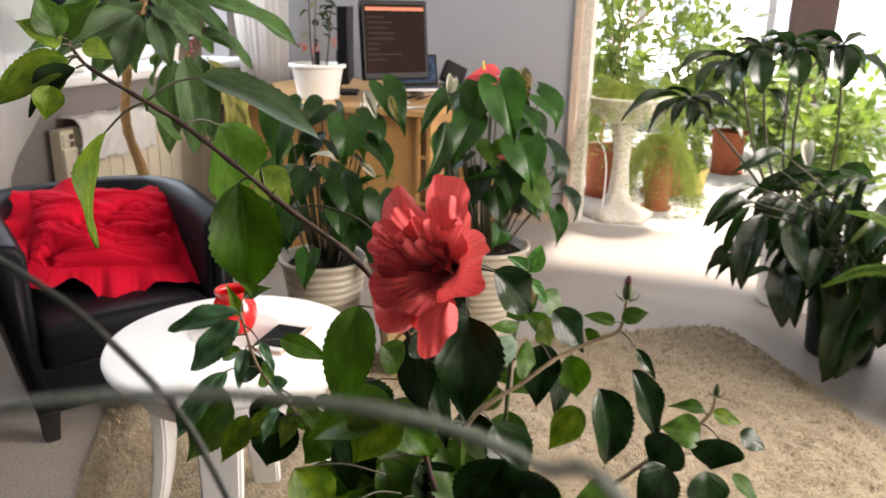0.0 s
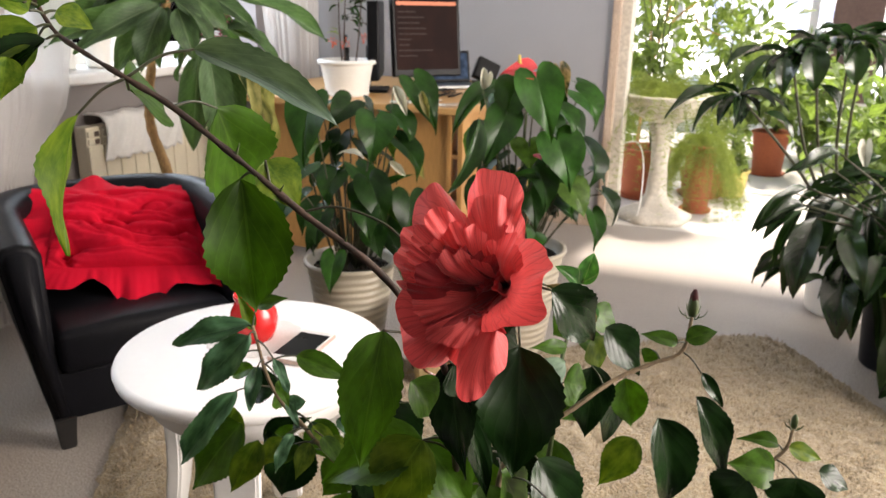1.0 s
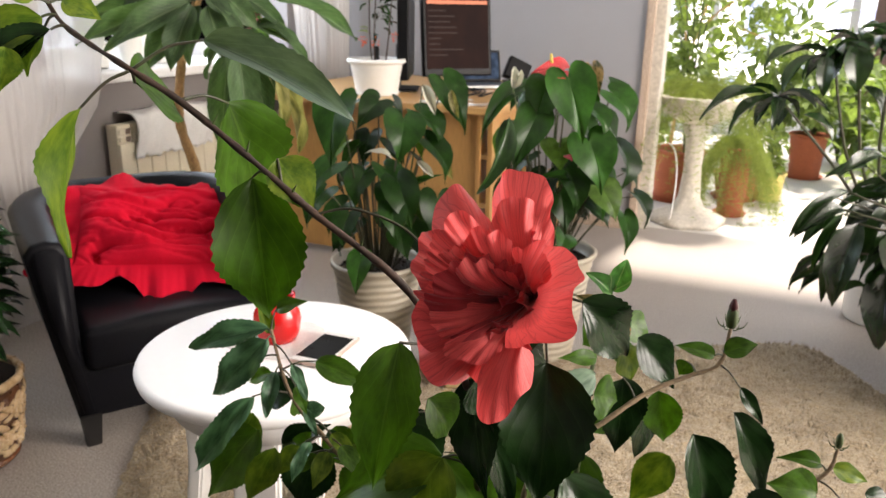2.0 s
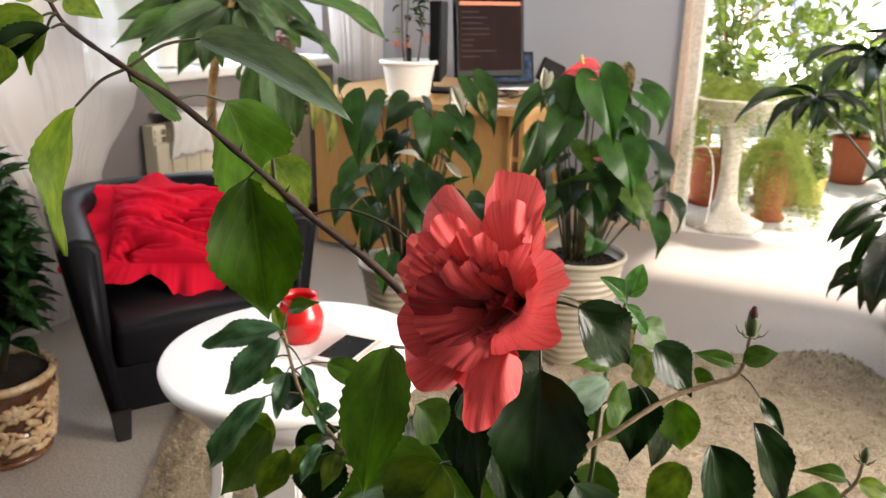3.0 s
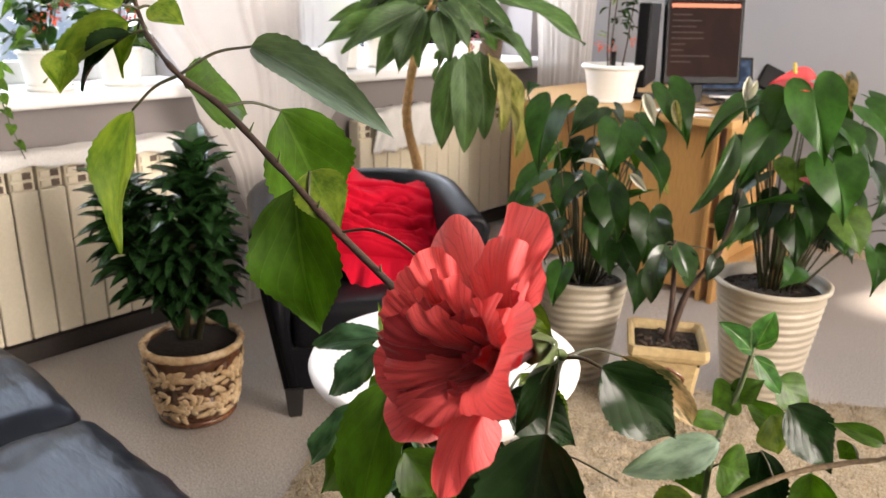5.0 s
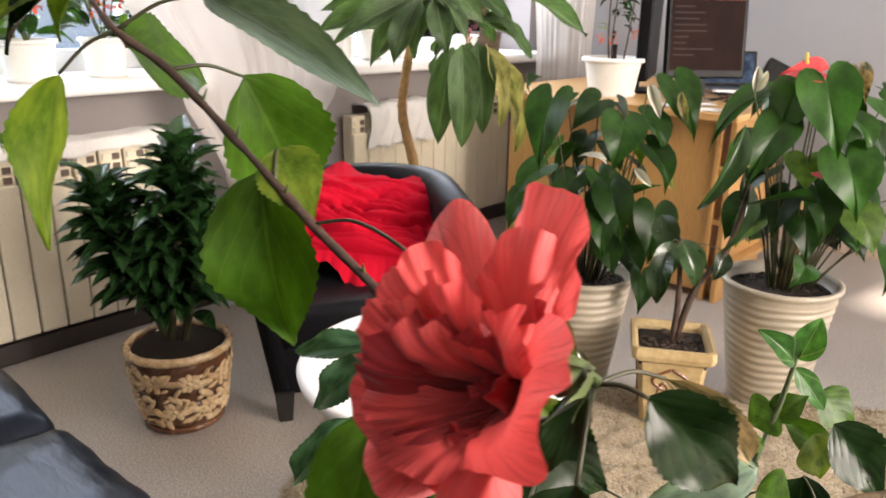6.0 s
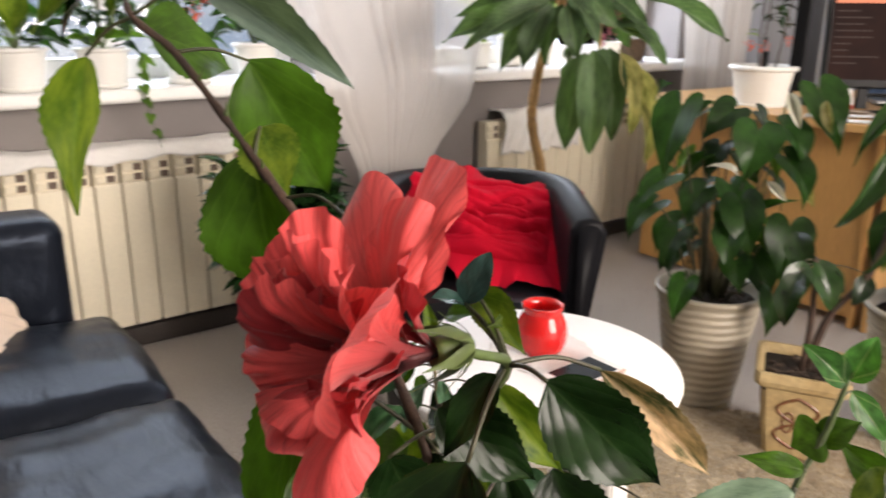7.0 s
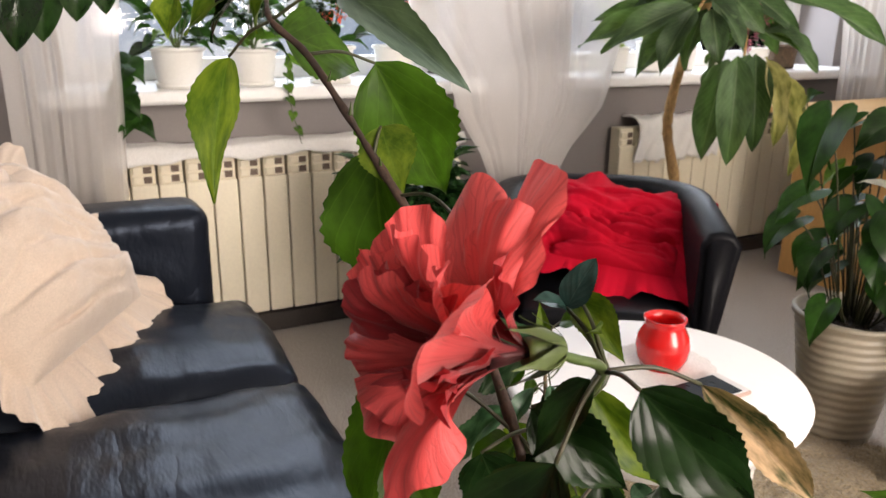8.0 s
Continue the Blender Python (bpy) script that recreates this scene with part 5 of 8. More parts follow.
leaf(anth, heart_mesh("red_spathe", M["spathe_red"], fold=0.3, droop=0.1), (-1.165, 2.68, 0.690), (-1.150, 2.66, 0.675), 0.035, (0.1, -0.7, 0.4), "flower")

pot("plant_pot", (-1.705, 2.53, 0), 0.088, 0.138, 0.345, M["ribbed"], "beige plastic planter with wavy ribs near the armchair", 72, wobble=ribs, soil=0.93, group="ribbed planters")
spath = thing("anthurium", (-1.705, 2.53, 0.31), "bushy anthurium with dark heart-shaped leaves and a white flower", "house plant")
leaf_2 = heart_plant(spath, (-1.705, 2.53), 0.315)
leaf_2((-1.737, 2.367, 0.835), (-1.736, 2.328, 0.652), 0.133)
leaf_2((-1.699, 2.535, 0.824), (-1.738, 2.460, 0.740), 0.099)
leaf_2((-1.598, 2.492, 0.784), (-1.598, 2.451, 0.654), 0.131)
leaf_2((-1.583, 2.572, 0.793), (-1.526, 2.583, 0.680), 0.098)
leaf_2((-1.529, 2.621, 0.878), (-1.467, 2.636, 0.725), 0.118)
leaf_2((-1.759, 2.374, 0.660), (-1.797, 2.299, 0.566), 0.096)
leaf_2((-1.769, 2.338, 0.592), (-1.791, 2.278, 0.490), 0.099)
leaf_2((-1.601, 2.463, 0.607), (-1.557, 2.461, 0.467), 0.112)
leaf_2((-1.512, 2.542, 0.552), (-1.503, 2.510, 0.409), 0.127)
leaf_2((-1.515, 2.513, 0.380), (-1.503, 2.483, 0.276), 0.079)
leaf_2((-1.708, 2.366, 0.525), (-1.704, 2.329, 0.426), 0.088)
leaf_2((-1.710, 2.458, 0.623), (-1.713, 2.416, 0.522), 0.098)
leaf_2((-1.745, 2.561, 0.719), (-1.743, 2.523, 0.624), 0.102)
leaf_2((-1.649, 2.648, 0.653), (-1.603, 2.649, 0.558), 0.104)
leaf_2((-1.902, 2.487, 0.851), (-1.855, 2.490, 0.878), 0.068)
leaf_2((-1.581, 2.507, 0.595), (-1.489, 2.549, 0.627), 0.026)
leaf_2((-1.673, 2.370, 0.398), (-1.670, 2.333, 0.290), 0.081)
leaf_2((-1.713, 2.590, 0.461), (-1.693, 2.567, 0.381), 0.087)
rnd = random.Random(12)
for k in range(24):
    a, z = rnd.uniform(0, 6.28), rnd.uniform(0.44, 0.82)
    r = rnd.uniform(0.04, 0.16)
    b = (-1.705 + r * math.cos(a), 2.53 + r * math.sin(a), z)
    e = (-1.705 + (r + 0.05) * math.cos(a), 2.53 + (r + 0.05) * math.sin(a), z - rnd.uniform(0.07, 0.13))
    leaf_2(b, e, rnd.uniform(0.06, 0.10), k % 6 == 0)
leaf(spath, heart_mesh("white_spathe", M["spathe_white"], fold=0.1, droop=0.15), (-1.64, 2.47, 0.685), (-1.69, 2.43, 0.688), 0.032, (0.1, -0.4, 0.8), "flower")
ROLLED = leaf_mesh("rolled_spathe", M["spathe_white"], "lance", nl=10, nw=3, fold=0.9, droop=0.05, wave=0.03, seed=77)
leaf(spath, ROLLED, (-1.563, 2.544, 0.876), (-1.524, 2.544, 0.793), 0.030, (0.4, -0.8, 0.3), "rolled_leaf")
leaf(spath, ROLLED, (-1.546, 2.472, 0.673), (-1.503, 2.491, 0.628), 0.022, (0.4, -0.8, 0.3), "rolled_leaf")
for a, b in (((-1.62, 2.50, 0.40), (-1.563, 2.544, 0.876)), ((-1.62, 2.50, 0.38), (-1.546, 2.472, 0.673))):
    part("stalk", tube([a, Vector(a).lerp(Vector(b), 0.5) + Vector((0.0, 0.02, 0.03)), b], 0.003, 0.002, 6), M["stem"], spath, smooth=True)
leaf(anth, ROLLED, (-1.315, 2.594, 0.876), (-1.319, 2.615, 0.933), 0.022, (0.4, -0.8, 0.3), "rolled_leaf")
leaf(anth, ROLLED, (-1.312, 2.598, 0.874), (-1.300, 2.620, 0.925), 0.018, (0.5, -0.8, 0.2), "rolled_leaf")
part("stalk", tube([(-1.25, 2.77, 0.40), (-1.29, 2.68, 0.68), (-1.315, 2.596, 0.876)], 0.003, 0.002, 6), M["stem"], anth, smooth=True)
for b, e in (((-1.50, 2.60, 0.86), (-1.475, 2.60, 0.78)), ((-1.52, 2.60, 0.67), (-1.49, 2.60, 0.60))):
    leaf(spath, YELLOWED, b, e, 0.025, (0.2, -0.9, 0.2), "dry_leaf")


def square_pot():
    """A tapered square ceramic pot with a raised knot pattern on each side, on a square saucer."""
    c, z0 = (-1.400, 2.487), 0.0
    m = Matrix.Translation((c[0], c[1], 0)) @ Matrix.Rotation(radians(30), 4, "Z")
    p = thing("plant_pot", (c[0], c[1], 0), "square yellow ceramic pot with a brown knot pattern", "plant pot")
    bm = bmesh.new()
    prof = [(0.060, 0.020), (0.066, 0.028), (0.078, 0.12), (0.086, 0.205), (0.100, 0.215), (0.104, 0.228), (0.102, 0.25), (0.094, 0.25), (0.086, 0.236), (0.080, 0.21)]
    rings = []
    for r, z in prof:
        ring = []
        for k in range(4):
            for q in (-1, 1):
                a = math.pi / 2 * k
                cut = 0.012
                x, y = (r, q * (r - cut))
                ring.append(bm.verts.new(m @ Vector((x * math.cos(a) - y * math.sin(a), x * math.sin(a) + y * math.cos(a), z))))
        rings.append(ring)
    for a, b in zip(rings, rings[1:]):
        for i in range(8):
            bm.faces.new((a[i], a[(i + 1) % 8], b[(i + 1) % 8], b[i]))
    bm.faces.new(rings[0])
    part("body", bm, M["sandstone"], p)
    tagged(part("loose_soil", crumbs((c[0], c[1], 0.229), 0.075, 80, 7), M["clod"], p), "loose crumbs of soil", kind="stuff")
    part("soil", box((-0.084, -0.084, 0.195), (0.084, 0.084, 0.228), 0.006, 2, m), M["soil"], p, "dark crumbly soil")
    part("saucer", box((-0.088, -0.088, 0.0), (0.088, 0.088, 0.020), 0.006, 2, m), M["sandstone"], p)
    for k in range(4):
        s = m @ Matrix.Rotation(math.pi / 2 * k, 4, "Z")

        def face(u, v):
            return s @ Vector((0.0665 + 0.0195 * (v - 0.03) / 0.175, u, v))

        for sg in (-1, 1):
            pts = [face(sg * 0.045 * math.sin(t / 12 * 2 * math.pi), 0.05 + 0.14 * t / 12) for t in range(13)]
            part("relief", tube(pts, 0.0045, 0.0045, 6, 3), M["glaze_brown"], p, "raised brown ornament", smooth=True)
            pts = [face(sg * (0.018 + 0.012 * math.cos(t / 8 * 2 * math.pi)), 0.12 + 0.028 * math.sin(t / 8 * 2 * math.pi)) for t in range(9)]
            part("relief", tube(pts, 0.0035, 0.0035, 6, 3), M["glaze_brown"], p, "raised brown ornament", smooth=True)
    return p


square_pot()
syn = thing("young_plant", (-1.40, 2.487, 0.21), "young plant with dark narrow leaves on two woody stems", "house plant")
part("trunk", tube([(-1.40, 2.487, 0.21), (-1.395, 2.485, 0.36), (-1.40, 2.47, 0.52)], 0.008, 0.005, 8, 4, 0.3), M["twig"], syn, smooth=True)
part("branch", tube([(-1.392, 2.49, 0.24), (-1.365, 2.51, 0.38), (-1.31, 2.545, 0.49), (-1.28, 2.56, 0.66)], 0.009, 0.005, 8, 4, 0.3), M["twig"], syn, smooth=True)


def leaf_3(base, tip, width):
    leaf(syn, LANCES[0], base, tip, width, facing(base, tip, (-1.40, 2.487)))
    foot = Vector((-1.40, 2.47, 0.50)) if base[2] < 0.6 else Vector((-1.29, 2.55, 0.62))
    part("stalk", tube([foot, foot.lerp(Vector(base), 0.5) + Vector((0, 0, 0.01)), base], 0.002, 0.0015, 5), M["stem_dark"], syn, smooth=True)


leaf_3((-1.403, 2.473, 0.516), (-1.352, 2.478, 0.400), 0.070)
leaf_3((-1.405, 2.431, 0.517), (-1.411, 2.385, 0.410), 0.061)
leaf_3((-1.389, 2.485, 0.485), (-1.334, 2.495, 0.448), 0.055)
leaf_3((-1.454, 2.467, 0.569), (-1.411, 2.465, 0.485), 0.070)
leaf_3((-1.317, 2.550, 0.486), (-1.320, 2.507, 0.417), 0.048)
leaf_3((-1.400, 2.408, 0.500), (-1.398, 2.369, 0.371), 0.061)
leaf_3((-1.292, 2.505, 0.809), (-1.344, 2.418, 0.612), 0.051)
leaf_3((-1.295, 2.570, 0.670), (-1.310, 2.516, 0.496), 0.044)


def carved(r, z, a):
    """Relief of flowers and foliage on the ceramic pot."""
    if not 0.03 < z < 0.212:
        return r * (1 + 0.008 * math.sin(12 * a)) if z >= 0.212 else r
    q = Vector((math.cos(a) * 2.6, math.sin(a) * 2.6, z * 26))
    return r + 0.007 * min(1.0, max(0.0, 3.0 * (noise.noise(q * 1.2) + 0.10)))


cp = thing("plant_pot", (-2.345, 1.614, 0), "round ceramic pot with cream flower relief over brown glaze", "plant pot")
prof = [(0.0, 0.012), (0.094, 0.012), (0.097, 0.018)] + [(0.097 + 0.030 * (k / 40) ** 0.9, 0.02 + 0.205 * k / 40) for k in range(1, 41)] + [(0.133, 0.228), (0.134, 0.236), (0.129, 0.242), (0.121, 0.240), (0.116, 0.225), (0.112, 0.20), (0.0, 0.20)]
part("body", lathe(prof, 160, (-2.345, 1.614, 0), carved), M["glaze_tan"], cp, smooth=True)
part("saucer", lathe([(0.0, 0.0), (0.094, 0.0), (0.103, 0.012), (0.103, 0.020), (0.099, 0.022), (0.0, 0.013)], 56, (-2.345, 1.614, 0)), M["glaze_brown"], cp, "dark brown saucer", smooth=True)
part("soil", lathe([(0.0, 0.205), (0.112, 0.204), (0.1185, 0.2285), (0.0, 0.232)], 32, (-2.345, 1.614, 0)), M["soil"], cp, "dark crumbly soil", smooth=True)
part("rim", lathe([(0.120, 0.226), (0.134, 0.224), (0.1375, 0.232), (0.135, 0.243), (0.126, 0.246), (0.119, 0.240)], 100, (-2.345, 1.614, 0), lambda r, z, a: r * (1 + 0.008 * math.sin(14 * a)), True), M["glaze_cream"], cp, "cream wavy rim", smooth=True)
rnd = random.Random(6)
flowers = bmesh.new()


def raised(a, z, dx, dz, tw, sx, sz, thick=0.006):
    """One raised piece of relief: dx, dz along the pot's face from the spot at angle a and height z."""
    a, z = a + dx / 0.112, min(max(z + dz, 0.036), 0.208)
    r = 0.100 + 0.028 * (z - 0.02) / 0.2 + 0.0055
    m = Matrix.Translation((-2.345 + r * math.cos(a), 1.614 + r * math.sin(a), z)) @ Matrix.Rotation(a, 4, "Z") @ Matrix.Rotation(tw, 4, "X") @ Matrix.Diagonal((thick, sx, sz, 1))
    bmesh.ops.create_icosphere(flowers, subdivisions=2, radius=1, matrix=m)


for k in range(16):                       # roses and lilies with broad leaves between them
    a, z = 6.283 * k / 16 + rnd.uniform(-0.1, 0.1), 0.075 + 0.085 * (k % 2) + rnd.uniform(-0.012, 0.012)
    n, size = (6, 0.016) if k % 3 else (8, 0.013)
    for i in range(n):
        t = 6.283 * i / n
        raised(a, z, math.cos(t) * size * 1.15, math.sin(t) * size * 1.15, t, 0.0135, 0.0092)
    raised(a, z, 0, 0, 0, 0.008, 0.008, 0.010)
    for s in (-1, 1):
        t = rnd.uniform(-0.5, 0.5) + (0 if s > 0 else 3.14)
        zz = 0.165 - 0.085 * (k % 2)
        raised(a, zz, s * 0.012, rnd.uniform(-0.01, 0.01), t, 0.025, 0.0105)
        raised(a, zz, s * 0.010, 0.022 - 0.044 * (s > 0), t + 0.8, 0.018, 0.0065)
    for i in range(2):
        raised(a + rnd.uniform(-0.2, 0.2), 0.045 + 0.048 * i + rnd.uniform(-0.01, 0.01), 0, 0, rnd.uniform(-1.2, 1.2), rnd.uniform(0.012, 0.020), rnd.uniform(0.005, 0.008))
    for i in range(5):
        raised(a + 0.24, 0.05 + 0.033 * i, rnd.uniform(-0.006, 0.006), 0, rnd.uniform(-0.6, 0.6), 0.011, 0.0045)
for k in range(28):                       # broad overlapping leaves
    raised(6.283 * k / 30 + rnd.uniform(-0.08, 0.08), (0.118, 0.052, 0.19)[k % 3] + rnd.uniform(-0.01, 0.01), 0, 0, rnd.uniform(-0.9, 0.9), rnd.uniform(0.020, 0.028), rnd.uniform(0.009, 0.013), 0.005)
part("relief", flowers, M["glaze_cream"], cp, "raised cream flowers and leaves", smooth=True)

cp.scale = (1.0, 1.0, 0.93)

drac = thing("dracaena", (-2.345, 1.614, 0.21), "compact dracaena with dense dark green tufts of leaves", "house plant")
rnd = random.Random(21)
for (x0, y0, z0), (x1, y1, z1), n, rad in (((-2.375, 1.61, 0.22), (-2.320, 1.655, 0.71), 125, 0.128), ((-2.385, 1.605, 0.22), (-2.490, 1.51, 0.60), 105, 0.135), ((-2.345, 1.63, 0.22), (-2.290, 1.685, 0.56), 70, 0.11)):
    c0, c1 = Vector((x0, y0, z0)), Vector((x1, y1, z1))
    part("cane", tube([c0, c0.lerp(c1, 0.5) + Vector((0.01, 0, 0)), c1], 0.011, 0.008, 8, 4), M["stem_dark"], drac, smooth=True)
    for k in range(n):
        t = 0.20 + 0.80 * (k / n) ** 0.9
        a = k * 2.399 + rnd.uniform(-0.3, 0.3)
        b = c0.lerp(c1, t)
        out = Vector((math.cos(a), math.sin(a), 0))
        rise = 0.02 + 0.95 * t ** 4 + rnd.uniform(-0.2, 0.2)
        ln = rad * rnd.uniform(0.8, 1.15) * (1.0 if t < 0.9 else 0.85)
        d = (out + Vector((0, 0, rise))).normalized() * ln
        leaf(drac, DRAC[k % 3], b + out * 0.006, b + d, ln * 0.46, out * -0.4 + Vector((0, 0, 1)))

# the leggy tree behind the armchair
pot("plant_pot", (-2.47, 2.61, 0), 0.10, 0.14, 0.26, M["plastic"], "plain white pot hidden behind the armchair", 40, soil=0.9)
tree = thing("rubber_tree", (-2.47, 2.61, 0.22), "tall indoor tree with a bent pale trunk and long drooping leaves", "house plant")
part("trunk", tube([(-2.47, 2.61, 0.22), (-2.41, 2.56, 0.40), (-2.376, 2.522, 0.548), (-2.405, 2.50, 0.70), (-2.40, 2.50, 0.81), (-2.375, 2.522, 0.985), (-2.33, 2.54, 1.10), (-2.30, 2.54, 1.25)], 0.016, 0.011, 10, 5, 0.25), M["bark"], tree, "bent pale brown trunk", smooth=True)
for pts in (((-2.32, 2.54, 1.14), (-2.26, 2.50, 1.16), (-2.24, 2.42, 1.08)), ((-2.30, 2.54, 1.2), (-2.22, 2.58, 1.16), (-2.18, 2.55, 0.95)), ((-2.32, 2.54, 1.15), (-2.38, 2.48, 1.16), (-2.39, 2.45, 1.12))):
    part("branch", tube(pts, 0.007, 0.004, 7, 5), M["bark"], tree, smooth=True)
tree_count = [0]


def leaf_4(base, tip, width):
    k = tree_count[0]
    tree_count[0] += 1
    leaf(tree, YELLOWED if k in (12, 13) else TREE_LEAVES[k % 3], base, tip, width * 0.84, facing(base, tip, (-2.33, 2.56), 0.35))


leaf_4((-2.267, 2.410, 1.076), (-2.473, 2.184, 0.964), 0.082)
leaf_4((-2.226, 2.380, 1.084), (-2.383, 2.198, 0.951), 0.089)
leaf_4((-2.254, 2.422, 1.076), (-2.345, 2.300, 0.881), 0.100)
leaf_4((-2.219, 2.386, 1.076), (-2.256, 2.312, 0.894), 0.098)
leaf_4((-2.303, 2.512, 1.076), (-2.316, 2.460, 0.900), 0.095)
leaf_4((-2.222, 2.451, 1.076), (-2.174, 2.453, 0.926), 0.091)
leaf_4((-2.392, 2.499, 1.092), (-2.569, 2.300, 1.037), 0.078)
leaf_4((-2.183, 2.620, 1.129), (-1.924, 2.812, 0.977), 0.086)
leaf_4((-2.282, 2.598, 1.111), (-2.164, 2.664, 0.954), 0.097)
leaf_4((-2.214, 2.525, 0.939), (-2.226, 2.474, 0.643), 0.116)
leaf_4((-2.162, 2.505, 0.951), (-2.138, 2.486, 0.643), 0.119)
leaf_4((-2.161, 2.573, 0.957), (-2.123, 2.566, 0.681), 0.103)
leaf_4((-2.141, 2.591, 0.948), (-2.082, 2.603, 0.701), 0.075)
leaf_4((-2.145, 2.627, 0.920), (-2.064, 2.660, 0.612), 0.057)
leaf_4((-2.239, 2.637, 0.951), (-2.273, 2.566, 0.749), 0.107)
leaf_4((-2.383, 2.440, 1.126), (-2.443, 2.346, 1.004), 0.095)
leaf_4((-2.229, 2.511, 1.127), (-2.129, 2.561, 1.010), 0.093)
leaf_4((-2.250, 2.560, 1.145), (-2.094, 2.660, 1.009), 0.085)
rnd = random.Random(33)
for k in range(16):
    a = rnd.uniform(0, 6.28)
    c = (Vector((-2.30, 2.52, 1.20)), Vector((-2.24, 2.46, 1.10)), Vector((-2.40, 2.47, 1.14)), Vector((-2.19, 2.60, 1.02)))[k % 4]
    d = Vector((math.cos(a), math.sin(a), rnd.uniform(-1.6, -0.4))).normalized() * rnd.uniform(0.16, 0.24)
    leaf(tree, TREE_LEAVES[k % 3], c, c + d, rnd.uniform(0.06, 0.09), (0.2, -0.3, 1))
clumps("blossom", [(-2.19, 2.57, 1.00, 0.035), (-2.17, 2.60, 1.06, 0.03)], 0.016, 60, M["blossom_pink"], tree, 4)

# pot with a flowering plant on the desk
pot("plant_pot", (-2.222, 3.505, DZ), 0.088, 0.116, 0.150, M["plastic"], "white plastic pot with a wide rim on the desk", 48, rim=0.016, soil=0.85, saucer=0.098)
dp = thing("flowering_plant", (-2.222, 3.505, DZ + 0.12), "thin leggy plant with small orange flowers on the desk", "house plant")
for dx, dy, h in ((-0.02, 0.0, 0.36), (0.03, 0.02, 0.40), (0.0, -0.02, 0.30)):
    x, y = -2.222 + dx, 3.505 + dy
    part("stem", tube([(x, y, DZ + 0.12), (x + dx * 0.6, y, DZ + 0.25), (x + dx * 1.2, y + 0.02, DZ + 0.12 + h)], 0.004, 0.0025, 6), M["twig"], dp, smooth=True)
rnd = random.Random(14)
for k in range(44):
    a, z = rnd.uniform(0, 6.28), DZ + rnd.uniform(0.22, 0.56)
    r = rnd.uniform(0.01, 0.06)
    b = Vector((-2.222 + r * math.cos(a), 3.505 + r * math.sin(a), z))
    leaf(dp, BRIGHT[0] if k % 3 == 0 else LANCES[k % 3], b, b + Vector((math.cos(a), math.sin(a), rnd.uniform(-0.8, 0.5))).normalized() * rnd.uniform(0.035, 0.07), rnd.uniform(0.015, 0.03), (0, 0, 1))
clumps("blossom", [(-2.27, 3.47, DZ + 0.225, 0.014), (-2.20, 3.45, DZ + 0.22, 0.016), (-2.15, 3.53, DZ + 0.24, 0.012)], 0.014, 26, M["blossom_orange"], dp, 5)


# ---- on the window sills ----
def sill_plant(y, x, r, h, kind, seed, label):
    rnd = random.Random(seed)
    pot("plant_pot", (x, y, 0.835), r * 0.78, r, h, M["plastic"], "white plastic flower pot with saucer on the sill", 40, rim=0.010, soil=0.88, saucer=r * 0.92, group="white pots on the sill")
    p = thing("flowering_plant" if kind else "house_plant", (x, y, 0.835 + h * 0.8), label, "house plant")
    z0 = 0.835 + h * 0.84
    for k in range(7):
        a = rnd.uniform(0, 6.28)
        part("stem", tube([(x, y, z0), (x + 0.02 * math.cos(a), y + 0.03 * math.sin(a), z0 + 0.08), (x + 0.05 * math.cos(a), y + 0.07 * math.sin(a), z0 + rnd.uniform(0.14, 0.26))], 0.003, 0.002, 5), M["stem"], p, smooth=True)
    for k in range(64):
        a, zz = rnd.uniform(0, 6.28), rnd.uniform(0.02, 0.32)
        rr = rnd.uniform(0.02, 0.11)
        b = Vector((x + rr * 0.8 * math.cos(a), y + rr * math.sin(a), z0 + zz))
        leaf(p, (HEARTS[1], HEARTS_PALE[0], LANCES[1], HEARTS[2])[k % 4], b, b + Vector((math.cos(a), math.sin(a), rnd.uniform(-0.7, 0.5))).normalized() * rnd.uniform(0.05, 0.10), rnd.uniform(0.03, 0.06), (0.6, 0, 0.8))
    if kind:
        clumps("blossom", [(x + 0.05, y + dy, z0 + dz, 0.022) for dy, dz in ((-0.03, 0.10), (0.02, 0.12), (0.05, 0.16), (-0.01, 0.2))], 0.018, 34, M[kind], p, seed)
    return p


sill_plant(1.12, -3.03, 0.078, 0.115, "", 61, "leafy green plant spreading over its pot")
sill_plant(1.345, -3.02, 0.074, 0.110, "", 62, "small green plant with thin stems on the sill")
sill_plant(1.60, -3.03, 0.078, 0.115, "blossom_orange", 63, "green plant with red-orange flowers on the sill")
sill_plant(1.83, -3.04, 0.070, 0.115, "blossom_orange", 64, "green plant with bright orange flowers on the sill")
for y0, drop, n, seed in ((0.965, 0.10, 12, 71), (1.43, 0.17, 8, 72)):
    iv = thing("trailing_ivy", (-2.95, y0, 0.84), "ivy trailing down over the edge of the sill", "house plant")
    rnd = random.Random(seed)
    pts = [(-3.02, y0 + 0.05, 0.93), (-2.93, y0, 0.90), (-2.895, y0 - 0.01, 0.80), (-2.885, y0 + 0.02, 0.83 - drop)]
    part("stem", tube(pts, 0.002, 0.0015, 5), M["stem"], iv, smooth=True)
    line = smooth_line(pts, 6)
    for k in range(n):
        b = line[3 + k * (len(line) - 4) // n]
        s = rnd.uniform(-1, 1)
        leaf(iv, HEARTS[k % 4] if seed == 71 else HEARTS_PALE[k % 2], b, b + (Vector((0.03, 0.06 * s, -0.06)) if seed == 71 else Vector((0.015, 0.035 * s, -0.03))), rnd.uniform(0.05, 0.075) if seed == 71 else rnd.uniform(0.022, 0.036), (1, 0.3 * s, 0.3))
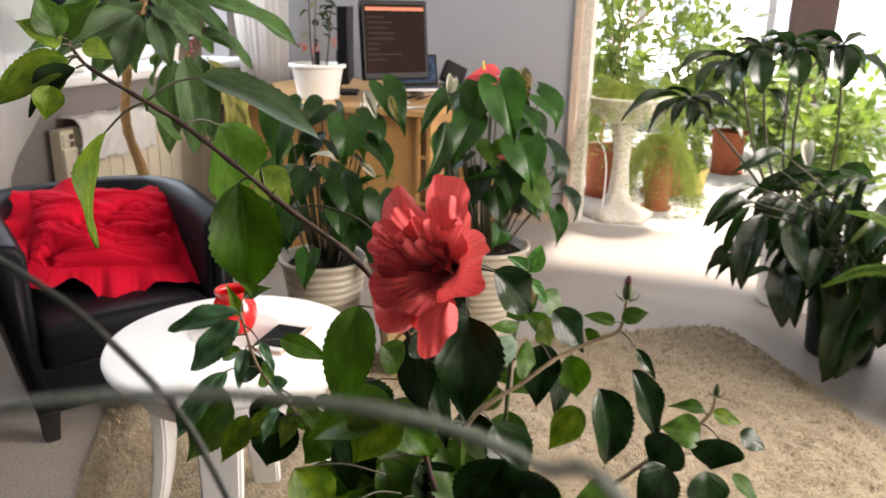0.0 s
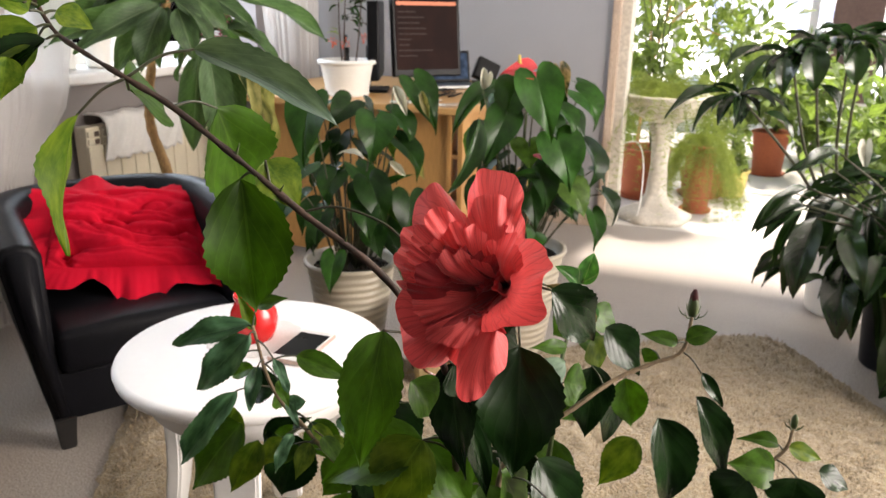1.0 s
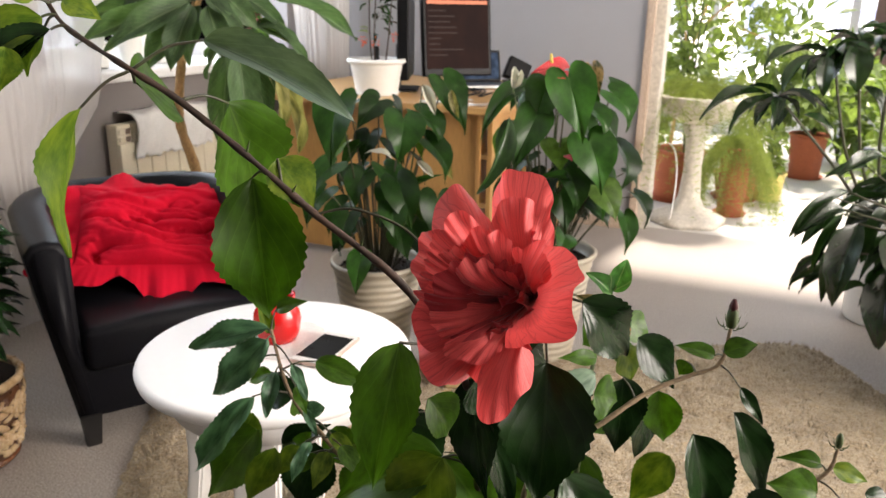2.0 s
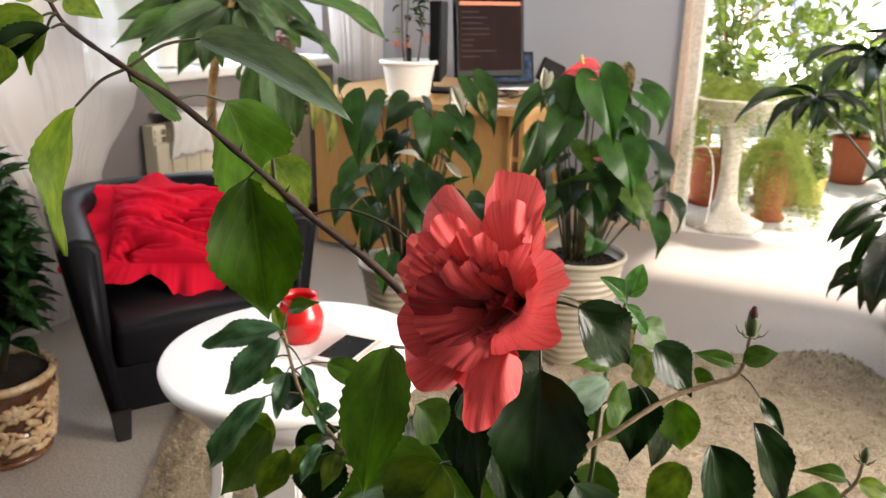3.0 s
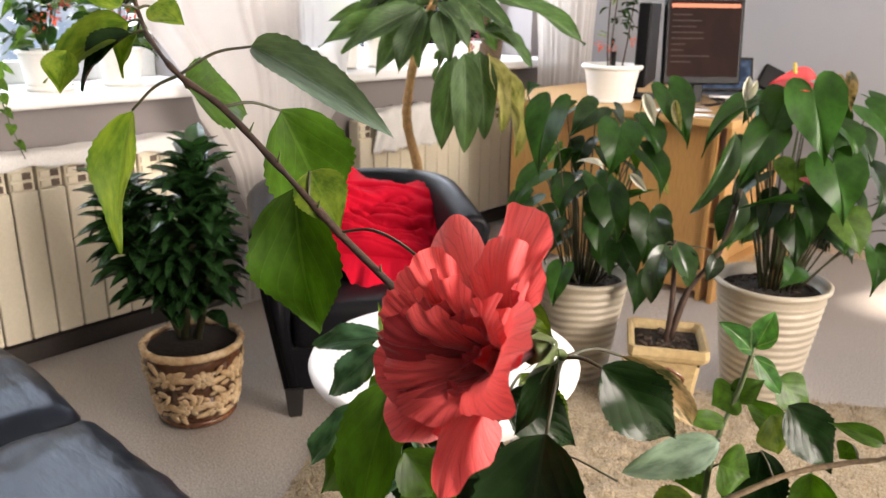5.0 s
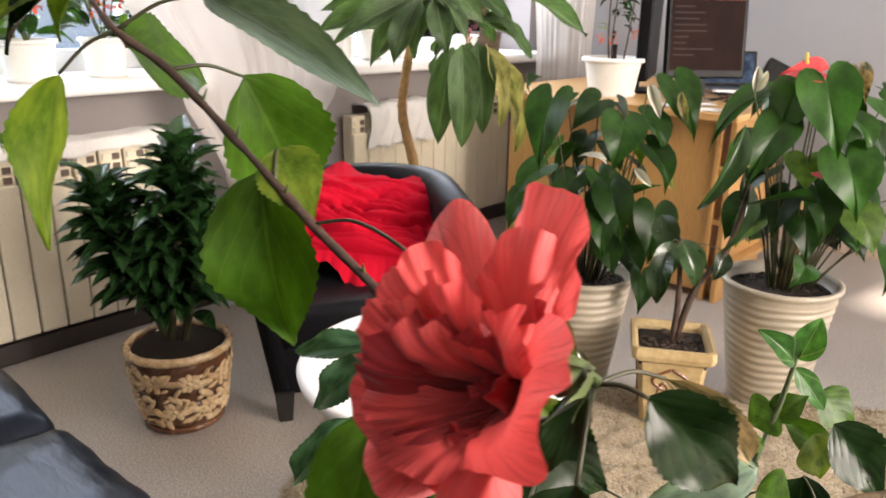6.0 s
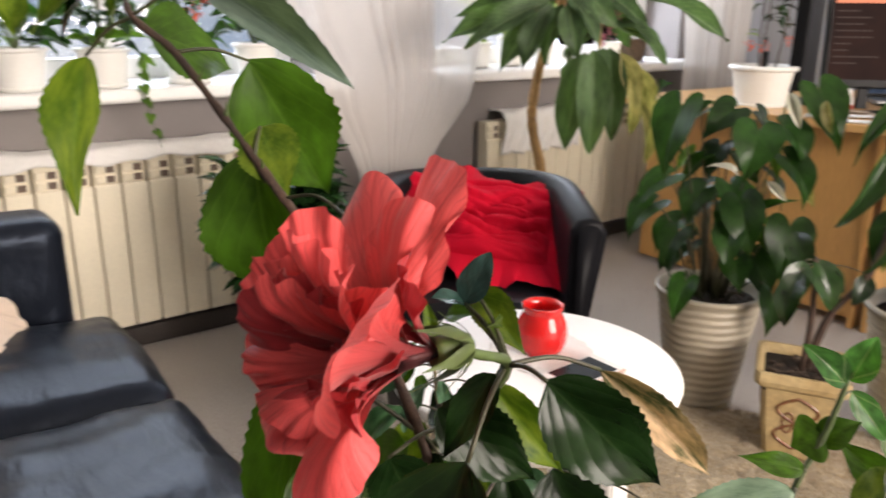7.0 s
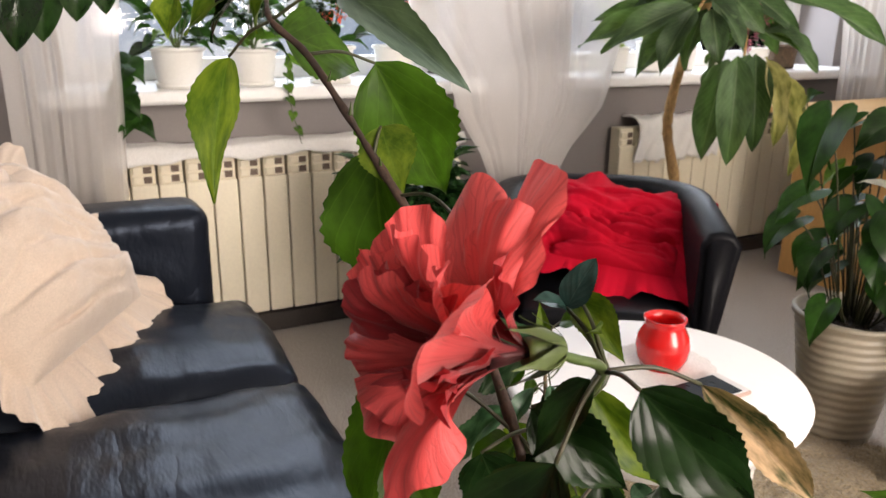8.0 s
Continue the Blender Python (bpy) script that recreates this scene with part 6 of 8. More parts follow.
vine_top = thing("trailing_vine", (-1.80, 0.77, 2.598), "dark green vine hanging from the ceiling by the window", "house plant")
part("hook", tube([(-1.80, 0.77, 2.60), (-1.80, 0.77, 2.565), (-1.79, 0.77, 2.555), (-1.785, 0.77, 2.566)], 0.003, 0.003, 7, 4), M["metal"], vine_top, "small metal ceiling hook", smooth=True)
for dy in (-0.02, 0.0, 0.06):
    part("stem", tube([(-1.79, 0.77, 2.556), (-1.78, 0.77 + dy * 0.5, 2.0), (-1.81, 0.77 + dy, 1.45), (-1.80, 0.77 + dy, 1.13)], 0.003, 0.002, 6, 5), M["stem_dark"], vine_top, smooth=True)
for b, e, w in (((-1.80, 0.750, 1.130), (-1.79, 0.738, 1.000), 0.070), ((-1.81, 0.775, 1.115), (-1.80, 0.772, 1.012), 0.060), ((-1.80, 0.725, 1.120), (-1.78, 0.700, 1.010), 0.065),
                ((-1.80, 0.820, 1.130), (-1.79, 0.818, 1.040), 0.060), ((-1.81, 0.850, 1.130), (-1.80, 0.858, 1.050), 0.050), ((-1.82, 0.79, 1.19), (-1.80, 0.79, 1.07), 0.06), ((-1.79, 0.76, 1.25), (-1.77, 0.72, 1.14), 0.06)):
    leaf(vine_top, LANCES[int(abs(b[1]) * 1000) % 3], b, e, w, (0.95, 0.1, 0.3))
orch = thing("orchid", (-3.06, 3.58, 0.86), "pink orchid in a white pot on the second sill", "house plant")
pot("plant_pot", (-3.05, 3.56, 0.835), 0.045, 0.060, 0.09, M["plastic"], "small white pot with an orchid on the sill", 32, rim=0.008)
part("stem", tube([(-3.05, 3.56, 0.91), (-3.04, 3.55, 1.02), (-3.02, 3.50, 1.10)], 0.003, 0.002, 5), M["stem"], orch, smooth=True)
clumps("blossom", [(-3.03, 3.50 + 0.02 * k, 1.02 + 0.018 * k, 0.028) for k in range(7)], 0.030, 20, M["blossom_pink"], orch, 8)
pot("basket", (-3.05, 3.72, 0.835), 0.060, 0.070, 0.10, M["basket"], "small brown wicker basket standing on the sill", 30, rim=0.008)
for y, r, h in ((2.80, 0.05, 0.10), (2.97, 0.055, 0.12), (3.16, 0.05, 0.10)):
    pot("plant_pot", (-3.06, y, 0.835), r * 0.8, r, h, M["plastic"], "white plastic pot standing on the second sill", 32, rim=0.008, group="white pots on the sill")
    p = thing("house_plant", (-3.06, y, 0.92), "small green sill plant in its white pot", "house plant")
    rnd = random.Random(int(y * 100))
    for k in range(24):
        a = rnd.uniform(0, 6.28)
        b = Vector((-3.06 + 0.03 * math.cos(a), y + 0.03 * math.sin(a), 0.92 + rnd.uniform(0, 0.15)))
        leaf(p, BRIGHT[k % 2], b, b + Vector((math.cos(a), math.sin(a), rnd.uniform(0, 0.8))).normalized() * 0.07, 0.035, (0.4, 0, 1))


# ---- plants beside the opening ----
pot("plant_pot", (-0.17, 3.64, 0), 0.135, 0.150, 0.27, M["plastic"], "plain white round planter on the grey floor", 56, rim=0.008, soil=0.9)
sch = thing("umbrella_plant", (-0.17, 3.64, 0.24), "umbrella plant with dark glossy leaflets on tall thin stems", "house plant")
for pts in (((-0.20, 3.60, 0.24), (-0.40, 3.42, 0.55), (-0.64, 3.22, 0.835)), ((-0.18, 3.60, 0.24), (-0.39, 3.41, 0.60), (-0.50, 3.30, 0.965)),
            ((-0.17, 3.60, 0.24), (-0.35, 3.42, 0.60), (-0.43, 3.32, 1.0)), ((-0.16, 3.62, 0.24), (-0.30, 3.44, 0.60), (-0.33, 3.33, 1.01)),
            ((-0.16, 3.62, 0.24), (-0.27, 3.47, 0.62), (-0.28, 3.40, 1.01)), ((-0.14, 3.64, 0.24), (-0.12, 3.55, 0.62), (-0.17, 3.42, 1.02))):
    part("stem", tube(pts, 0.007, 0.004, 7, 5), M["stem_dark"], sch, smooth=True)


def leaf_5(base, tip, width):
    leaf(sch, LANCES[int(abs(base[0]) * 1000) % 3], base, tip, width * 0.66, (-0.1, -0.25, 1))


leaf_5((-0.673, 3.195, 0.843), (-0.858, 3.093, 0.758), 0.075)
leaf_5((-0.655, 3.255, 0.829), (-0.771, 3.179, 0.710), 0.071)
leaf_5((-0.638, 3.208, 0.834), (-0.694, 3.155, 0.737), 0.070)
leaf_5((-0.569, 3.341, 0.972), (-0.700, 3.260, 0.908), 0.073)
leaf_5((-0.551, 3.295, 0.957), (-0.630, 3.233, 0.841), 0.082)
leaf_5((-0.519, 3.253, 0.961), (-0.512, 3.224, 0.840), 0.077)
leaf_5((-0.468, 3.326, 0.977), (-0.497, 3.283, 0.871), 0.093)
leaf_5((-0.441, 3.283, 0.997), (-0.421, 3.258, 0.856), 0.123)
leaf_5((-0.382, 3.412, 1.003), (-0.470, 3.347, 0.936), 0.107)
leaf_5((-0.328, 3.304, 1.008), (-0.306, 3.281, 0.877), 0.120)
leaf_5((-0.288, 3.362, 0.999), (-0.219, 3.356, 0.893), 0.110)
leaf_5((-0.361, 3.474, 1.010), (-0.265, 3.478, 0.962), 0.092)
leaf_5((-0.329, 3.486, 1.029), (-0.204, 3.501, 1.000), 0.099)
leaf_5((-0.559, 3.345, 0.768), (-0.454, 3.353, 0.675), 0.084)
leaf_5((-0.597, 3.331, 0.787), (-0.626, 3.288, 0.729), 0.052)
leaf_5((-0.391, 3.462, 0.861), (-0.316, 3.458, 0.738), 0.087)
leaf_5((-0.198, 3.428, 0.999), (-0.085, 3.439, 0.914), 0.130)
leaf_5((-0.177, 3.383, 1.019), (-0.157, 3.359, 0.882), 0.129)
leaf_5((-0.100, 3.519, 0.981), (0.002, 3.526, 0.876), 0.135)
rnd = random.Random(44)
for c in ((-0.64, 3.22, 0.835), (-0.50, 3.30, 0.965), (-0.43, 3.32, 1.0), (-0.33, 3.33, 1.01), (-0.28, 3.40, 1.01), (-0.17, 3.42, 1.02)):
    for k in range(8):
        a = 6.28 * k / 8 + rnd.uniform(-0.25, 0.25)
        d = Vector((math.cos(a), math.sin(a), rnd.uniform(-0.9, 0.25))).normalized() * rnd.uniform(0.10, 0.17)
        leaf(sch, LANCES[k % 3], c, Vector(c) + d, rnd.uniform(0.030, 0.046), (rnd.uniform(-0.4, 0.4), rnd.uniform(-0.4, 0.4), 1))
pot("plant_pot", (-0.06, 3.17, 0), 0.105, 0.13, 0.30, M["black"], "tall dark plastic pot under hanging leaves", 48, rim=0.01, soil=0.9)
pot("plant_pot", (0.14, 2.90, 0), 0.09, 0.11, 0.24, M["black"], "smaller dark plastic pot under hanging leaves", 48, rim=0.01, soil=0.9)
lily = thing("peace_lily", (-0.06, 3.17, 0.27), "dense peace lily with long dark arching leaves", "house plant")


def leaf_6(base, tip, width):
    tip = (tip[0], tip[1], max(tip[2], 0.03))
    leaf(lily, LANCES[int(abs(base[1]) * 1000) % 3], base, tip, width * 0.56, facing(base, tip, (-0.06, 3.17), 0.5))
    foot = Vector((-0.06, 3.17, 0.27))
    part("stalk", tube([foot, foot.lerp(Vector(base), 0.55) + Vector((0, 0, 0.06)), base], 0.003, 0.002, 5), M["stem_dark"], lily, smooth=True)


leaf_6((-0.462, 2.964, 0.587), (-0.559, 2.895, 0.464), 0.067)
leaf_6((-0.443, 2.950, 0.557), (-0.523, 2.887, 0.451), 0.074)
leaf_6((-0.423, 2.979, 0.535), (-0.482, 2.924, 0.357), 0.060)
leaf_6((-0.404, 2.932, 0.497), (-0.446, 2.884, 0.290), 0.085)
leaf_6((-0.375, 2.997, 0.430), (-0.417, 2.949, 0.290), 0.080)
leaf_6((-0.343, 2.902, 0.375), (-0.286, 2.891, 0.172), 0.089)
leaf_6((-0.375, 3.050, 0.664), (-0.491, 2.974, 0.633), 0.057)
leaf_6((-0.327, 3.068, 0.560), (-0.411, 3.004, 0.468), 0.097)
leaf_6((-0.302, 3.024, 0.573), (-0.356, 2.972, 0.395), 0.114)
leaf_6((-0.276, 2.980, 0.568), (-0.307, 2.937, 0.360), 0.116)
leaf_6((-0.245, 2.960, 0.543), (-0.223, 2.937, 0.301), 0.116)
leaf_6((-0.208, 3.060, 0.574), (-0.156, 3.047, 0.345), 0.116)
leaf_6((-0.342, 3.116, 0.584), (-0.234, 3.125, 0.645), 0.098)
leaf_6((-0.311, 3.181, 0.628), (-0.205, 3.189, 0.675), 0.084)
leaf_6((-0.361, 3.109, 0.493), (-0.392, 3.065, 0.362), 0.103)
leaf_6((-0.259, 2.934, 0.428), (-0.261, 2.901, 0.237), 0.116)
leaf_6((-0.208, 2.932, 0.384), (-0.165, 2.915, 0.138), 0.117)
leaf_6((-0.146, 3.083, 0.576), (-0.049, 3.088, 0.374), 0.122)
leaf_6((-0.134, 3.034, 0.468), (0.000, 3.053, 0.230), 0.121)
leaf_6((-0.156, 3.186, 0.641), (-0.040, 3.198, 0.596), 0.122)
leaf_6((-0.089, 2.998, 0.344), (-0.017, 2.993, 0.104), 0.137)
leaf_6((-0.110, 2.883, 0.277), (-0.153, 2.835, -0.061), 0.132)
leaf_6((-0.080, 2.841, 0.299), (-0.130, 2.790, 0.068), 0.130)
for b, e, w in (((-0.036, 2.88, 0.366), (-0.163, 2.80, 0.063), 0.135), ((-0.001, 2.88, 0.43), (-0.03, 2.79, 0.185), 0.17), ((-0.296, 2.90, 0.40), (-0.292, 2.80, 0.205), 0.125),
                ((-0.26, 2.90, 0.40), (-0.255, 2.82, 0.20), 0.075), ((-0.387, 2.90, 0.53), (-0.425, 2.80, 0.31), 0.11), ((-0.426, 2.90, 0.617), (-0.551, 2.80, 0.49), 0.045),
                ((-0.428, 2.90, 0.566), (-0.548, 2.80, 0.494), 0.075), ((-0.385, 2.90, 0.444), (-0.482, 2.80, 0.42), 0.05), ((-0.305, 2.92, 0.50), (-0.252, 2.80, 0.36), 0.09),
                ((-0.351, 2.95, 0.712), (-0.462, 2.85, 0.663), 0.06), ((-0.20, 2.90, 0.44), (-0.24, 2.80, 0.33), 0.08), ((0.0, 2.95, 0.62), (-0.10, 2.84, 0.44), 0.09), ((0.10, 2.95, 0.72), (0.02, 2.84, 0.50), 0.10)):
    leaf(lily, LANCES[int(abs(b[0]) * 100) % 3], b, e, w * 0.8, (-0.25, -0.7, 0.65))
    foot = Vector((0.02, 3.05, 0.27))
    part("stalk", tube([foot, foot.lerp(Vector(b), 0.55) + Vector((0, 0, 0.06)), b], 0.004, 0.003, 5), M["stem_dark"], lily, smooth=True)
rnd = random.Random(45)
for k in range(110):
    a = rnd.uniform(0, 6.28)
    r = rnd.uniform(0.05, 0.34)
    b = Vector((-0.06 + r * math.cos(a), 3.15 + r * math.sin(a) * 0.9, rnd.uniform(0.35, 0.66) - 0.3 * r))
    e = b + Vector((math.cos(a) * rnd.uniform(0.10, 0.18), math.sin(a) * rnd.uniform(0.10, 0.18), -rnd.uniform(0.0, 0.17)))
    leaf(lily, LANCES[k % 3], b, e, rnd.uniform(0.020, 0.040), (rnd.uniform(-0.6, 0.6), rnd.uniform(-0.8, 0.3), 1))
for b, e in (((-0.03, 2.96, 0.52), (-0.16, 2.88, 0.44)), ((0.02, 2.98, 0.66), (-0.12, 2.95, 0.64))):
    leaf(lily, BRIGHT[0], b, e, 0.035, (0, -0.3, 1))
leaf(lily, heart_mesh("white_spathe", M["spathe_white"], fold=0.5, droop=0.2), (-0.26, 3.16, 0.71), (-0.245, 3.15, 0.62), 0.04, (-0.2, -1, 0.1), "flower")

# added lily and pot, mostly out of view, that shade the floor
pot("plant_pot", (0.40, 3.0, 0), 0.105, 0.13, 0.30, M["black"], "dark plastic pot of the peace lily added for shade", 48, rim=0.01, soil=0.9)
copy_thing(lily, pose(0.40, 3.0, 0.27))


def sword_fern(c, fronds, label):
    """A fern with flat fronds of paired leaflets; fronds: (tip, arch)."""
    p = thing("sword_fern", c, label, "house plant")
    for tip, arch in fronds:
        a, e = Vector(c), Vector(tip)
        line = smooth_line([a, a.lerp(e, 0.4) + Vector((0, 0, arch)), a.lerp(e, 0.75) + Vector((0, 0, arch * 0.7)), e], 8)
        bm = tube(line[::3] + [line[-1]], 0.0018, 0.0008, 5, 3)
        for i in range(4, len(line) - 1):
            d = (line[i + 1] - line[i]).normalized()
            x = d.cross(Vector((0, -0.5, 1))).normalized()
            n = x.cross(d)
            ln = 0.034 * math.sin(math.pi * min(0.95, 0.25 + 0.75 * i / len(line)))
            for q in (0.0, 0.5):
                o = line[i].lerp(line[i + 1], q)
                for sg in (-1, 1):
                    t = o + x * sg * ln + d * ln * 0.35 - n * ln * 0.2
                    m = o.lerp(t, 0.5)
                    bm.faces.new([bm.verts.new(v) for v in (o, m + d * 0.005 + n * 0.001, t, m - d * 0.005 + n * 0.001)])
        part("frond", bm, M["fern_bright"], p)
    return p


pot("plant_pot", (0.22, 2.72, 0), 0.09, 0.12, 0.22, M["black"], "dark plastic pot of the fern beside the lily", 40, rim=0.01, soil=0.9)
sword_fern((0.22, 2.72, 0.20), [((-0.222, 2.70, 0.385), 0.16), ((-0.19, 2.74, 0.60), 0.12), ((-0.02, 2.60, 0.45), 0.22), ((0.05, 2.55, 0.30), 0.2), ((-0.05, 2.72, 0.68), 0.12), ((0.3, 2.5, 0.4), 0.2), ((0.45, 2.75, 0.45), 0.2)],
           "sword fern with bright green arching fronds in a dark pot")


# ---- in the winter garden ----
stand_ = thing("plant_pedestal", (-1.00, 4.74, 0), "worn white plaster pedestal bowl on a column", "pedestal")
part("column", lathe([(0.0, 0.0), (0.19, 0.0), (0.19, 0.03), (0.15, 0.05), (0.08, 0.08), (0.055, 0.14), (0.046, 0.30), (0.05, 0.45), (0.075, 0.52), (0.0, 0.54)], 44, (-1.00, 4.74, 0), lambda r, z, a: r * (1 + 0.05 * math.sin(a * 6 + z * 14))), M["column"], stand_, smooth=True)
part("bowl", lathe([(0.0, 0.53), (0.09, 0.53), (0.18, 0.58), (0.225, 0.645), (0.24, 0.665), (0.235, 0.675), (0.20, 0.67), (0.0, 0.62)], 56, (-1.00, 4.74, 0)), M["column"], stand_, smooth=True)


def feathery(c, n, ln, seed, label, droop):
    """A fern of thin arching fronds with needle-like leaves."""
    p = thing("asparagus_fern", c, label, "house plant")
    rnd = random.Random(seed)
    for k in range(n):
        verts, faces, uvs = [], [], []
        a = rnd.uniform(0, 6.28)
        out = Vector((math.cos(a), math.sin(a), 0))
        L = ln * rnd.uniform(0.6, 1.15)
        up = rnd.uniform(0.1, 1.2) * (1 - droop)
        pts = [Vector(c) + out * L * t + Vector((0, 0, L * (up * 1.6 * t - (0.9 + 1.4 * droop) * t * t))) for t in (0, 0.25, 0.5, 0.75, 1.0)]
        line = smooth_line(pts, 7)
        for q in line:                      # a thin stem, two corners at each step
            verts += [q + Vector((0, 0, 0.0014)), q - Vector((0, 0, 0.0014))]
        for i, (q, r) in enumerate(zip(line, line[1:])):
            d = (r - q).normalized()
            faces.append((2 * i, 2 * i + 1, 2 * i + 3, 2 * i + 2))
            uvs += [(0.5, 0.2)] * 4
            for _ in range(5):
                w = Vector((rnd.gauss(0, 1), rnd.gauss(0, 1), rnd.gauss(0, 1))).normalized()
                verts.append(q + w * rnd.uniform(0.02, 0.045) + d * 0.01)
                faces.append((2 * i, 2 * i + 1, len(verts) - 1))
                uvs += [(0.4, 0), (0.6, 0), (0.5, 1)]
        me = bpy.data.meshes.new("frond")
        me.from_pydata(verts, [], faces)
        layer = me.uv_layers.new(name="UVMap")
        for d, q in zip(layer.data, uvs):
            d.uv = q
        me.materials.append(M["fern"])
        child(new("frond", me), p)
    return p


feathery((-1.00, 4.74, 0.67), 150, 0.44, 81, "feathery asparagus fern overflowing the pedestal bowl", 0.35)
feathery((-0.80, 5.00, 0.42), 170, 0.30, 82, "feathery fern hanging over its terracotta pot", 0.75)
for (x, y, r, h), lab in (((-1.13, 5.25, 0.15, 0.30), "large terracotta pot standing behind the pedestal"), ((-0.80, 5.42, 0.13, 0.16), "low terracotta pot with saucer"), ((-0.80, 5.00, 0.085, 0.38), "tall terracotta pot under a hanging fern"), ((-0.40, 6.3, 0.12, 0.30), "terracotta pot among leafy plants")):
    pot("terracotta_pot", (x, y, 0.003), r * 0.8, r, h, M["terracotta"], lab, 44, rim=0.016, soil=0.88, saucer=r * 1.05, group="terracotta pots")
pot("plant_pot", (-0.62, 5.46, 0.003), 0.075, 0.095, 0.17, M["yellow"], "small yellow pot on the sunny floor", 40, rim=0.01, soil=0.9)
part_cable = tube([(-1.19, 4.60, 0.42), (-1.10, 4.58, 0.43), (-1.06, 4.57, 0.30), (-1.07, 4.58, 0.05), (-1.12, 4.58, 0.012)], 0.004, sides=6)
tagged(part("cable", part_cable, M["white"], None, smooth=True), "white cable hanging beside the opening", "cable")


def leafy(c, r, h, n, size, seed, material, label, name="garden_plant"):
    p = thing(name, (c[0], c[1], c[2]), label, "garden plant", "winter garden plants")
    rnd = random.Random(seed)
    spots = []
    for k in range(7):
        a = rnd.uniform(0, 6.28)
        q = (c[0] + rnd.uniform(0, r) * math.cos(a), c[1] + rnd.uniform(0, r) * math.sin(a), c[2] + h * rnd.uniform(0.25, 1.0))
        part("stem", tube([c, (c[0] * 0.6 + q[0] * 0.4, c[1] * 0.6 + q[1] * 0.4, c[2] + (q[2] - c[2]) * 0.6), q], 0.006, 0.003, 6), M["stem"], p, smooth=True)
        spots += [(q[0], q[1], q[2], r * 0.5), ((c[0] + q[0]) / 2, (c[1] + q[1]) / 2, (c[2] + q[2]) / 2 + 0.05, r * 0.45)]
    clumps("foliage", spots, size, n, material, p, seed)
    return p


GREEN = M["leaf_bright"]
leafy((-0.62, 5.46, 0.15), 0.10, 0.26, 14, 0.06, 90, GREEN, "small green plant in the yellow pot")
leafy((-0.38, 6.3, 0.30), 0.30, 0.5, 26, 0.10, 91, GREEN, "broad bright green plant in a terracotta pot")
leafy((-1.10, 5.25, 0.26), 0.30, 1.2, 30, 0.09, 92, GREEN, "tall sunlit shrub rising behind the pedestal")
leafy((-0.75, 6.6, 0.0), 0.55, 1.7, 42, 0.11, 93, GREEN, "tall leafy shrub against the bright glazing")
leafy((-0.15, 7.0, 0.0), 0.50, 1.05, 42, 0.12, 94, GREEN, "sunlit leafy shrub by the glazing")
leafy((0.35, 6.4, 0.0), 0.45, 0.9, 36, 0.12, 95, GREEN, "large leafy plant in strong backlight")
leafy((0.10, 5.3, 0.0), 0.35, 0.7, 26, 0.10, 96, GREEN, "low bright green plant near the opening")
vine = thing("garden_tree", (-1.25, 5.75, 0.0), "slender tree with bare brown branches and pale sunlit leaves", "garden plant")
for pts, r in ((((-1.25, 5.75, 0.0), (-1.22, 5.72, 0.55), (-1.15, 5.70, 0.95), (-1.05, 5.70, 1.30)), 0.012), (((-1.15, 5.70, 0.95), (-0.98, 5.68, 1.12), (-0.70, 5.70, 1.25)), 0.007),
               (((-1.20, 5.72, 0.70), (-1.22, 5.70, 1.0), (-1.27, 5.70, 1.35)), 0.007), (((-0.98, 5.68, 1.12), (-0.92, 5.70, 1.0), (-0.75, 5.72, 0.93)), 0.005)):
    part("branch", tube(pts, r, r * 0.5, 7, 5, 0.3), M["bark"], vine, smooth=True)
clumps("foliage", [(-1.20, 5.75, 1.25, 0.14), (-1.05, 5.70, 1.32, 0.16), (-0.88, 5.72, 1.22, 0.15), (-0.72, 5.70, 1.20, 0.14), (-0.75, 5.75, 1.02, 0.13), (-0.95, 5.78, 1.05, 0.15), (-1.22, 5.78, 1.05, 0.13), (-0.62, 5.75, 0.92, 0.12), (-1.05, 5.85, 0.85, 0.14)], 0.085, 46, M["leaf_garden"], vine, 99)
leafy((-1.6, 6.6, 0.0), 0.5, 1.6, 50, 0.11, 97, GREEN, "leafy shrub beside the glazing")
structure("wall_panel", [box((0.02, 8.0, 0.35), (0.40, 8.06, 2.6), 0.01)], M["brick"], "brown wooden panel between the glazing bars", "wall panel")


# ---- the hibiscus in front ----
pot("plant_pot", (-0.84, 1.30, 0.02), 0.10, 0.14, 0.24, M["terracotta"], "terracotta pot of the hibiscus on the rug", 48, rim=0.014, soil=0.9)
hib = thing("hibiscus", (-0.84, 1.30, 0.23), "tall hibiscus with toothed green leaves and one double red flower", "house plant")
# kind dark takes the leaf copy whose colour holds shade
KINDS = dict(teal="leaf_hib_teal", gloss="leaf_hib_gloss", green="leaf_hib", pale="leaf_hib_pale", dark="leaf_hib_shaded", blue="leaf_hib_blue", var="variegated", dry="dry")
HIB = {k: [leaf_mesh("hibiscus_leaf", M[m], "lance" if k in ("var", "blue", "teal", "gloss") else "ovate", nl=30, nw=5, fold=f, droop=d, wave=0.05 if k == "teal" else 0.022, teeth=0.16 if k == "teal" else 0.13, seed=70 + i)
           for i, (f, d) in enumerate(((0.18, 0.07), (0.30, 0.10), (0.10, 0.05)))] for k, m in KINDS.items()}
hib_count = [0]
TWIGS = []


def twig(points, *rest):
    """A branch's tube; its middle line is kept so that leaves can spring from it."""
    v = [Vector(q) for q in points]
    TWIGS.extend(a.lerp(b, k / 8) for a, b in zip(v, v[1:]) for k in range(9))
    return tube(points, *rest)


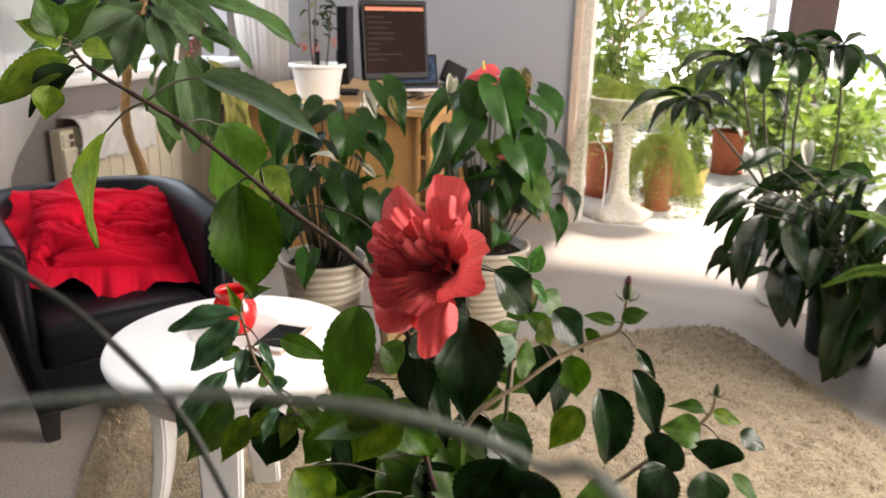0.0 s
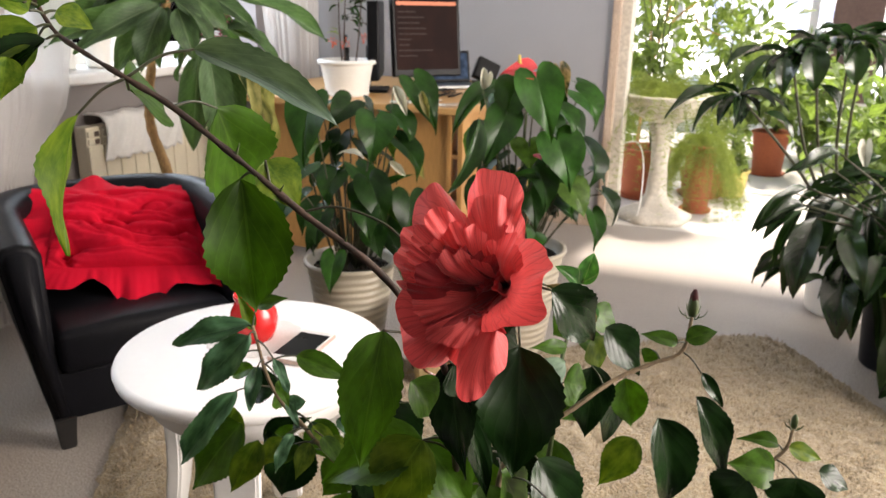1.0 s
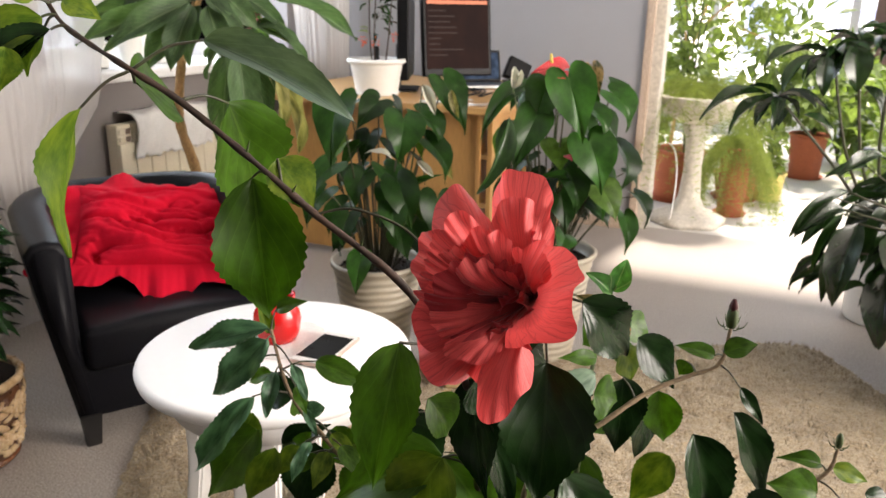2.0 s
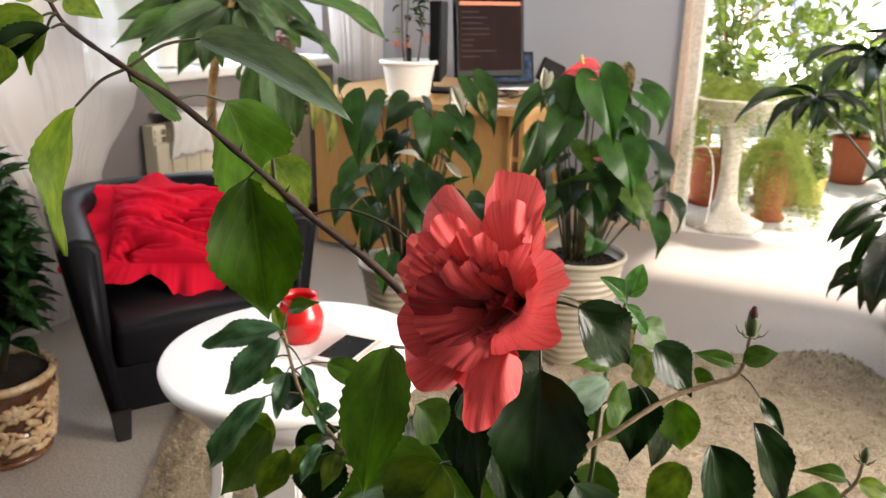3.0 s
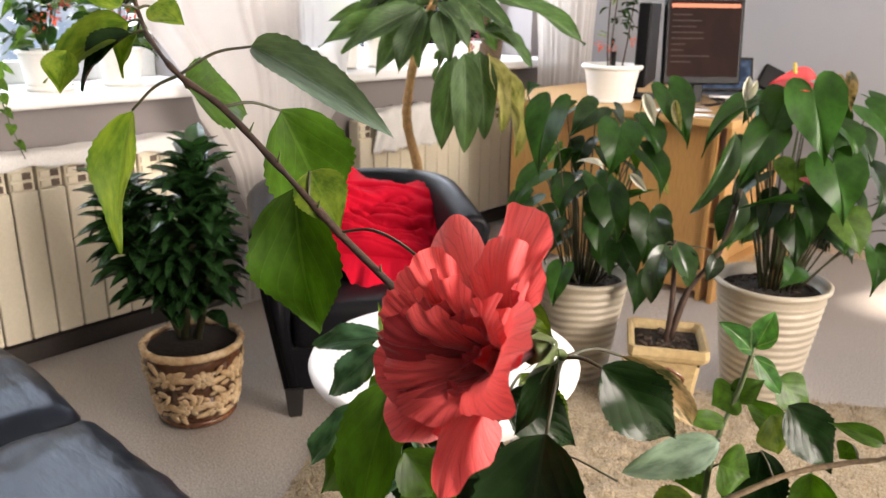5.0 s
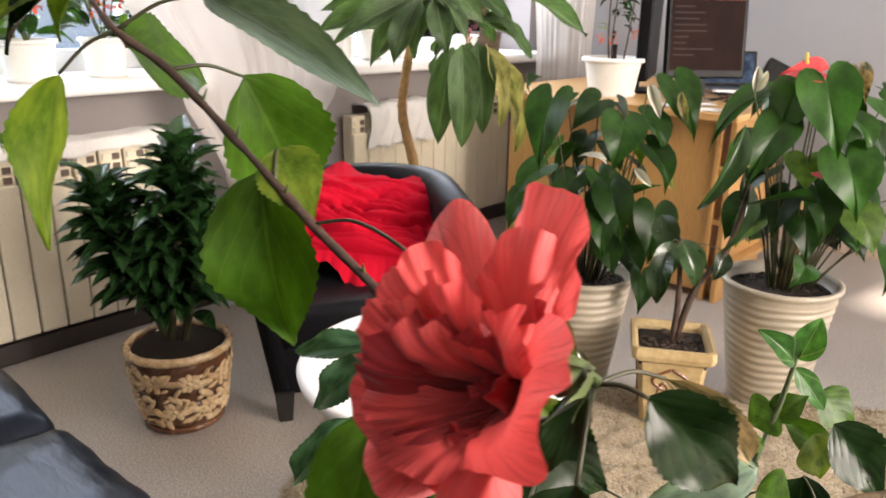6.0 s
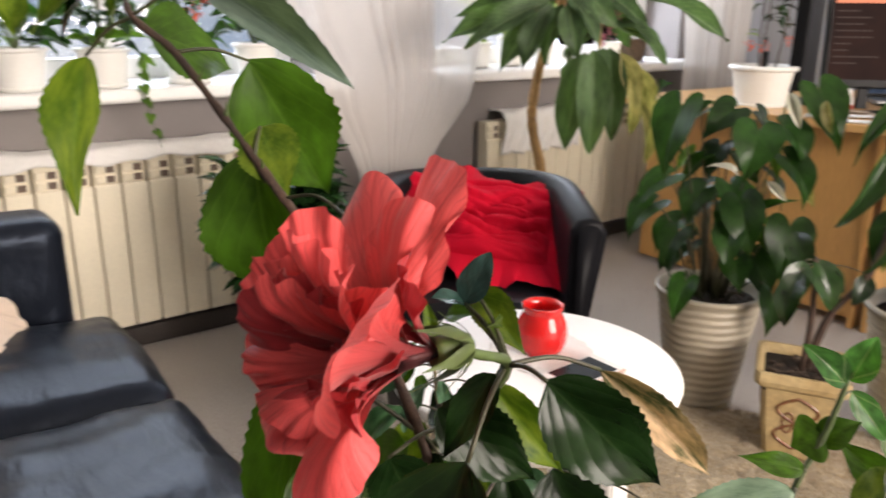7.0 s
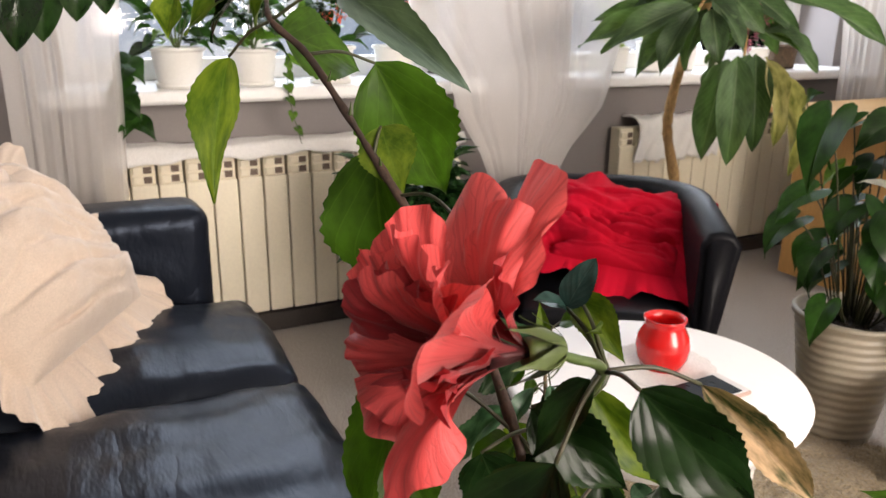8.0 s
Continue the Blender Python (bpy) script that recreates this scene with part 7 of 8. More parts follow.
def hib_leaf(base, tip, width, kind="green", up=None, stalk=None):
    """One leaf; up: where its face looks; stalk: the point of the branch from which its stalk springs."""
    k = hib_count[0]
    hib_count[0] += 1
    b, e = Vector(base), Vector(tip)
    if up is None:                         # leaves turn half to the room's light, half outward
        rnd = random.Random(k * 17 + 3)
        up = Vector((0.45, -0.60, 0.65)) + Vector((rnd.uniform(-0.35, 0.35), rnd.uniform(-0.3, 0.3), rnd.uniform(-0.25, 0.25)))
        e, width = b + (e - b) * 1.08, width * (0.82 if kind == "teal" else 1.10)
    ob = leaf(hib, HIB[kind][k % 3], b, e, width, up)
    if stalk is None:
        near_by = min(TWIGS, key=lambda q: (q - b).length + 0.5 * max(0.0, q.z - b.z))
        stalk = near_by if 0.006 < (near_by - b).length < 0.05 else None
    if stalk is not None:
        s = Vector(stalk)
        part("stalk", tube([s, s.lerp(b, 0.5) + Vector((0, 0, 0.10)) * (b - s).length, b], 0.0011, 0.0008, 6), M["stem_dark"], hib, smooth=True)
    return ob


# main branch and its side shoots
BR = [(-0.84, 1.30, 0.22), (-0.83, 1.22, 0.45), (-0.815, 1.05, 0.68), (-0.796, 0.955, 0.84), (-0.800, 0.941, 0.885), (-0.835, 0.934, 0.935), (-0.886, 0.923, 0.974), (-0.925, 0.913, 1.007), (-0.962, 0.903, 1.037), (-0.983, 0.890, 1.054), (-1.030, 0.900, 1.070), (-1.055, 0.908, 1.080), (-1.072, 0.912, 1.098)]
part("branch", twig(BR, 0.0025, 0.0010, 9, 7, 0.55), M["twig"], hib, "dark brown knotty branch", smooth=True)
part("branch", twig([(-0.83, 1.20, 0.50), (-0.86, 1.16, 0.56), (-0.98, 1.15, 0.620), (-1.03, 1.15, 0.66), (-1.075, 1.155, 0.70), (-1.100, 1.162, 0.765)], 0.0032, 0.0015, 8, 6, 0.4), M["twig_pale"], hib, "pale brown side branch", smooth=True)
part("branch", twig([(-0.835, 1.24, 0.40), (-0.83, 1.20, 0.55), (-0.815, 1.185, 0.66), (-0.760, 1.225, 0.705), (-0.725, 1.262, 0.728), (-0.690, 1.288, 0.742), (-0.663, 1.300, 0.756), (-0.657, 1.294, 0.798)], 0.0030, 0.0014, 8, 6, 0.4), M["twig_pale"], hib, "pale brown side branch with a bud", smooth=True)
part("branch", twig([(-0.82, 1.22, 0.48), (-0.785, 1.23, 0.62), (-0.777, 1.225, 0.74), (-0.772, 1.250, 0.79), (-0.768, 1.262, 0.832)], 0.0030, 0.0014, 8, 6, 0.3), M["stem"], hib, "green side shoot", smooth=True)
part("branch", twig([(-0.83, 1.25, 0.38), (-0.70, 1.28, 0.50), (-0.60, 1.30, 0.60), (-0.55, 1.325, 0.645), (-0.542, 1.33, 0.675)], 0.0035, 0.0014, 8, 6, 0.3), M["twig_pale"], hib, "pale brown side branch", smooth=True)
part("branch", twig([(-0.800, 0.945, 0.875), (-0.775, 0.950, 0.905), (-0.752, 0.946, 0.935), (-0.748, 0.930, 0.945), (-0.742, 0.915, 0.953)], 0.0024, 0.0015, 8, 6, 0.2), M["stem"], hib, "green flower stalk", smooth=True)
part("branch", twig([(-0.886, 0.923, 0.974), (-0.865, 0.930, 0.978), (-0.835, 0.930, 0.972), (-0.815, 0.925, 0.962)], 0.0009, 0.0008, 6, 6), M["stem_dark"], hib, smooth=True)
for a, b in (((-0.925, 0.913, 1.007), (-0.922, 0.913, 1.016)), ((-0.945, 0.908, 1.022), (-0.940, 0.909, 1.030)), ((-0.90, 0.92, 0.985), (-0.894, 0.917, 0.992)), ((-0.860, 0.93, 0.955), (-0.856, 0.926, 0.962))):
    part("stipule", tube([a, Vector(a).lerp(Vector(b), 0.5), b], 0.0012, 0.0002, 5), M["stem"], hib, smooth=True)

A_, C_, D_ = (-0.983, 0.890, 1.054), (-0.962, 0.903, 1.037), (-0.886, 0.923, 0.974)
FACE = (0.52, -0.74, 0.30)
hib_leaf((-1.003, 0.870, 1.034), (-1.012, 0.857, 0.948), 0.033, "pale", (-0.96, -0.28, -0.08), A_)
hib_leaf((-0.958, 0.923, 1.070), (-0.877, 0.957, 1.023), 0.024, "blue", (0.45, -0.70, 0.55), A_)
hib_leaf((-0.988, 0.897, 1.046), (-1.007, 0.950, 1.024), 0.050, "green", (0.45, -0.75, 0.45), A_)
hib_leaf((-0.957, 0.940, 1.032), (-0.988, 1.000, 0.946), 0.062, "green", (0.72, -0.45, 0.25), C_)
hib_leaf((-0.936, 0.932, 0.989), (-0.947, 0.956, 0.885), 0.059, "green", FACE, (-0.912, 0.916, 0.996))
hib_leaf((-0.912, 0.925, 1.004), (-0.890, 0.928, 0.972), 0.032, "pale", (0.7, -0.5, 0.3), (-0.905, 0.918, 0.990))
hib_leaf((-0.820, 0.901, 0.914), (-0.828, 0.882, 0.828), 0.040, "green", (0.25, -0.85, 0.3), (-0.800, 0.941, 0.885))
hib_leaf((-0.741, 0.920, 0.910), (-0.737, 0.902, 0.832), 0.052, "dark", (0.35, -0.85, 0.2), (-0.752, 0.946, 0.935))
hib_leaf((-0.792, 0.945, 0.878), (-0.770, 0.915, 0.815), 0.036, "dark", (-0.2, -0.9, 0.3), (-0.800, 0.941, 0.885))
hib_leaf((-1.0620, 0.9020, 1.0810), (-1.1020, 0.8650, 1.0450), 0.0300, "pale")
hib_leaf((-1.0510, 0.8980, 1.0740), (-1.0760, 0.8760, 1.0410), 0.0252, "dark")
hib_leaf((-1.0600, 0.9170, 1.0910), (-1.0450, 0.9300, 1.0800), 0.0259, "pale")
hib_leaf((-1.0640, 0.9000, 1.0910), (-1.0850, 0.8810, 1.1070), 0.0257, "pale")
hib_leaf((-1.0770, 0.9150, 1.0730), (-1.0860, 0.9070, 1.0460), 0.0199, "pale")
hib_leaf((-1.0660, 0.8980, 1.0960), (-1.0730, 0.8920, 1.1280), 0.0258, "green")
hib_leaf((-1.0810, 0.9110, 1.0920), (-1.0560, 0.9340, 1.1220), 0.0266, "green")
hib_leaf((-1.0260, 0.8470, 1.0670), (-1.0290, 0.8420, 1.0450), 0.0195, "pale")
# near the flower
part("branch", twig([(-0.775, 0.950, 0.905), (-0.768, 0.962, 0.923), (-0.795, 0.970, 0.930), (-0.8012, 0.9651, 0.939)], 0.0016, 0.0009, 7, 5), M["stem_dark"], hib, smooth=True)
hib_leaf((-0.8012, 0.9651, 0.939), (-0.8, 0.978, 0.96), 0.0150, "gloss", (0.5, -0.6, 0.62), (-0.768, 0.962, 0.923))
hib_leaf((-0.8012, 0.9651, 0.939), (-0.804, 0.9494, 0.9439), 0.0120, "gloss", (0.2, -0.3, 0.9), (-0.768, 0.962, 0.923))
hib_leaf((-0.805, 0.974, 0.941), (-0.777, 0.979, 0.92), 0.0190, "pale", (0.75, -0.5, 0.4), (-0.768, 0.962, 0.923))
hib_leaf((-0.7880, 0.9700, 0.9330), (-0.7700, 0.9600, 0.9400), 0.0085, "pale", (0.5, -0.6, 0.62), (-0.768, 0.962, 0.923))
hib_leaf((-0.7300, 0.9450, 0.9380), (-0.7095, 0.9860, 0.8915), 0.0345, "dark", (0.82, -0.55, 0.05), (-0.752, 0.946, 0.935))
hib_leaf((-0.7430, 0.9870, 0.9250), (-0.7190, 1.0340, 0.8715), 0.0170, "dry", (0.75, -0.5, 0.35), (-0.752, 0.946, 0.935))
hib_leaf((-0.7540, 0.9420, 0.9320), (-0.7620, 0.9260, 0.9000), 0.0149, "dark")
hib_leaf((-0.8010, 0.9810, 0.8960), (-0.7860, 1.0120, 0.8490), 0.0212, "pale")
# S
hib_leaf((-1.1010, 1.1600, 0.7670), (-1.1740, 1.1310, 0.7430), 0.0342, "teal")
hib_leaf((-1.0910, 1.1420, 0.7640), (-1.1420, 1.1220, 0.7030), 0.0457, "teal")
hib_leaf((-1.1020, 1.1270, 0.7030), (-1.1590, 1.1050, 0.6190), 0.0376, "teal")
hib_leaf((-1.1190, 1.1740, 0.6780), (-1.0820, 1.1880, 0.6880), 0.0399, "dark")
hib_leaf((-1.0560, 1.1770, 0.7310), (-1.0010, 1.1980, 0.7040), 0.0263, "green")
hib_leaf((-1.1110, 1.1880, 0.7760), (-1.0810, 1.1990, 0.7860), 0.0179, "green")
hib_leaf((-1.1120, 1.1770, 0.7530), (-1.1240, 1.1720, 0.7930), 0.0141, "pale")
hib_leaf((-1.1050, 1.1370, 0.6580), (-1.1570, 1.1170, 0.5780), 0.0616, "green")
hib_leaf((-1.0770, 1.1260, 0.6500), (-1.1060, 1.1150, 0.5890), 0.0318, "pale")
hib_leaf((-1.0700, 1.1930, 0.6200), (-1.0890, 1.1860, 0.5430), 0.0578, "dark")
hib_leaf((-1.0920, 1.2060, 0.6480), (-1.0720, 1.2140, 0.6520), 0.0260, "teal")
hib_leaf((-1.0540, 1.2100, 0.6360), (-1.0400, 1.2150, 0.5840), 0.0406, "green")
hib_leaf((-1.1540, 1.1930, 0.6370), (-1.1760, 1.1840, 0.5910), 0.0422, "pale")
hib_leaf((-0.9870, 1.1720, 0.6240), (-1.0170, 1.1600, 0.5770), 0.0448, "green")
hib_leaf((-1.1310, 1.2120, 0.5860), (-1.0790, 1.2320, 0.6180), 0.0326, "dark")
hib_leaf((-1.0420, 1.2360, 0.6240), (-1.0180, 1.2450, 0.6020), 0.0277, "teal")
rnd = random.Random(91)
S_LINE = [Vector(q) for q in ((-0.98, 1.15, 0.620), (-1.03, 1.15, 0.66), (-1.075, 1.155, 0.70), (-1.100, 1.162, 0.765))]
for k in range(22):
    q = rnd.random() * 2.99
    s = S_LINE[int(q)].lerp(S_LINE[int(q) + 1], q - int(q))
    a = rnd.uniform(0, 6.28)
    out = Vector((math.cos(a), 0.6 * math.sin(a), rnd.uniform(-0.5, 0.25)))
    b = s + out * rnd.uniform(0.015, 0.035)
    ln = rnd.uniform(0.026, 0.046)
    hib_leaf(b, b + (out + Vector((0, 0, -0.75))).normalized() * ln, ln * rnd.uniform(0.42, 0.55), ("teal", "green", "pale", "green")[k % 4], stalk=s)
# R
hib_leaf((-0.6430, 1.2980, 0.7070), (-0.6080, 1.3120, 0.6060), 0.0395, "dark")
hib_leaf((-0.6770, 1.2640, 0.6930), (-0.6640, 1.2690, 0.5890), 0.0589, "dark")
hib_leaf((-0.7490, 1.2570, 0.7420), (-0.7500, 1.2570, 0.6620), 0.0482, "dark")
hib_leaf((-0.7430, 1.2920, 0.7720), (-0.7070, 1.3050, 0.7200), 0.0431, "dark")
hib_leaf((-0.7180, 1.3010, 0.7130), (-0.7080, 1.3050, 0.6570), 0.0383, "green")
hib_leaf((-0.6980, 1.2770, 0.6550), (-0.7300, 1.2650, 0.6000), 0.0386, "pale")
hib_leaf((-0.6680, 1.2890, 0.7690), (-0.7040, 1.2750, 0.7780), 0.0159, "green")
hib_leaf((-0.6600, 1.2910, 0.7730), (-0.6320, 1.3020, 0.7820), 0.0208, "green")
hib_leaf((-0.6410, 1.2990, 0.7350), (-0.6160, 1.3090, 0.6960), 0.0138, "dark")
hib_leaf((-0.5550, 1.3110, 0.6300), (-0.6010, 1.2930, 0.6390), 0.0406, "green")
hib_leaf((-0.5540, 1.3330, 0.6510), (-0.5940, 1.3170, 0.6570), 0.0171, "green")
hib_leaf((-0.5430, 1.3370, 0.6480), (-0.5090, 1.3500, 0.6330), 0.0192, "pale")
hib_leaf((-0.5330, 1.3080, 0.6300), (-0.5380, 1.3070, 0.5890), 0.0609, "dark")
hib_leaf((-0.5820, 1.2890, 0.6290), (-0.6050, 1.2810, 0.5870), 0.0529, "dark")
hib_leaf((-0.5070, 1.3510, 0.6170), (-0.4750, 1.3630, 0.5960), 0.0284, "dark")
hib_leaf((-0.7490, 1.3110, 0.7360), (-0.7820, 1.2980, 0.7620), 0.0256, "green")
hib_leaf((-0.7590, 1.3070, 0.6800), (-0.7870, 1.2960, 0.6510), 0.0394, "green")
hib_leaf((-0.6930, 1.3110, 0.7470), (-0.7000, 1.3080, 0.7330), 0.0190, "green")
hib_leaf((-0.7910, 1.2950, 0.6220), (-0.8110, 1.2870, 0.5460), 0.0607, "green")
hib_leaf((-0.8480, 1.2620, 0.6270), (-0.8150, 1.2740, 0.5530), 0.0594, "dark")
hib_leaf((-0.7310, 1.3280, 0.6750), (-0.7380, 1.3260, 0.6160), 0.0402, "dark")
# V
hib_leaf((-0.7660, 1.2580, 0.8300), (-0.7580, 1.2650, 0.8600), 0.0210, "var")
hib_leaf((-0.7680, 1.2570, 0.8270), (-0.7880, 1.2380, 0.8510), 0.0184, "var")
hib_leaf((-0.7730, 1.2790, 0.8130), (-0.7540, 1.2960, 0.7800), 0.0174, "var")
hib_leaf((-0.7730, 1.2510, 0.7890), (-0.7870, 1.2390, 0.7780), 0.0321, "green")
hib_leaf((-0.7750, 1.2500, 0.7840), (-0.7580, 1.2650, 0.8000), 0.0214, "green")
hib_leaf((-0.7710, 1.2270, 0.7720), (-0.8000, 1.2010, 0.7770), 0.0157, "green")
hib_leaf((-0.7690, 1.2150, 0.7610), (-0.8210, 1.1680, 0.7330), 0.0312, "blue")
hib_leaf((-0.7860, 1.2400, 0.7150), (-0.8040, 1.2240, 0.7030), 0.0334, "green")
hib_leaf((-0.7710, 1.2270, 0.7330), (-0.7520, 1.2440, 0.7220), 0.0430, "green")
hib_leaf((-0.7560, 1.2940, 0.7570), (-0.7480, 1.3010, 0.7210), 0.0398, "pale")
hib_leaf((-0.7910, 1.2350, 0.6850), (-0.8210, 1.2090, 0.6600), 0.0339, "pale")
hib_leaf((-0.7620, 1.3160, 0.7810), (-0.7390, 1.3360, 0.7520), 0.0345, "green")
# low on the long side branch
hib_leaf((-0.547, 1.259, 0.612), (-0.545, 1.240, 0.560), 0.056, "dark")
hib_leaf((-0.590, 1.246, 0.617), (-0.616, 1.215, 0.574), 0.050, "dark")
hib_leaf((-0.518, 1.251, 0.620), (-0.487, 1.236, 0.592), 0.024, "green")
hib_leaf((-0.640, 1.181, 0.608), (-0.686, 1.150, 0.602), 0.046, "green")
# bottom
hib_leaf((-0.8290, 0.9890, 0.7870), (-0.8960, 0.9630, 0.7510), 0.0474, "green")
hib_leaf((-0.8220, 0.9700, 0.8000), (-0.8520, 0.9580, 0.7420), 0.0496, "pale")
hib_leaf((-0.8290, 0.9890, 0.7870), (-0.7970, 1.0010, 0.7340), 0.0474, "green")
hib_leaf((-0.8860, 1.0310, 0.7740), (-0.9040, 1.0240, 0.7200), 0.0332, "green")
hib_leaf((-0.8080, 0.9970, 0.8430), (-0.7850, 1.0060, 0.7440), 0.0287, "dark")
hib_leaf((-0.7710, 0.9290, 0.9150), (-0.7540, 0.9620, 0.8810), 0.0268, "dark")
hib_leaf((-0.7940, 0.8820, 0.8950), (-0.7880, 0.8940, 0.8690), 0.0252, "green")
hib_leaf((-0.7790, 0.9120, 0.8950), (-0.7740, 0.9220, 0.8700), 0.0252, "dark")
# the full lower foliage
rnd = random.Random(52)
for k in range(46):
    t = rnd.random()
    b = Vector((rnd.uniform(-1.00, -0.74), 1.02 + 0.20 * t + rnd.uniform(-0.06, 0.06), rnd.uniform(0.56, 0.72) - 0.04 * t))
    a = rnd.uniform(0, 6.28)
    ln = rnd.uniform(0.065, 0.10)
    e = b + Vector((0.45 * math.cos(a), 0.35 * math.sin(a), -0.85)).normalized() * ln
    hib_leaf(b, e, ln * rnd.uniform(0.55, 0.72), ("green", "pale", "green", "dark", "green")[k % 5], stalk=(-0.83 + 0.3 * (b.x + 0.83), b.y + 0.05, b.z - 0.02))
for b, e in (((-0.657, 1.294, 0.798), (-0.659, 1.296, 0.824)), ((-0.542, 1.33, 0.675), (-0.541, 1.331, 0.692)), ((-0.768, 1.262, 0.832), (-0.767, 1.264, 0.848))):
    bv, ev = Vector(b), Vector(e)
    ln = (ev - bv).length
    bud = part("bud", lathe([(0.0, 0.0), (0.17 * ln, 0.05 * ln), (0.22 * ln, 0.35 * ln), (0.19 * ln, 0.7 * ln), (0.08 * ln, 0.95 * ln), (0.0, ln)], 14, b, lambda r, z, a: r * (1 + 0.08 * math.sin(5 * a))), M["stem"], hib, "closed green bud", smooth=True)
    if ln > 0.02:
        part("bud_tip", lathe([(0.0, 0.6 * ln), (0.17 * ln, 0.66 * ln), (0.16 * ln, 0.9 * ln), (0.07 * ln, 1.15 * ln), (0.0, 1.16 * ln)], 14, b, lambda r, z, a: r * (1 + 0.10 * math.sin(5 * a + z * 200))), M["petal_deep"], bud, "dark red petals showing", smooth=True)
    for k in range(6):
        a = k * 1.047
        o = Vector((math.cos(a), math.sin(a), 0))
        part("sepal", tube([bv + o * 0.2 * ln, bv + o * 0.42 * ln + Vector((0, 0, 0.1 * ln)), bv + o * 0.55 * ln + Vector((0, 0, 0.35 * ln))], 0.0009, 0.0003, 5), M["stem"], bud, smooth=True)

# the double flower
CAL, AXIS = Vector((-0.742, 0.913, 0.954)), Vector((-0.16, -0.98, 0.02)).normalized()
FUP = (Vector((0, 0, 1)) - AXIS * AXIS.z).normalized()
FRI = FUP.cross(-AXIS).normalized() * -1     # to the right for one who looks into the flower
flower = part("flower", lathe([(0.0, 0.0), (0.0025, 0.001), (0.0045, 0.005), (0.0050, 0.010), (0.0050, 0.013), (0.0, 0.010)], 20), M["calyx"], hib, "double red hibiscus flower, fully open", smooth=True)
flower.matrix_basis = Matrix.Translation(CAL - AXIS * 0.006) @ AXIS.to_track_quat("Z", "Y").to_matrix().to_4x4()
FINV = flower.matrix_basis.inverted()


def through_points(pts, s):
    """A smooth line through a few points, s from 0 to 1."""
    q = s * (len(pts) - 1)
    i = min(int(q), len(pts) - 2)
    t = q - i
    p1, p2 = pts[i], pts[i + 1]
    p0 = pts[i - 1] if i else p1 + (p1 - p2)
    p3 = pts[i + 2] if i + 2 < len(pts) else p2 + (p2 - p1)
    return 0.5 * (2 * p1 + (p2 - p0) * t + (2 * p0 - 5 * p1 + 4 * p2 - p3) * t * t + (3 * p1 - p0 - 3 * p2 + p3) * t ** 3)


def petal(root, rim, flare, ruffle, seed, deep=False, cup=0.0, narrow=0.45, bow=0.22):
    """A crinkled petal from its root to a wavy rim; flare: how far it bows towards the flower's mouth."""
    pts = [Vector(q) for q in rim]
    root = Vector(root)
    mid = through_points(pts, 0.5)
    ln = (mid - root).length
    side = (pts[-1] - pts[0]).normalized()
    face = side.cross((mid - root).normalized())
    if face.dot(AXIS) < 0:
        face = -face
    r = random.Random(seed)
    p1, p2 = r.uniform(0, 6.28), r.uniform(0, 6.28)

    def bowed(end, t):
        """Along a meridian that leaves the root towards the mouth and bends outward."""
        d = end - root
        ahead = d.dot(AXIS)
        ctrl = root + AXIS * (0.62 * max(ahead, 0.0) + bow * ln) + (d - AXIS * ahead) * 0.42
        return root * (1 - t) ** 2 + ctrl * 2 * t * (1 - t) + end * t * t

    def f(u, v):
        s = u * 2 - 1
        edge = through_points(pts, u)
        round_off = 1 - 0.12 * abs(s) ** 5 * v + 0.10 * v * noise.noise(Vector((s * 2.2, seed * 1.7, 0))) + 0.018 * v * noise.noise(Vector((s * 6, seed, 2)))
        t = v * round_off
        q, m = bowed(edge, t), bowed(mid, v)
        # a narrow claw that widens at once
        claw = 1 - narrow * (1 - v) ** 1.6
        q = m + (q - m) * claw
        lift = 0.5 * flare * ln * math.sin(math.pi * v ** 0.8) - cup * ln * (1 - s * s) * v
        k = max(0.0, v - 0.40) / 0.60
        lift += ruffle * 3.0 * k * k * noise.noise(Vector((s * 1.5 + seed * 3.1, 0.4 + 0.5 * v, 0.7))) + ruffle * 1.7 * k ** 3 * noise.noise(Vector((s * 4.2 + seed, 0.3, p1)))
        lift += 0.0019 * v * noise.noise(Vector((s * 1.8 + p2, v * 5, seed)))
        curl = -0.35 * ruffle * max(0.0, v - 0.85) / 0.15
        return FINV @ (q + face * (lift + curl))

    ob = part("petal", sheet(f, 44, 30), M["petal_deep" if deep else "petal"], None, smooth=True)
    ob.parent = flower
    return ob


throat = part("throat", lathe([(0.003, 0.0), (0.005, 0.004), (0.008, 0.010), (0.010, 0.016), (0.008, 0.015), (0.006, 0.009), (0.003, 0.004)], 28, (0, 0, 0.010), lambda r, z, a: r * 0.42 * (1 + 0.12 * math.sin(5 * a)), True), M["petal_deep"], None, "deep red throat", smooth=True)
throat.parent = flower
ROOT = CAL + AXIS * 0.004
IN = CAL + AXIS * 0.012
# the five large outer petals
petal(ROOT, [(-0.786, 0.925, 0.990), (-0.766, 0.929, 1.012), (-0.746, 0.917, 1.004), (-0.737, 0.908, 0.984)], 0.10, 0.0034, 3)
petal(ROOT, [(-0.750, 0.868, 0.938), (-0.722, 0.855, 0.956), (-0.712, 0.858, 0.976), (-0.720, 0.872, 0.988), (-0.738, 0.894, 0.990)], 0.05, 0.0026, 4, bow=0.34)
petal(ROOT, [(-0.764, 0.876, 0.926), (-0.760, 0.862, 0.908), (-0.748, 0.860, 0.902), (-0.737, 0.870, 0.917), (-0.738, 0.880, 0.932)], 0.10, 0.0034, 5, narrow=0.8)
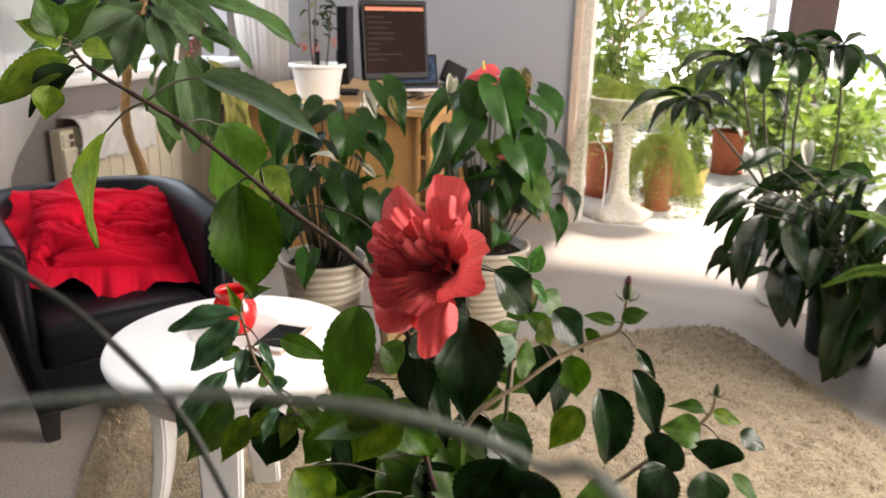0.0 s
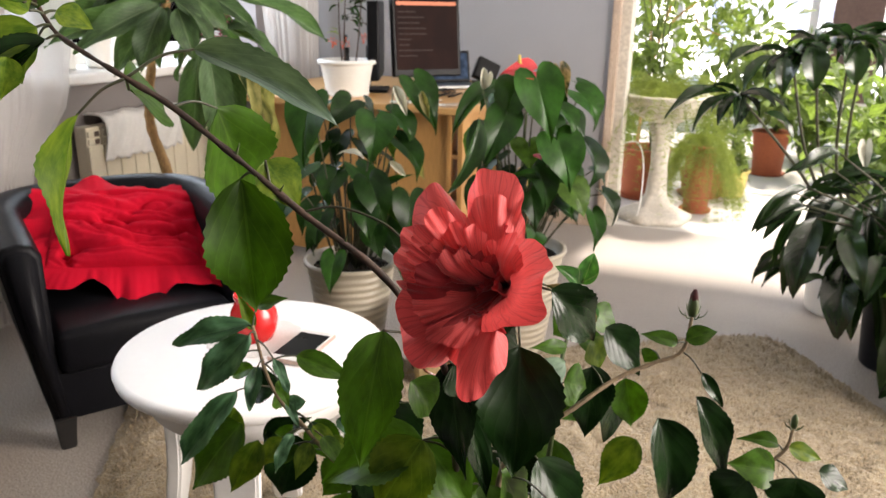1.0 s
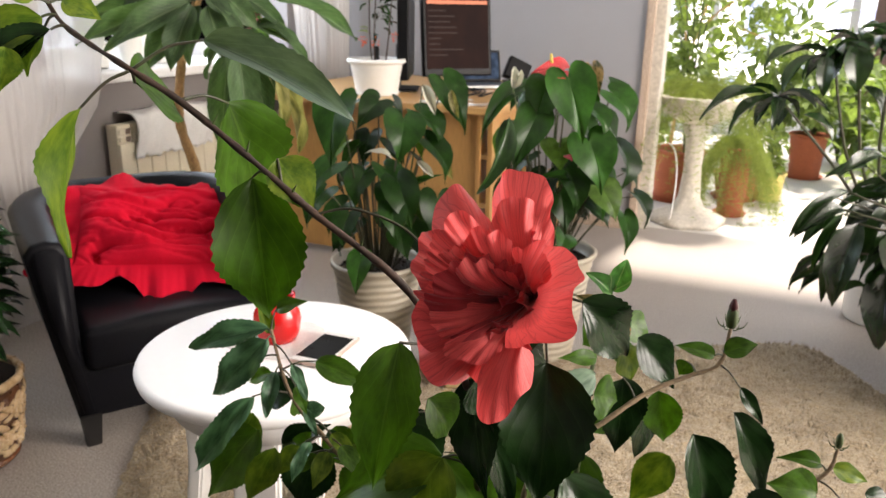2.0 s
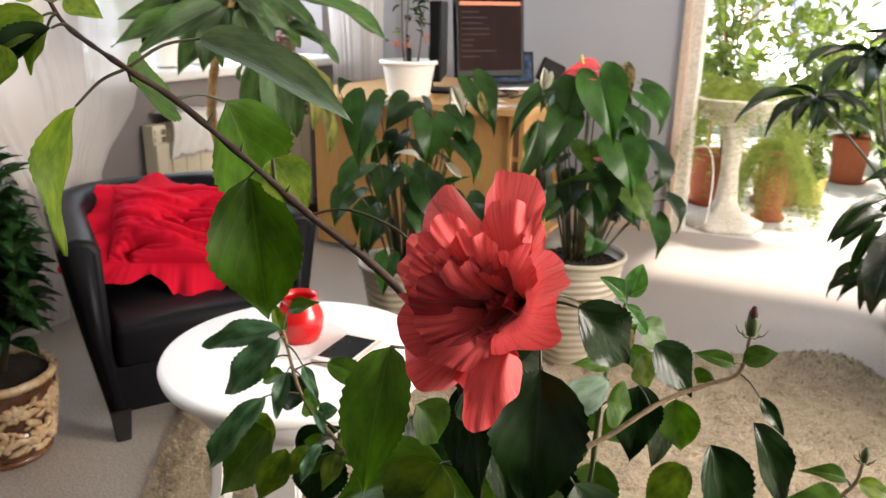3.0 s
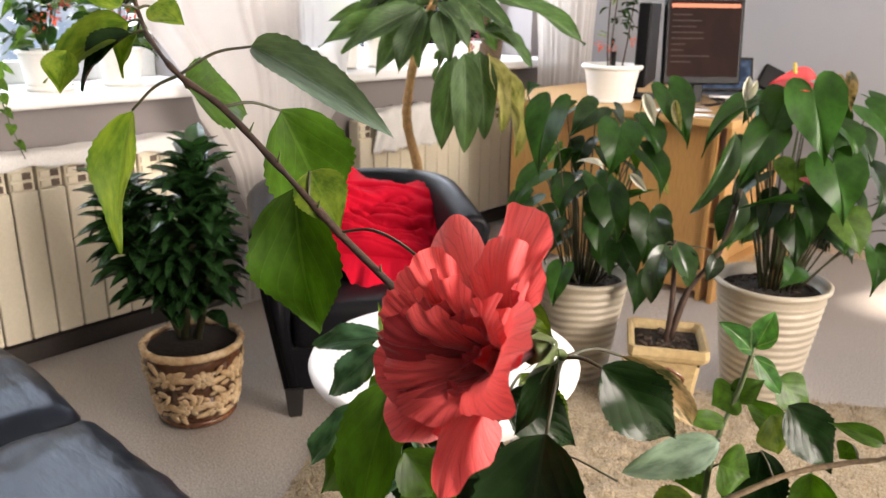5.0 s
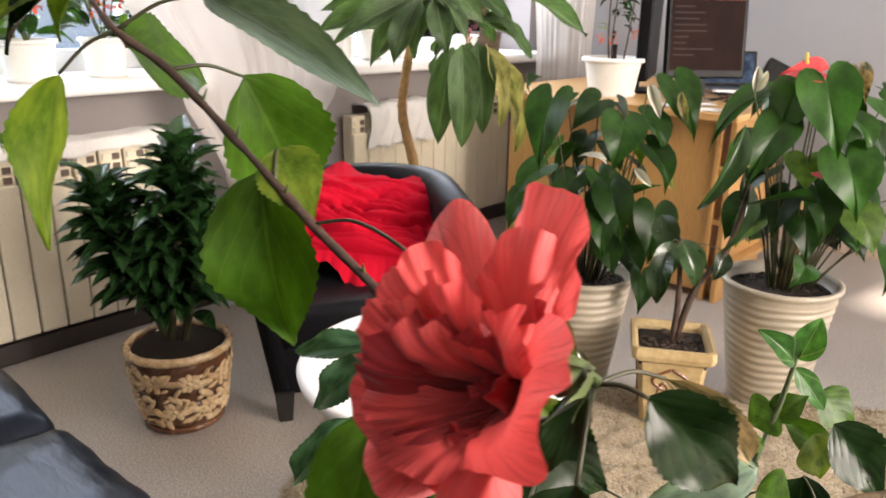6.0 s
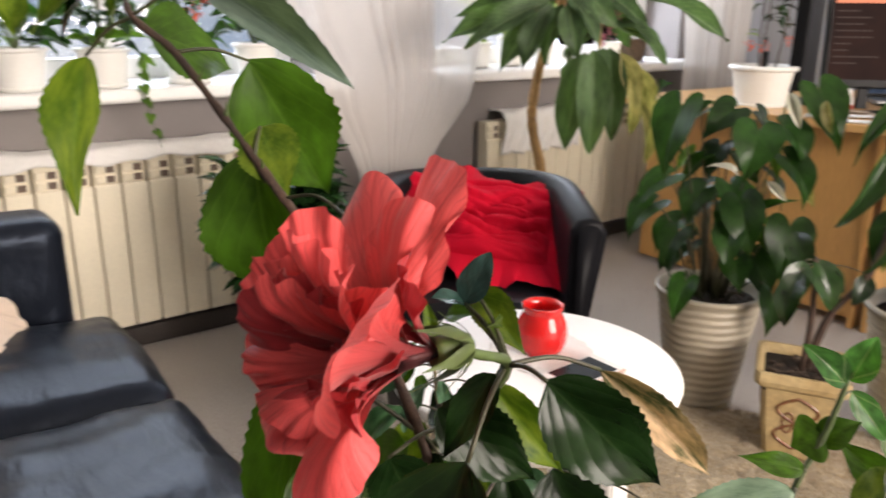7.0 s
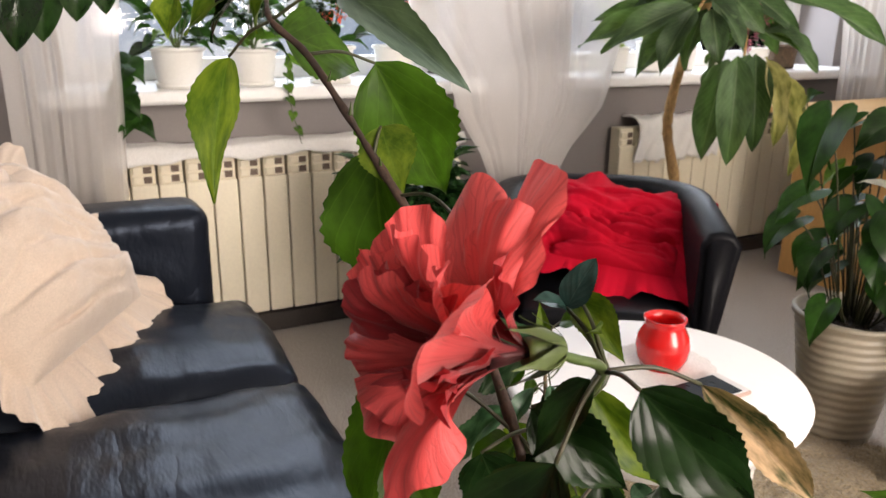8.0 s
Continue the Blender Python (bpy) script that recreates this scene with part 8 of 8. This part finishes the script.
petal(ROOT, [(-0.800, 0.882, 0.950), (-0.796, 0.870, 0.930), (-0.786, 0.868, 0.913), (-0.774, 0.880, 0.910), (-0.762, 0.889, 0.924)], 0.16, 0.0045, 6)
petal(ROOT, [(-0.800, 0.889, 0.962), (-0.804, 0.893, 0.976), (-0.802, 0.904, 0.989), (-0.794, 0.924, 0.999), (-0.780, 0.922, 0.992)], 0.16, 0.0045, 7)
# the second whorl
petal(IN, [(-0.776, 0.902, 0.988), (-0.764, 0.912, 1.001), (-0.750, 0.912, 0.996), (-0.743, 0.907, 0.980)], 0.04, 0.0034, 8, cup=-0.10)
petal(IN, [(-0.799, 0.871, 0.960), (-0.800, 0.878, 0.976), (-0.794, 0.888, 0.988), (-0.782, 0.900, 0.988)], 0.10, 0.0070, 9, cup=0.10)
petal(IN, [(-0.797, 0.866, 0.959), (-0.792, 0.861, 0.942), (-0.780, 0.864, 0.930), (-0.766, 0.872, 0.932), (-0.748, 0.886, 0.944)], 0.14, 0.0055, 10, cup=0.06)
petal(IN, [(-0.772, 0.886, 0.986), (-0.757, 0.866, 0.976), (-0.744, 0.880, 0.973), (-0.738, 0.898, 0.976)], -0.06, 0.0034, 11, cup=0.12)
petal(IN, [(-0.792, 0.872, 0.982), (-0.783, 0.876, 0.996), (-0.770, 0.890, 0.994)], -0.05, 0.0055, 12, cup=0.10)
petal(IN, [(-0.778, 0.856, 0.940), (-0.760, 0.862, 0.932), (-0.744, 0.880, 0.942)], 0.03, 0.0045, 13, cup=0.10)
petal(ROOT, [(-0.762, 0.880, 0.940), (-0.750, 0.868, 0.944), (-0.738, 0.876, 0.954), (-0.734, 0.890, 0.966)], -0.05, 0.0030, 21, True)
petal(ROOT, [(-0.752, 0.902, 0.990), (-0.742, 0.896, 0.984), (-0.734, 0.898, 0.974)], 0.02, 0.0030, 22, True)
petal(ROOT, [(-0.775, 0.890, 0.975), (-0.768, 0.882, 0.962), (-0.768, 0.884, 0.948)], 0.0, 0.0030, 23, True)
# the crumpled heart, in the deeper red that also carries its shade
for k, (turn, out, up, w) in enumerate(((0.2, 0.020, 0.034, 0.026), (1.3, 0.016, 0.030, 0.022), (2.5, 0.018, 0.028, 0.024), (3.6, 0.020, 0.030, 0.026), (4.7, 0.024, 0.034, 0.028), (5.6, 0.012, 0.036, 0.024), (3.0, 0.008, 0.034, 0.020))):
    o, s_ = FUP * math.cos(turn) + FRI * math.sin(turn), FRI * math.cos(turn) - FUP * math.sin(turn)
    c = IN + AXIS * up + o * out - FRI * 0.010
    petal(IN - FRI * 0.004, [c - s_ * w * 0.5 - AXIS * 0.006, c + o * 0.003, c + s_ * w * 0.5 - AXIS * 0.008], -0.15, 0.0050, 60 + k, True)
for k, (turn, out, up, w) in enumerate(((3.5, 0.034, 0.030, 0.030), (4.1, 0.038, 0.036, 0.032), (4.7, 0.032, 0.042, 0.030), (5.2, 0.040, 0.030, 0.032), (5.8, 0.034, 0.034, 0.030), (0.35, 0.030, 0.028, 0.026), (4.4, 0.022, 0.046, 0.026), (5.5, 0.024, 0.042, 0.026))):
    o, s_ = FUP * math.cos(turn) + FRI * math.sin(turn), FRI * math.cos(turn) - FUP * math.sin(turn)
    c = IN + AXIS * up + o * out
    petal(IN, [c - s_ * w * 0.55 - AXIS * 0.008, c - s_ * w * 0.2 + o * 0.004, c + s_ * w * 0.2 + o * 0.005 + AXIS * 0.004, c + s_ * w * 0.55 - AXIS * 0.006], -0.05, 0.0042, 80 + k, cup=0.06 * (-1) ** k)
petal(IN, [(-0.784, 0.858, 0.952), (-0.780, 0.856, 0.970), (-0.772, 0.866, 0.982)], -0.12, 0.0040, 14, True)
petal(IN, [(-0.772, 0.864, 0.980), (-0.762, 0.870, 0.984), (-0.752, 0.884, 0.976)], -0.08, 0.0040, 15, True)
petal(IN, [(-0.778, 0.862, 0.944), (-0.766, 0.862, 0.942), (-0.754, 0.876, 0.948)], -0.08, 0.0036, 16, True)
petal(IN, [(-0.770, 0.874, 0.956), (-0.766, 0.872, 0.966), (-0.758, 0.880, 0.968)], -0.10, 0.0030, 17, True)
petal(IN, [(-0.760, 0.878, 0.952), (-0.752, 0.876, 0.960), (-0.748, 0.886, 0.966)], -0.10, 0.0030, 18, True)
petal(IN, [(-0.794, 0.864, 0.968), (-0.790, 0.868, 0.980), (-0.780, 0.874, 0.984)], -0.06, 0.0044, 19)
def sepal(turn, ln, width, spread):
    """A pointed sepal that hugs the foot of the petals."""
    def f(u, v):
        r = 0.0036 + 0.0040 * math.sin(math.pi * 0.5 * min(1.0, v * 2.2)) + spread * v * v
        w = width * (0.55 + 0.45 * math.sin(math.pi * min(1.0, v * 1.6))) * (1 - v) ** 0.75
        a = turn + (u - 0.5) * w / r
        o = FUP * math.cos(a) + FRI * math.sin(a)
        return FINV @ (CAL - AXIS * 0.007 + o * (r + 0.0006 * abs(u - 0.5)) + AXIS * ln * v)

    ob = part("sepal", sheet(f, 6, 12), M["calyx"], None, "pointed green sepal", smooth=True)
    ob.parent = flower


for k in range(5):
    sepal(radians(72 * k + 20), 0.023, 0.0095, 0.0035)
for k in range(7):
    sepal(radians(51.4 * k), 0.012, 0.0022, 0.006)

# slender stems close in front
near = thing("leaning_stems", (-0.84, 1.30, 0.24), "two slender dark stems leaning out over the sofa", "plant stem")
part("stem", tube([(-0.84, 1.28, 0.25), (-0.83, 1.1, 0.55), (-0.75, 0.72, 0.86), (-0.6683, 0.5409, 0.9788), (-0.6673, 0.5287, 1.0238), (-0.6726, 0.5272, 1.0408), (-0.6814, 0.5284, 1.0531), (-0.6909, 0.5282, 1.0621), (-0.7024, 0.5275, 1.0715), (-0.7176, 0.5271, 1.0787), (-0.7332, 0.5271, 1.0843)], 0.0008, 0.0007, 7, 6), M["stem_near"], near, "slender dark brown stem", smooth=True)
part("stem", tube([(-0.82, 1.28, 0.25), (-0.7, 0.95, 0.62), (-0.585, 0.62, 0.94), (-0.5984, 0.4895, 1.0788), (-0.6075, 0.4865, 1.0855), (-0.6149, 0.4841, 1.0891), (-0.623, 0.4811, 1.0914), (-0.6332, 0.478, 1.0922), (-0.6433, 0.4745, 1.0919), (-0.6542, 0.4714, 1.0903), (-0.6636, 0.4697, 1.0879)], 0.0007, 0.0006, 9, 6), M["stem_smooth"], near, "smooth grey-green stem", smooth=True)
